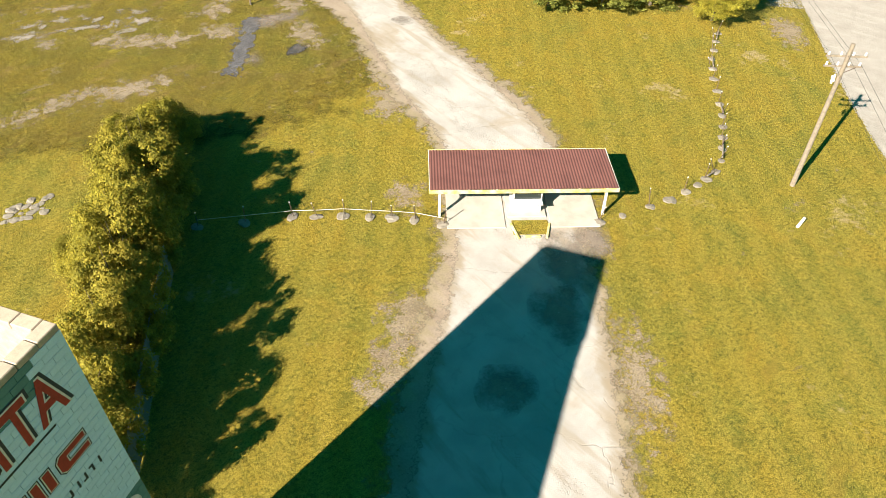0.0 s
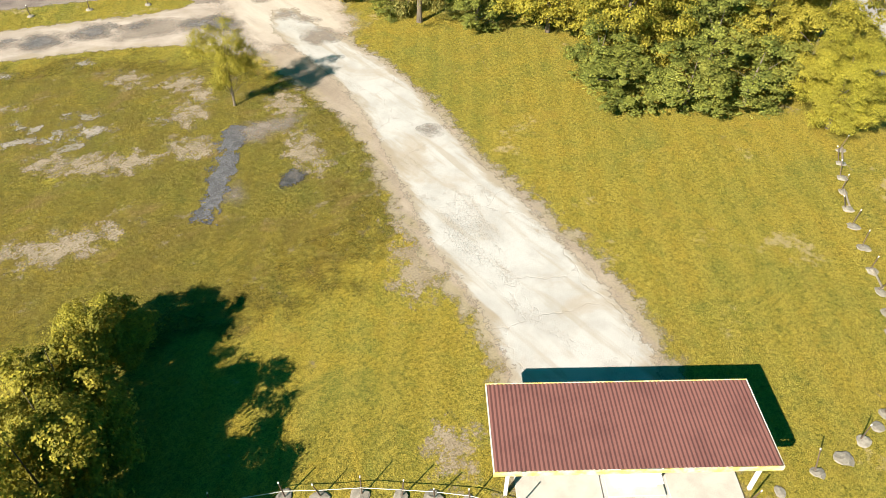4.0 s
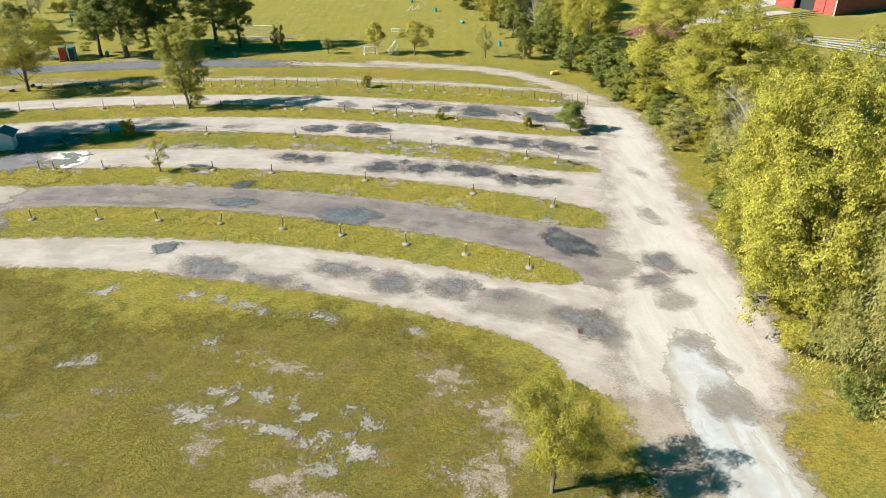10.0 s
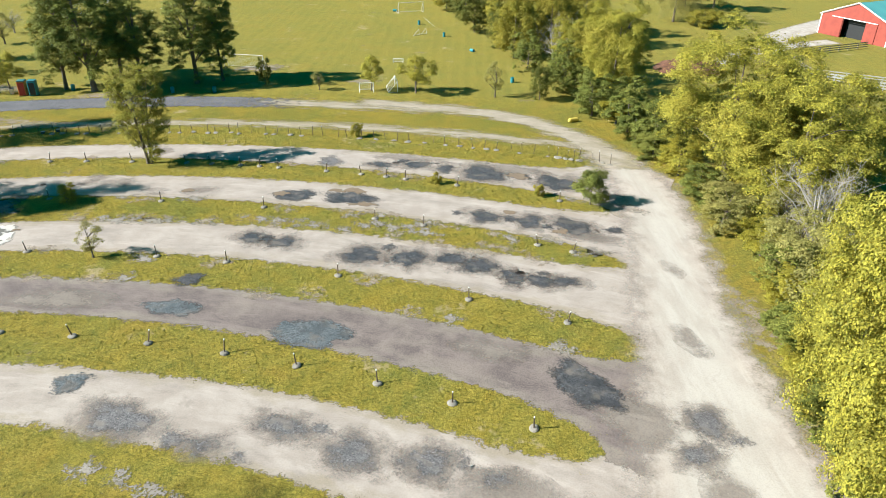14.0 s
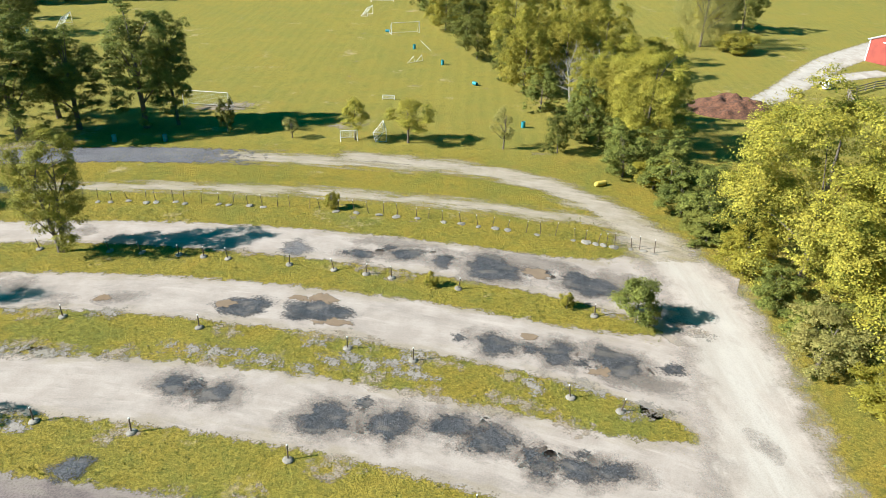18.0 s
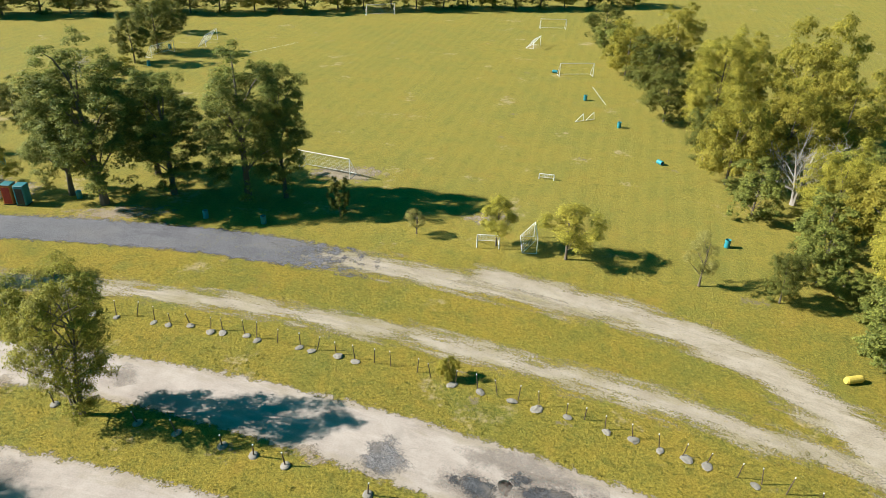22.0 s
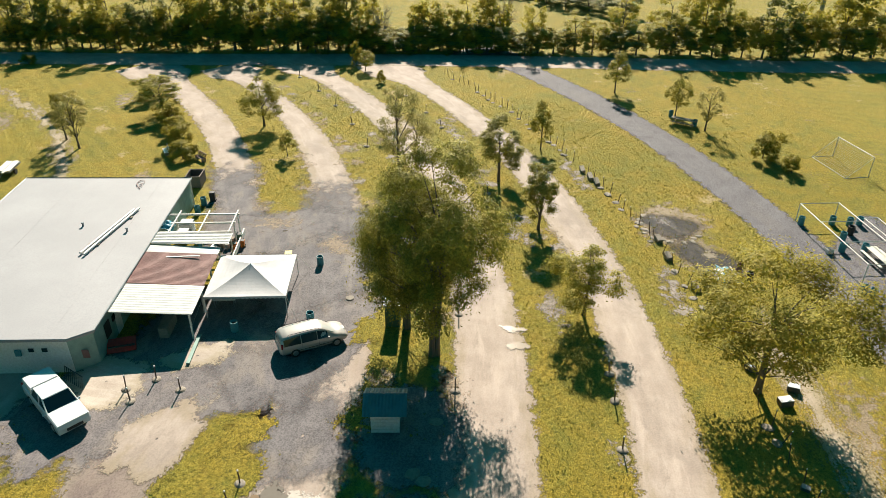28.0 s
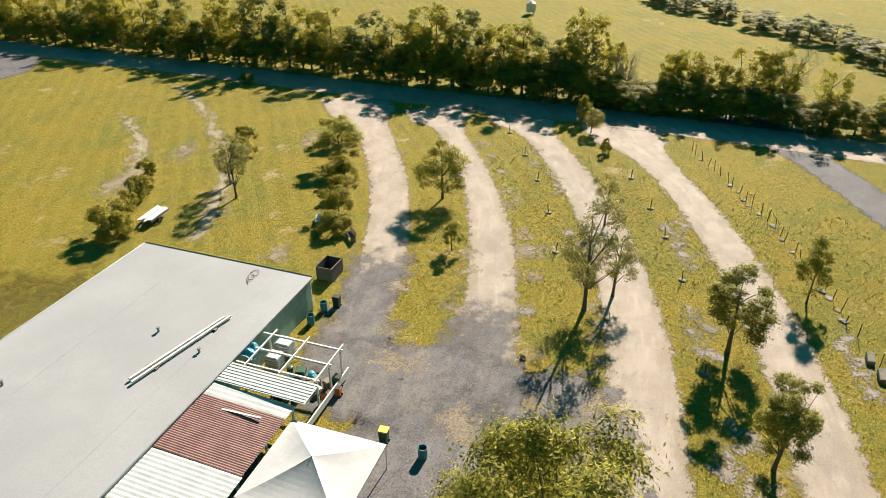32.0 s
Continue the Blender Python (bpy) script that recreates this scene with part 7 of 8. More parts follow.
# ---- vehicles ----
def make_car(at, label, category, paint, pts, roof_pts, width, wheels, r=0.34, name="minivan", bed=False):
    """A car from its side outline: lower body, cabin with dark glass, roof panel, wheels and lamps. x points forward."""
    root = thing(name, at, label, category)
    bm = bmesh.new()
    rows = []
    for y, sq in ((-width / 2, 0.0), (-width / 2 + 0.08, 0.05), (width / 2 - 0.08, 0.05), (width / 2, 0.0)):
        rows.append([bm.verts.new((x * (1 if sq else 0.985), y, z + (sq if z > 0.7 else 0))) for x, z in pts])
    n = len(pts)
    for a, b in zip(rows, rows[1:]):
        for k in range(n):
            bm.faces.new((a[k], b[k], b[(k + 1) % n], a[(k + 1) % n]))
    bm.faces.new(rows[0])
    bm.faces.new(rows[-1][::-1])
    part("body", bm, P[paint], root)
    bm = bmesh.new()
    rows = []
    for y, inset in ((-1, 0.0), (1, 0.0)):
        rows.append([bm.verts.new((x, y * (width / 2 - (0.06 if z < 1.2 else 0.22)), z)) for x, z in roof_pts])
    n = len(roof_pts)
    for k in range(n):
        bm.faces.new((rows[0][k], rows[1][k], rows[1][(k + 1) % n], rows[0][(k + 1) % n]))
    bm.faces.new(rows[0])
    bm.faces.new(rows[1][::-1])
    part("cabin_glass", bm, P["glass"], root, "dark window glass")
    top = [p for p in roof_pts if p[1] > 1.35]
    x0, x1 = min(p[0] for p in top), max(p[0] for p in top)
    zt = max(p[1] for p in top)
    part("roof", box(bmesh.new(), x1 - x0 + 0.1, width - 0.36, 0.07, (x0 + x1) / 2, 0, zt - 0.02, bevel=0.03), P[paint], root)
    for y in (-1, 1):
        lows = sorted(p for p in roof_pts if p[1] < 1.35)
        for a, b in (((lows[-1][0], lows[-1][1]), (x1, zt)), ((lows[0][0], lows[0][1]), (x0, zt)), ((x0 * 0.35 + x1 * 0.65 - 0.1, 1.05), (x0 * 0.35 + x1 * 0.65 - 0.1, zt))):
            part("pillar", tube(bmesh.new(), [(a[0], y * (width / 2 - 0.06), a[1]), (b[0], y * (width / 2 - 0.2), b[1])], [0.05, 0.05], 5), P[paint], root)
        part("mirror", box(bmesh.new(), 0.12, 0.2, 0.16, lows[-1][0] - 0.25, y * (width / 2 + 0.08), 1.0, bevel=0.03), P[paint], root)
        xf, xb = max(p[0] for p in pts), min(p[0] for p in pts)
        part("headlight", box(bmesh.new(), 0.3, 0.34, 0.18, xf - 0.2, y * (width / 2 - 0.22), 0.66, bevel=0.05), P["lamp"], root)
        part("tail_light", box(bmesh.new(), 0.14, 0.2, 0.5, xb + 0.06, y * (width / 2 - 0.1), 0.8, bevel=0.03), P["redlamp"], root)
        for x in wheels:
            w = part("wheel", tube(bmesh.new(), [(x, y * (width / 2 - 0.2), r), (x, y * (width / 2 + 0.01), r)], [r, r], 18), P["tyre"], root)
            part("rim", tube(bmesh.new(), [(x, y * (width / 2 + 0.005), r), (x, y * (width / 2 + 0.03), r)], [r * 0.62, r * 0.5], 14), P["rim"], w)
    part("grille", box(bmesh.new(), 0.06, width * 0.5, 0.22, max(p[0] for p in pts) - 0.015, 0, 0.5, bevel=0.02), P["dark"], root)
    part("number_plate", box(bmesh.new(), 0.03, 0.45, 0.12, min(p[0] for p in pts) - 0.01, 0, 0.6), P["white"], root)
    return root


def make_minivan(at):
    """A rounded minivan: shell drawn through cross-sections, with glass, lamps, rails and wheels of its own. x points forward."""
    root = thing("minivan", at, "silver minivan with dark windows parked on the gravel yard", "car")
    # x, half width, sill, belt, half roof, roof
    S = [(-2.52, 0.84, 0.45, 0.95, 0.68, 1.12), (-2.45, 0.94, 0.33, 1.03, 0.73, 1.42), (-2.2, 0.98, 0.29, 1.05, 0.76, 1.70), (-1.0, 0.99, 0.27, 1.03, 0.78, 1.77), (0.2, 0.99, 0.27, 1.0, 0.77, 1.75),
         (0.72, 0.99, 0.27, 0.98, 0.74, 1.66), (1.5, 0.98, 0.27, 0.96, 0.70, 1.08), (2.05, 0.95, 0.29, 0.86, 0.64, 0.95), (2.4, 0.86, 0.33, 0.72, 0.56, 0.79), (2.52, 0.72, 0.42, 0.6, 0.5, 0.65)]
    rings = []
    fine = [tuple(np.array(a) * (1 - u) + np.array(b) * u) for a, b in zip(S, S[1:]) for u in (0.0, 1 / 3, 2 / 3)] + [S[-1]]
    soft = np.array(fine)
    soft[1:-1, 1:] = 0.25 * soft[:-2, 1:] + 0.5 * soft[1:-1, 1:] + 0.25 * soft[2:, 1:]
    S = [tuple(r) for r in soft]
    for x, w, zb, belt, wr, top in S:
        half = [(w * 0.88, zb), (w, zb + 0.2), (w, belt - 0.14), (w * 0.965, belt), (wr, top - 0.07), (wr * 0.78, top), (0, top + 0.025)]
        rings.append([Vector((x, y, z)) for y, z in half] + [Vector((x, -y, z)) for y, z in half[-2::-1]])
    bm = bmesh.new()
    vs = [[bm.verts.new(p) for p in r] for r in rings]
    n = len(vs[0])
    for a, b in zip(vs, vs[1:]):
        for k in range(n):
            bm.faces.new((a[k], b[k], b[(k + 1) % n], a[(k + 1) % n]))
    bm.faces.new(vs[0])
    bm.faces.new(vs[-1][::-1])
    part("body", bm, P["silver"], root, smooth=True)

    def pane(name, corners, inset=0.07):
        mid = sum(corners, Vector()) / len(corners)
        nor = (corners[1] - corners[0]).cross(corners[2] - corners[1]).normalized()
        out = nor if nor.dot(mid - Vector((mid.x * 0.7, 0, 0.9))) > 0 else -nor
        b = bmesh.new()
        b.faces.new([b.verts.new(p.lerp(mid, inset) + out * 0.03) for p in corners])
        part(name, b, P["glass"], root, "dark tinted glass")
    for s in (False, True):
        lo, hi = (3, 4) if not s else (n - 4, n - 5)
        for k0, k1 in ((5, 9), (9, 12), (12, 16)):
            pane("side_window", [rings[k0][lo], rings[k1][lo], rings[k1][hi], rings[k0][hi]], 0.05)
    pane("windscreen", [rings[18][4], rings[18][n - 5], rings[15][n - 5], rings[15][4]], 0.05)
    pane("rear_window", [rings[2][4], rings[2][n - 5], rings[5][n - 5], rings[5][4]], 0.06)
    for y in (-1, 1):
        part("roof_rail", tube(bmesh.new(), [(-1.9, y * 0.66, 1.76), (-1.8, y * 0.66, 1.82), (0.3, y * 0.66, 1.81), (0.45, y * 0.66, 1.75)], [0.02] * 4, 5), P["dark"], root)
        part("mirror", box(bmesh.new(), 0.13, 0.2, 0.15, 1.0, y * 1.08, 0.98, bevel=0.04), P["silver"], root)
        part("headlight", box(bmesh.new(), 0.36, 0.3, 0.16, 2.2, y * 0.68, 0.68, pose(0, 0, 0, 0, 0, y * -14), bevel=0.05), P["lamp"], root)
        part("tail_light", box(bmesh.new(), 0.16, 0.14, 0.42, -2.4, y * 0.88, 0.88, bevel=0.04), P["redlamp"], root)
        part("door_handle", box(bmesh.new(), 0.2, 0.03, 0.04, 0.0, y * 1.0, 0.86, bevel=0.01), P["silver"], root)
        part("door_seam", box(bmesh.new(), 0.015, 0.012, 0.62, 0.28, y * 0.99, 0.36), P["dark"], root)
        part("door_seam", box(bmesh.new(), 0.015, 0.012, 0.62, -0.95, y * 0.99, 0.36), P["dark"], root)
        part("side_rub_strip", box(bmesh.new(), 2.6, 0.02, 0.05, 0.0, y * 0.995, 0.5, bevel=0.008), P["dark"], root)
        for x in (1.58, -1.5):
            w = part("wheel", tube(bmesh.new(), [(x, y * 0.8, 0.33), (x, y * 1.0, 0.33)], [0.34, 0.34], 18), P["tyre"], root)
            part("rim", tube(bmesh.new(), [(x, y * 0.995, 0.33), (x, y * 1.02, 0.33)], [0.22, 0.19], 14), P["rim"], w)
    part("bumper", box(bmesh.new(), 0.12, 1.7, 0.22, -2.5, 0, 0.38, bevel=0.05), P["silver"], root)
    part("grille", box(bmesh.new(), 0.05, 0.8, 0.14, 2.52, 0, 0.48, bevel=0.02), P["dark"], root)
    part("number_plate", box(bmesh.new(), 0.02, 0.4, 0.13, -2.54, 0, 0.75), P["white"], root)
    part("wiper", tube(bmesh.new(), [(1.42, 0.3, 1.12), (1.1, -0.1, 1.38)], [0.012, 0.012], 4), P["dark"], root)
    return root


make_minivan(pose(-56.25, 59.75, 0.04, 0, 0, 128.5))
truck = make_car(pose(-45.75, 46.4, 0.03, 0, 0, 60), "white pickup truck parked beside the building", "truck", "carwhite",
                 [(2.85, 0.42), (2.9, 0.75), (2.8, 1.02), (1.3, 1.14), (-2.75, 1.14), (-2.85, 0.9), (-2.8, 0.5)],
                 [(1.35, 1.12), (0.6, 1.78), (-0.9, 1.82), (-1.35, 1.14)], 2.0, (1.85, -1.75), 0.4, "pickup_truck")
part("bed_cover", box(bmesh.new(), 1.5, 1.8, 0.5, -2.05, 0, 1.14, bevel=0.06), P["carwhite"], truck)


# ---- the small hut ----
def make_hut():
    root = thing("small_hut", pose(-49.75, 67.45, 0, 0, 0, 13.4), "small white boarded hut with a teal metal roof", "hut")
    part("wall", box(bmesh.new(), 1.8, 1.75, 1.75, 0, 0, 0), P["white"], root)
    for k in range(6):
        part("board", box(bmesh.new(), 0.03, 1.8, 0.26, 0.92, 0, 0.04 + 0.285 * k, bevel=0.006), P["white"], root)
    for s in (-1, 1):
        m = pose(s * 0.66, 0, 2.08, 0, s * 27, 0) @ pose(0, 0, 0, 0, 0, 90)
        part("roof_sheet", ribbed(bmesh.new(), 2.75, 1.5, 0.2, 0.03, m), P["tealroof"], root)
    bm = bmesh.new()
    for y in (-0.87, 0.87):
        v = [bm.verts.new(p) for p in ((-0.9, y, 1.75), (0.9, y, 1.75), (0, y, 2.3))]
        bm.faces.new(v)
    part("gable", bm, P["white"], root)
    part("ridge_cap", tube(bmesh.new(), [(0, -1.38, 2.41), (0, 1.38, 2.41)], [0.06, 0.06], 6), P["tealroof"], root)


make_hut()
for x, y in ((-46.0, 70.2), (-45.6, 71.0), (-50.5, 70.5)):
    put_stone(x, y, 0.5)
tagged(part("well_cover", lathe(bmesh.new(), [(0.34, 0), (0.34, 0.05), (0.3, 0.07)], 18), P["concrete"], at=pose(-62.6, 60.4, 0.045)), "round pale concrete cover in the gravel", "cover")
tagged(part("manhole_cover", lathe(bmesh.new(), [(0.3, 0), (0.3, 0.02), (0.26, 0.025)], 18), P["post"], at=pose(-42.1, 76.0, 0.03)), "dark round cover in the dirt lane", "cover")
tent_p = thing("tall_outhouse", pose(-60.2, 64.8, 0, 0, 0, 10), "narrow dark green outhouse under the big tree", "outhouse")
part("wall", box(bmesh.new(), 1.1, 1.1, 2.1, bevel=0.02), P["green"], tent_p)
part("roof", box(bmesh.new(), 1.25, 1.25, 0.08, 0, 0, 2.1, pose(0, 0, 0, 0, 3, 0)), P["tealroof"], tent_p)
# a tilted red sheet on a leg stands in for a small wheelbarrow-like cart
ob = thing("red_wheelbarrow_pile", pose(-52.6, 46.4, 0, 0, 0, 30), "dark red wheelbarrow-like cart against the wall", "awning")
part("sheet", box(bmesh.new(), 1.2, 2.0, 0.12, 0, 0, 0.4, pose(0, 0, 0, 0, 25, 0), bevel=0.03), P["red"], ob)
part("leg", box(bmesh.new(), 0.08, 1.8, 0.5, 0.4, 0, 0), P["dark"], ob)
rail = thing("bike_rack", pose(-48.2, 45.6, 0, 0, 0, 70), "dark metal railing beside the building wall", "railing")
for k in range(10):
    stick(rail, "bar", (-1.0 + 0.22 * k, 0, 0), (-1.0 + 0.22 * k, 0.25, 1.0), 0.025, P["dark"])
stick(rail, "rail", (-1.05, 0.25, 1.0), (1.05, 0.25, 1.0), 0.03, P["dark"])


# ---- the sports field ----
def goal(x, y, rz, w, h, d=1.6, name="soccer_goal", label="white soccer goal with a thin net", net=True, tilt=0.0):
    root = thing(name, pose(x, y, 0, tilt, 0, rz), label, "goal")
    r = 0.055
    for s in (-1, 1):
        stick(root, "post", (s * w / 2, 0, 0), (s * w / 2, 0, h), r, P["white"])
        stick(root, "stay", (s * w / 2, 0, h), (s * w / 2, d, 0.03), r * 0.6, P["white"])
        stick(root, "ground_bar", (s * w / 2, 0, 0.03), (s * w / 2, d, 0.03), r * 0.6, P["white"])
    stick(root, "crossbar", (-w / 2, 0, h), (w / 2, 0, h), r, P["white"])
    stick(root, "back_bar", (-w / 2, d, 0.03), (w / 2, d, 0.03), r * 0.6, P["white"])
    if net:
        bm = bmesh.new()
        for k in range(int(w / 0.3) + 1):
            tube(bm, [(-w / 2 + 0.3 * k, 0, h), (-w / 2 + 0.3 * k, d, 0.03)], 0.008, 3, False)
        n = int(math.hypot(d, h) / 0.3)
        for k in range(1, n):
            tube(bm, [(-w / 2, d * k / n, h * (1 - k / n)), (w / 2, d * k / n, h * (1 - k / n))], 0.008, 3, False)
        part("net", bm, P["net"], root)


goal(-32.2, 126.6, -9, 7.0, 2.5, 1.7)
goal(-55.4, 224.6, 35, 7.2, 2.5)
goal(-5.2, 182.1, 20, 6.3, 2.4, net=False)
goal(-14.6, 203.1, 75, 4.0, 2.0)
goal(-12.9, 222.7, 15, 6.0, 2.3, net=False)
goal(-5.9, 132.6, 0, 1.8, 0.7, 0.6, "small_goal", "small white training goal on the field")
goal(-102.4, 107.6, 202, 6.3, 2.4, 2.8)
goal(-82.0, 172.0, 80, 6.0, 2.2, 1.6)
goal(-78.3, 183.5, 100, 7.0, 2.3, 1.6)
goal(-9.9, 113.4, 10, 2.2, 1.5, 1.6, "small_goal", "small white training goal with a slack net")
goal(-5.4, 115.4, 100, 3.6, 1.7, 1.4, "small_goal", "small white training goal with a slack net")
for x, y in ((-3.2, 156.4), (-1.7, 157.6)):
    root = thing("folding_goal", pose(x, y, 0, 0, 0, 40), "small triangular white practice goal", "goal", "practice goals")
    stick(root, "bar", (-0.8, 0, 0.03), (0.8, 0, 0.03), 0.04, P["white"])
    stick(root, "bar", (-0.8, 0, 0.03), (0.6, 0, 1.1), 0.04, P["white"])
    stick(root, "bar", (0.6, 0, 1.1), (0.8, 0, 0.03), 0.04, P["white"])
for a, b in (((-62.5, 190), (-68, 178)), ((-2, 176), (0.5, 166))):
    d = Vector((b[0] - a[0], b[1] - a[1], 0))
    n = Vector((-d.y, d.x, 0)).normalized() * 0.04
    v = [Vector((*a, 0.012)) + n, Vector((*a, 0.012)) - n, Vector((*b, 0.012)) - n, Vector((*b, 0.012)) + n]
    tagged(obj("field_line", mesh_of("field_line", v, [(0, 1, 2, 3)], P["white"])), "faded white chalk line on the field", "field line", "field lines", "structure")
for x, y, m in ((-61.2, 109.5, "red"), (-59.7, 109.6, "blue"), (-71.8, 139.3, "blue")):
    root = thing("portable_toilet", pose(x, y, 0, 0, 0, 10), ("red" if m == "red" else "blue") + " plastic portable toilet cabin under the trees", "toilet")
    part("cabin", box(bmesh.new(), 1.1, 1.1, 2.1, 0, 0, 0.1, bevel=0.04), P["orange" if m == "red" else m], root)
    part("base", box(bmesh.new(), 1.15, 1.15, 0.1), P["dark"], root)
    part("roof", box(bmesh.new(), 1.14, 1.14, 0.14, 0, 0, 2.2, bevel=0.05), P["tealroof"], root)
    part("door", box(bmesh.new(), 0.8, 0.03, 1.8, 0, -0.57, 0.2), P["dark" if m == "blue" else "red"], root)


def picnic(x, y, rz, material, label):
    root = thing("picnic_table", pose(x, y, 0, 0, 0, rz), label, "table")
    for k in range(5):
        part("top_plank", box(bmesh.new(), 3.4, 0.19, 0.04, 0, -0.4 + 0.2 * k, 0.74, bevel=0.005), P[material], root)
    for s in (-1, 1):
        part("bench_plank", box(bmesh.new(), 3.2, 0.28, 0.04, 0, s * 0.85, 0.44, bevel=0.005), P[material], root)
        for t in (-1.2, 1.2):
            stick(root, "leg", (t, s * 0.9, 0), (t, s * 0.25, 0.74), 0.045, P["wood"], n=4)
    for t in (-1.2, 1.2):
        stick(root, "cross_beam", (t, -0.9, 0.42), (t, 0.9, 0.42), 0.045, P["wood"], n=4)


picnic(-79.2, 104.4, 16, "cream", "pale wooden picnic table on the gravel")
picnic(-112.2, 89.5, 70, "wood", "dark wooden picnic table beside the gravel road")


def pipe_frame(x, y, rz, w, d, h, label):
    root = thing("pipe_frame", pose(x, y, 0, 0, 0, rz), label, "frame")
    for k in range(4):
        xx = -w / 2 + w * k / 3
        stick(root, "cross_bar", (xx, -d / 2, h), (xx, d / 2, h), 0.045, P["white"])
    for s in (-1, 1):
        stick(root, "long_bar", (-w / 2, s * d / 2, h), (w / 2, s * d / 2, h), 0.055, P["white"])
        for t in (-w / 2, w / 2):
            stick(root, "leg", (t, s * d / 2, 0), (t, s * d / 2, h), 0.05, P["white"])


pipe_frame(-81.2, 102.2, 16.5, 11.5, 3.9, 1.9, "open frame of white pipes over the gravel")
pipe_frame(-82.3, 107.2, 16.5, 10.5, 1.4, 0.6, "low frame of white pipes on the grass")
chair = thing("orange_chair", pose(-79.0, 108.0, 0, 0, 0, 20), "orange plastic chair beside the pipe frame", "chair")
part("seat", box(bmesh.new(), 0.5, 0.5, 0.05, 0, 0, 0.42, bevel=0.02), P["orange"], chair)
part("backrest", box(bmesh.new(), 0.5, 0.06, 0.5, 0, 0.24, 0.45, bevel=0.02), P["orange"], chair)
for x in (-0.2, 0.2):
    for y in (-0.2, 0.2):
        stick(chair, "leg", (x, y, 0), (x, y, 0.42), 0.02, P["orange"])
for x, y in ((-74.9, 104.4), (-84.3, 103.2)):
    tagged(part("black_bin", lathe(bmesh.new(), [(0.3, 0), (0.33, 0.9), (0.28, 0.9), (0.26, 0.7)], 14), P["dark"], at=pose(x, y, 0.02)), "dark metal litter drum on the gravel", "bin", "litter drums")

# ---- the fire pit and rubbish ----
for k in range(18):
    a = 1.5 + k * 0.19
    put_stone(-82.0 + 3.3 * math.cos(a + 2.6) + g.normal() * 0.15, 86.4 + 2.9 * math.sin(a + 2.6) + g.normal() * 0.15, g.uniform(0.25, 0.42), "pit_stone", "concrete lump round the fire pit", "fire pit stones")
for k in range(26):
    x, y = -73.6 + g.normal() * 0.8, 90.3 + g.normal() * 0.6
    m = ("tarp", "white", "wood", "cream", "blue")[k % 5]
    b = bmesh.new()
    if k % 3 == 2:
        box(b, g.uniform(0.8, 1.6), 0.14, 0.06)
    else:
        bmesh.ops.create_icosphere(b, subdivisions=2, radius=1.0)
        for v in b.verts:
            v.co *= 0.75 + 0.5 * noise.noise(v.co * 1.6 + Vector((k * 3.0, 0, 0)))
            v.co = Vector((v.co.x * 0.4, v.co.y * 0.35, max(-0.05, v.co.z * 0.25)))
    tagged(part("rubbish_piece", b, P[m], at=pose(x, y, 0.06 + 0.08 * (k % 3), 0, g.normal() * 6, g.uniform(0, 180))), "bag, board or scrap in a rubbish heap", "rubbish", "rubbish heap")
for x, y, m in ((-74.5, 91.9, "rust"), (-73.3, 92.6, "dark"), (-72.6, 88.8, "green")):
    tagged(part("scrap_barrel", lathe(bmesh.new(), [(0.28, 0), (0.29, 0.85), (0.24, 0.86), (0.22, 0.6)], 14), P[m], at=pose(x, y, 0.02, 0, 0, 0)), "rusty steel barrel beside the rubbish heap", "barrel", "scrap barrels")
for r, dg, s in ((141.6, -16.2, 0.5), (141.8, -17.5, 0.5), (140.0, -22.8, 0.7), (139.8, -23.4, 0.7), (139.6, -24.2, 0.6), (142.4, -14.2, 0.5)):
    x, y = arc(r, dg)
    t = thing("fallen_cabinet", pose(x, y, 0, 8, 12, 40 + dg), "discarded grey metal cabinet among the stakes", "cabinet", "discarded cabinets")
    part("body", box(bmesh.new(), 1.1 * s + 0.4, 0.5, 0.45, 0, 0, 0.02, bevel=0.02), P["concrete"], t)
    part("door", box(bmesh.new(), 1.0 * s + 0.36, 0.4, 0.02, 0, 0, 0.475), P["concrete"], t)
for x, y, s in ((-57.6, 92.8, 0.9), (-60.8, 91.0, 0.7), (-59.2, 93.6, 0.8), (-48.6, 93.4, 0.6), (-50.2, 92.6, 0.5)):
    t = thing("scrap_box", pose(x, y, 0, 3, 5, x * 20), "grey scrap box lying in the grass", "box", "scrap boxes")
    part("body", box(bmesh.new(), s, s * 0.7, s * 0.5, bevel=0.03), P["darksteel"], t)
    part("lid", box(bmesh.new(), s * 0.96, s * 0.66, 0.03, 0, 0, s * 0.5 + 0.003), P["steel"], t)


# ---- behind the building: trailer and broken benches ----
def make_trailer():
    root = thing("flat_trailer", pose(-77.4, 15.0, 0, 0, 0, 20), "white flat trailer loaded with boards", "trailer")
    for k in range(6):
        part("board", box(bmesh.new(), 3.4 - 0.3 * (k % 3), 0.24, 0.09, 0.1 * (k % 2), -0.65 + 0.26 * k, 0.62 + 0.04 * (k % 3)), P["white"], root)
    part("deck", box(bmesh.new(), 3.0, 1.5, 0.1, 0, 0, 0.5), P["steel"], root)
    for s in (-1, 1):
        part("wheel", tube(bmesh.new(), [(0.5, s * 0.8, 0.3), (0.5, s * 0.98, 0.3)], [0.3, 0.3], 16), P["tyre"], root)
    stick(root, "drawbar", (1.5, 0, 0.5), (2.6, 0, 0.35), 0.05, P["steel"])


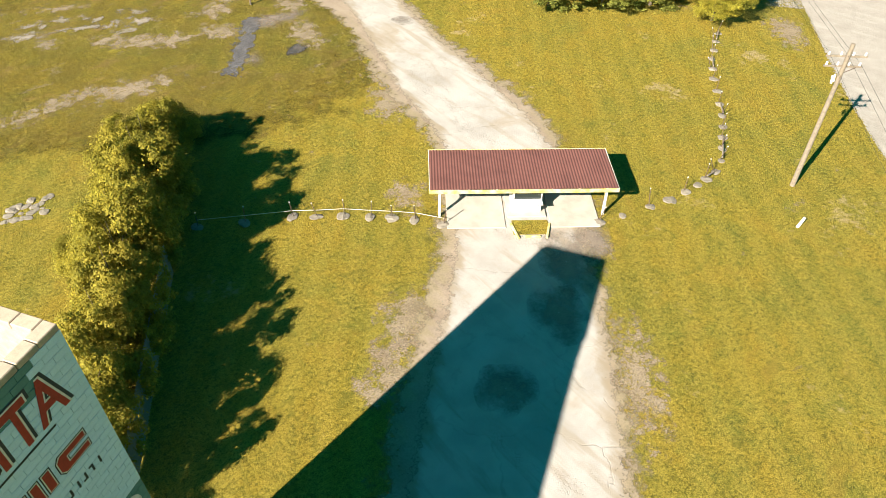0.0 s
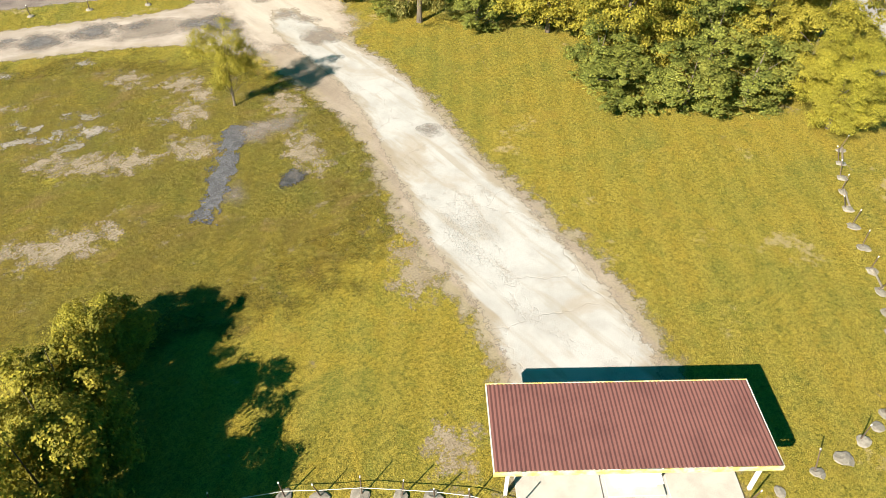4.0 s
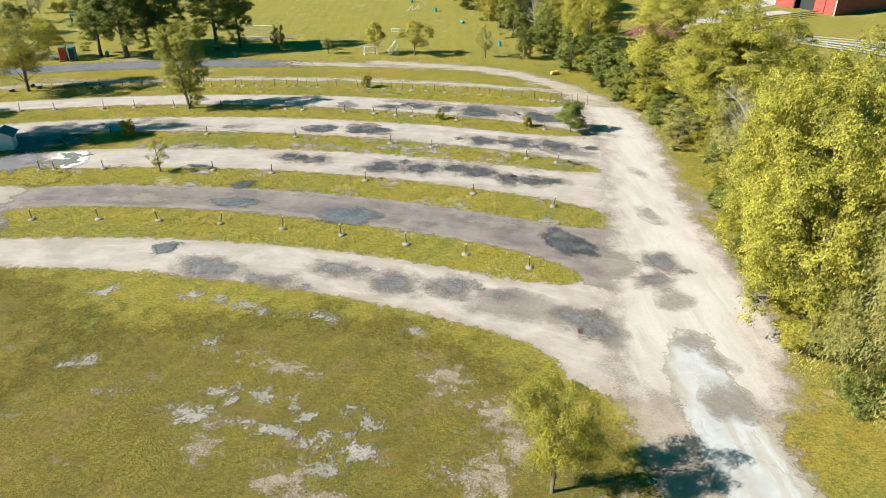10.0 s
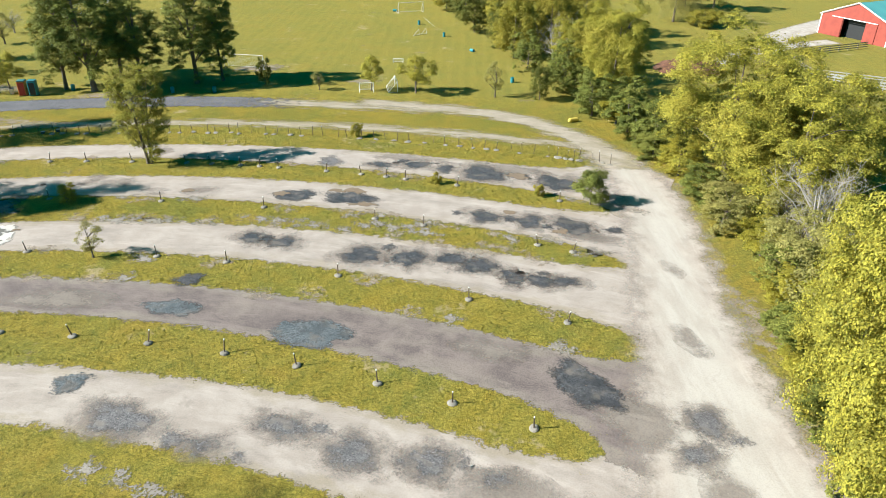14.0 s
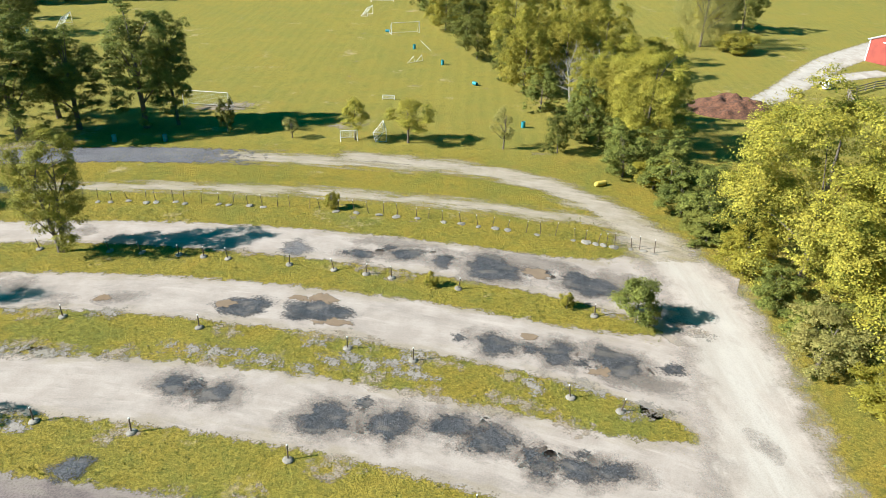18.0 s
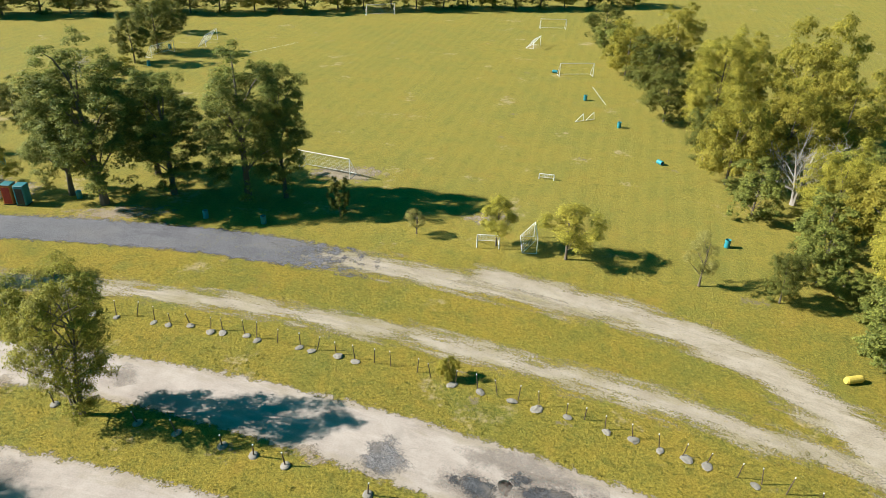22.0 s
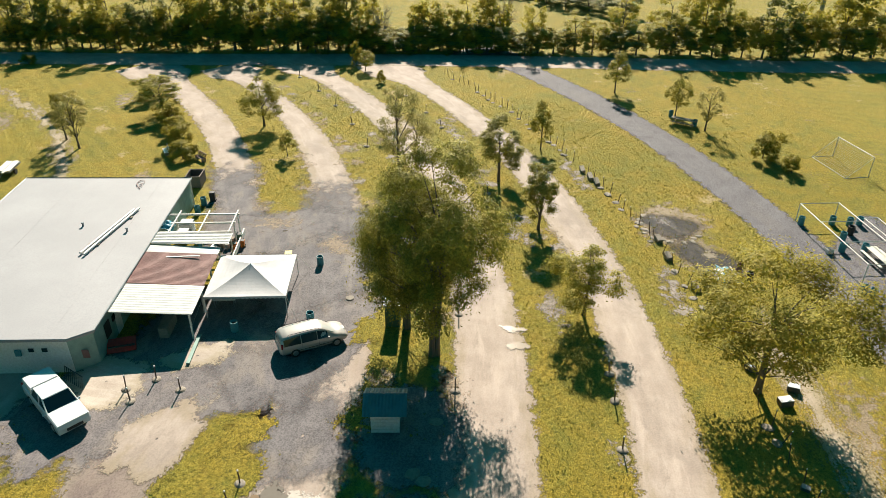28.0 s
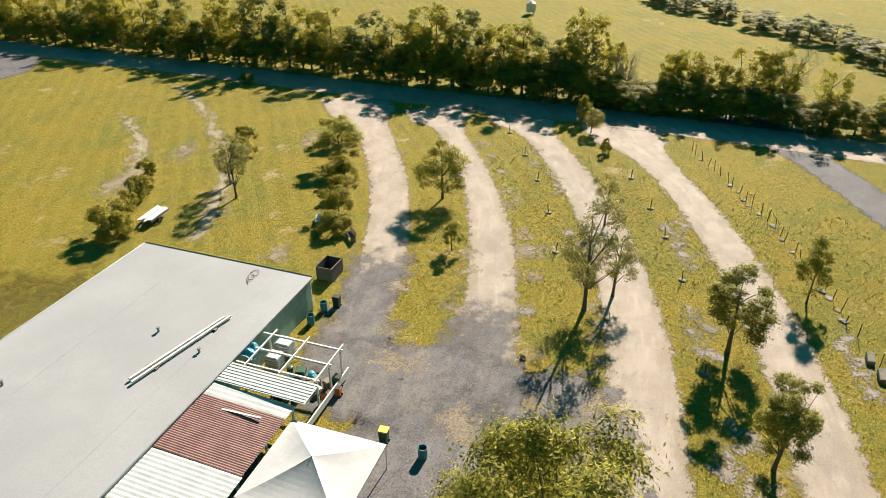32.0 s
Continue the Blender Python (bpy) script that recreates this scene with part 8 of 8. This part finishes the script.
make_trailer()
for x, y, rz, m, label in ((-85.6, 33.9, 60, "rust", "broken brown bench beside the lane"), (-86.4, 28.9, 40, "white", "broken white bench beside the shrub")):
    root = thing("broken_bench", pose(x, y, 0, 0, 0, rz), label, "bench")
    part("seat", box(bmesh.new(), 1.7, 0.5, 0.06, 0, 0, 0.42), P[m], root)
    for k in range(3):
        part("back_slat", box(bmesh.new(), 1.7, 0.04, 0.12, 0, 0.28 + 0.04 * k, 0.52 + 0.16 * k), P[m], root)
    for t in (-0.7, 0.7):
        part("leg", box(bmesh.new(), 0.08, 0.5, 0.42, t, 0, 0), P["wood"], root)
tagged(part("foam_log", tube(bmesh.new(), [(-0.75, 0, 0.3), (-0.6, 0, 0.3), (0.6, 0, 0.3), (0.75, 0, 0.3)], [0.22, 0.3, 0.3, 0.22], 14), P["hay"], at=pose(20.3, 100.1, 0, 0, 0, 25)), "yellow plastic barrel lying on the grass", "barrel")


# ---- farm beyond the trees ----
def make_barn():
    u = math.degrees(math.atan2(-14.6, 7.2))
    at = pose(89.8, 158.0, 0, 0, 0, u)              # local x along the gable wall, y into the barn
    root = thing("barn", at, "large red barn with white trim and teal metal roof", "barn")
    W, D, E, R = 16.3, 26.0, 4.2, 7.4
    bm = bmesh.new()
    for y in (0.0, D):
        for a, b in (((-W / 2, 0), (-2.6, 0)), ((2.6, 0), (W / 2, 0))):
            pass
    part("wall", box(bmesh.new(), W / 2 - 2.6, 0.2, E, -(W / 2 + 2.6) / 2, 0, 0), P["barnred"], root)
    part("wall", box(bmesh.new(), W / 2 - 2.6, 0.2, E, (W / 2 + 2.6) / 2, 0, 0), P["barnred"], root)
    bm = bmesh.new()
    for y in (-0.1, 0.1):
        pass
    lo = [bm.verts.new((x, -0.1, z)) for x, z in ((-W / 2, E + 0.002), (W / 2, E + 0.002), (0, R))]
    hi = [bm.verts.new((x, 0.1, z)) for x, z in ((-W / 2, E + 0.002), (W / 2, E + 0.002), (0, R))]
    bm.faces.new(lo)
    bm.faces.new(hi[::-1])
    for k in range(3):
        bm.faces.new((lo[k], lo[(k + 1) % 3], hi[(k + 1) % 3], hi[k]))
    part("gable", bm, P["barnred"], root)
    part("wall", box(bmesh.new(), 0.2, D - 0.2, E, -W / 2 + 0.1, D / 2 + 0.1, 0), P["barnred"], root)
    part("wall", box(bmesh.new(), 0.2, D - 0.2, E, W / 2 - 0.1, D / 2 + 0.1, 0), P["barnred"], root)
    part("wall", box(bmesh.new(), W, 0.2, E, 0, D + 0.1, 0), P["barnred"], root)
    ang = math.degrees(math.atan2(R - E, W / 2))
    n = math.hypot(R - E, W / 2) + 0.5
    for s in (-1, 1):
        m = pose(s * (W / 4 + 0.2), D / 2, (R + E) / 2 + 0.12 - 0.05, 0, s * ang, 0) @ pose(0, 0, 0, 0, 0, 90)
        part("roof_sheet", ribbed(bmesh.new(), D + 0.8, n, 0.6, 0.06, m), P["tealroof2"], root)
        part("trim", tube(bmesh.new(), [(s * (W / 2 + 0.3), -0.25, E - 0.05), (0, -0.25, R + 0.12)], [0.16, 0.16], 4), P["white"], root)
        part("trim", box(bmesh.new(), 0.25, 0.06, E, s * (W / 2 - 0.12), -0.14, 0), P["white"], root)
        part("door_leaf", box(bmesh.new(), 2.6, 0.1, E - 0.3, s * 4.0, -0.2, 0.05), P["barnred"], root)
    part("door_track", box(bmesh.new(), 10.6, 0.12, 0.18, 0, -0.24, E - 0.2), P["white"], root)
    # black sheet behind the doorway, standing for the shade inside the barn
    part("door_opening", box(bmesh.new(), 5.2, 0.05, E - 0.4, 0, 1.5, 0), P["dark"], root)


P["tealroof2"] = plain("faded_teal_roof", (0.10, 0.30, 0.30), (0.08, 0.24, 0.25), 0.45, scale=0.4)
make_barn()


P["fencewhite"] = plain("weathered_white_boards", (0.34, 0.33, 0.30), (0.25, 0.24, 0.22), 0.8)


def board_fence(pts, material, label, rails=3, h=1.3, gap=2.6):
    root = thing("board_fence", pose(0, 0, 0), label, "fence")
    for (x0, y0), (x1, y1) in zip(pts, pts[1:]):
        d = Vector((x1 - x0, y1 - y0, 0))
        n = max(1, round(d.length / gap))
        rz = math.degrees(math.atan2(d.y, d.x))
        for k in range(n):
            x, y = x0 + d.x * k / n, y0 + d.y * k / n
            part("fence_post", box(bmesh.new(), 0.14, 0.14, h, x, y, 0), P[material], root)
        for r in range(rails):
            z = 0.3 + (h - 0.45) * r / (rails - 1)
            part("board", box(bmesh.new(), d.length, 0.05, 0.17, 0, -0.1, z, pose((x0 + x1) / 2, (y0 + y1) / 2, 0, 0, 0, rz)), P[material], root)


board_fence([(67, 124.8), (78.2, 114.8), (89, 104), (100, 97.5), (120, 84), (139, 70)], "fencewhite", "long white board fence across the meadow")
board_fence([(66.7, 127), (76.4, 122), (92, 114), (112, 104)], "fencewhite", "long white board fence of the paddock")
board_fence([(66.7, 127), (66.8, 134), (69.3, 139.5), (76.6, 144.5), (89, 150)], "wood", "grey board fence round the paddock")
board_fence([(99.6, 137), (112, 130), (126, 116)], "fencewhite", "white board fence behind the paddock")
tagged(part("wrapped_bale", tube(bmesh.new(), [(-0.9, 0, 0.8), (-0.75, 0, 0.8), (0.75, 0, 0.8), (0.9, 0, 0.8)], [0.65, 0.8, 0.8, 0.65], 16), P["white"], at=pose(68, 143.8, 0, 0, 0, 30)), "white plastic wrapped hay bale on the track", "bale")
bm = bmesh.new()
bmesh.ops.create_grid(bm, x_segments=40, y_segments=30, size=1.0)
for v in bm.verts:
    d = max(0.0, 1 - math.hypot(v.co.x, v.co.y))
    v.co = Vector((v.co.x * 7.0, v.co.y * 5.5, 2.4 * d ** 0.7 * (0.8 + 0.5 * noise.noise(v.co * 4)) - 0.05))
tagged(part("mulch_mound", bm, P["mulch"], at=pose(46.8, 131.5, 0, 0, 0, 20)), "long heap of red-brown mulch behind the trees", "heap")


P["siding"] = plain("blue_grey_siding", (0.30, 0.37, 0.40), (0.24, 0.31, 0.34), 0.7, scale=1.5)


def make_house(x, y, rz, w, d, e, r, label, name="house"):
    root = thing(name, pose(x, y, 0, 0, 0, rz), label, "house")
    part("wall", box(bmesh.new(), w, d, e), P["siding"], root)
    bm = bmesh.new()
    for yy in (-d / 2, d / 2):
        bm.faces.new([bm.verts.new(p) for p in ((-w / 2, yy, e), (w / 2, yy, e), (0, yy, r))])
    part("gable", bm, P["siding"], root)
    ang = math.degrees(math.atan2(r - e, w / 2))
    n = math.hypot(r - e, w / 2) + 0.5
    for s in (-1, 1):
        part("roof", box(bmesh.new(), n, d + 0.8, 0.12, 0, 0, 0, pose(s * (w / 4 + 0.12), 0, (r + e) / 2 + 0.0, 0, s * ang, 0)), P["grey"], root)
    for k in (-1, 1):
        part("window", box(bmesh.new(), 0.06, 1.1, 1.1, -w / 2 - 0.02, k * d / 4, 1.0), P["glass"], root)
        part("window", box(bmesh.new(), 1.1, 0.06, 1.1, k * w / 5, -d / 2 - 0.02, 1.0), P["glass"], root)
    part("door", box(bmesh.new(), 0.06, 1.0, 2.05, -w / 2 - 0.025, 0, 0.0), P["blue"], root)


make_house(46.2, 28.2, 20, 7.0, 9.0, 2.8, 4.6, "blue-grey house with a grey shingle roof among trees")
make_house(57.5, 21.5, 20, 5.0, 6.5, 2.4, 3.6, "small blue-grey shed with a grey shingle roof", "shed")


# ---- far meadow ----
root = thing("water_tank", pose(-189, -3, 0), "small pale tank on legs in the far meadow", "tank")
part("tank", lathe(bmesh.new(), [(1.0, 0.6), (1.1, 0.8), (1.1, 2.4), (0.3, 2.9)], 14), P["white"], root)
for k in range(4):
    stick(root, "leg", (0.7 * math.cos(k * 1.57), 0.7 * math.sin(k * 1.57), 0), (0.7 * math.cos(k * 1.57), 0.7 * math.sin(k * 1.57), 0.7), 0.06, P["steel"])
# stays out of view; added and sized for the long shadow on the field
root = thing("water_tower", pose(-168, 117, 0), "tall slim water tower beyond the tree line, unseen and known only by its shadow", "tower")
part("column", tube(bmesh.new(), [(0, 0, 0), (0, 0, 44)], [0.4, 0.4], 10), P["steel"], root)
part("tank", lathe(bmesh.new(), [(0.4, 44), (1.0, 45), (1.5, 47), (1.0, 49), (0.3, 50)], 18), P["steel"], root)

# ---- grass and weeds, as real blades ----
def on_hard(x, y):
    """True where dirt, gravel or asphalt lies."""
    r = np.hypot(x - CX, y - CY)
    th = np.degrees(np.arctan2(x - CX, y - CY))
    hard = np.zeros(len(x), bool)
    for inner, outer, a0, a1 in (((88, 89.4, 88.4), (95, 94.6, 96), -10, 33), ((96.5, 101.2, 100.6), (101, 106.4, 107), -57, 31.5), ((107.8, 111.2, 112.4), (111, 117.2, 120.2), -52, 29.5), ((118.4, 123.2, 124), (122.3, 128.8, 131.2), -51, 28), ((129.4, 134.4, 134.8), (133.2, 139, 142.2), -46, 26.5), ((147.5, 155, 157), (152.5, 160, 161), -46, -1)):
        hard |= (r > np.interp(th, (-45, 0, 28), inner) - 0.05) & (r < np.interp(th, (-45, 0, 28), outer) + 0.05) & (th > a0) & (th < a1)
    hard |= (r > 95) & (r < 142) & (th > np.interp(r, (98.5, 109.5, 121, 132.7, 138), (28.9, 28.9, 26.7, 24.8, 22.3)) - 0.3)
    mid = np.interp(y, (-48, -39.5, -31, -21, -10, -3, 3, 10, 20, 30, 40, 50, 60, 70, 78, 88, 97, 105), (-16, -8, 0.5, 8, 10.8, 12.2, 14, 15.8, 16, 18.5, 19.7, 20.8, 22.5, 24, 24.2, 22, 17.5, 11))
    wid = np.interp(y, (-48, -31, -10, 3, 20, 30, 40, 50, 78, 88, 105), (8.8, 7.6, 5.4, 3.6, 4.4, 5.4, 4.8, 3.9, 3.4, 2.9, 3.2))
    hard |= np.abs(x - mid) < wid
    hard |= ((x + 60) / 22) ** 2 + ((y - 54) / 12) ** 2 < 1
    return hard


def blades(name, n, boxes, height, width, material, label, seed, near=None):
    g = np.random.default_rng(seed)
    area = np.array([(b[1] - b[0]) * (b[3] - b[2]) for b in boxes], float)
    k = g.choice(len(boxes), n, p=area / area.sum())
    bx = np.array(boxes)[k]
    x, y = g.uniform(bx[:, 0], bx[:, 1]), g.uniform(bx[:, 2], bx[:, 3])
    keep = ~on_hard(x, y)
    x, y = x[keep], y[keep]
    dens = np.array([noise.noise(Vector((a * 0.3, b * 0.3, seed))) for a, b in zip(x, y)])
    keep = dens > -0.3
    x, y = x[keep], y[keep]
    m = len(x)
    v, f = [], []
    for q in range(3):
        a = g.uniform(0, 6.28, m)
        h = height * g.uniform(0.5, 1.3, m)
        w = width * g.uniform(0.6, 1.2, m)
        lx, ly = g.normal(size=m) * h * 0.5, g.normal(size=m) * h * 0.5
        ox, oy = x + g.normal(size=m) * 0.07, y + g.normal(size=m) * 0.07
        p0 = np.stack([ox - np.cos(a) * w, oy - np.sin(a) * w, np.full(m, -0.01)], 1)
        p1 = np.stack([ox + np.cos(a) * w, oy + np.sin(a) * w, np.full(m, -0.01)], 1)
        p2 = np.stack([ox + lx, oy + ly, h], 1)
        v.append(np.stack([p0, p1, p2], 1).reshape(-1, 3))
    v = np.concatenate(v)
    f = np.arange(len(v)).reshape(-1, 3)
    tagged(obj(name, mesh_of(name, v, f, material)), label, "grass", kind="stuff")


M["blade"] = make_leaf("grass_blades", (0.33, 0.265, 0.035), (0.18, 0.165, 0.02), 0.35)
M["weed"] = make_leaf("weeds", (0.22, 0.205, 0.042), (0.09, 0.10, 0.02), 0.3)
blades("grass", 170000, [(-62, 32, 28, 112), (-30, 32, -46, 28), (-112, -62, 40, 112)], 0.07, 0.022, M["blade"], "short mown grass blades growing in the field", 5)
blades("weeds", 15000, [(-62, 22, 40, 92), (-118, -62, 34, 96)], 0.17, 0.04, M["weed"], "taller weeds growing on the grass strips", 9)
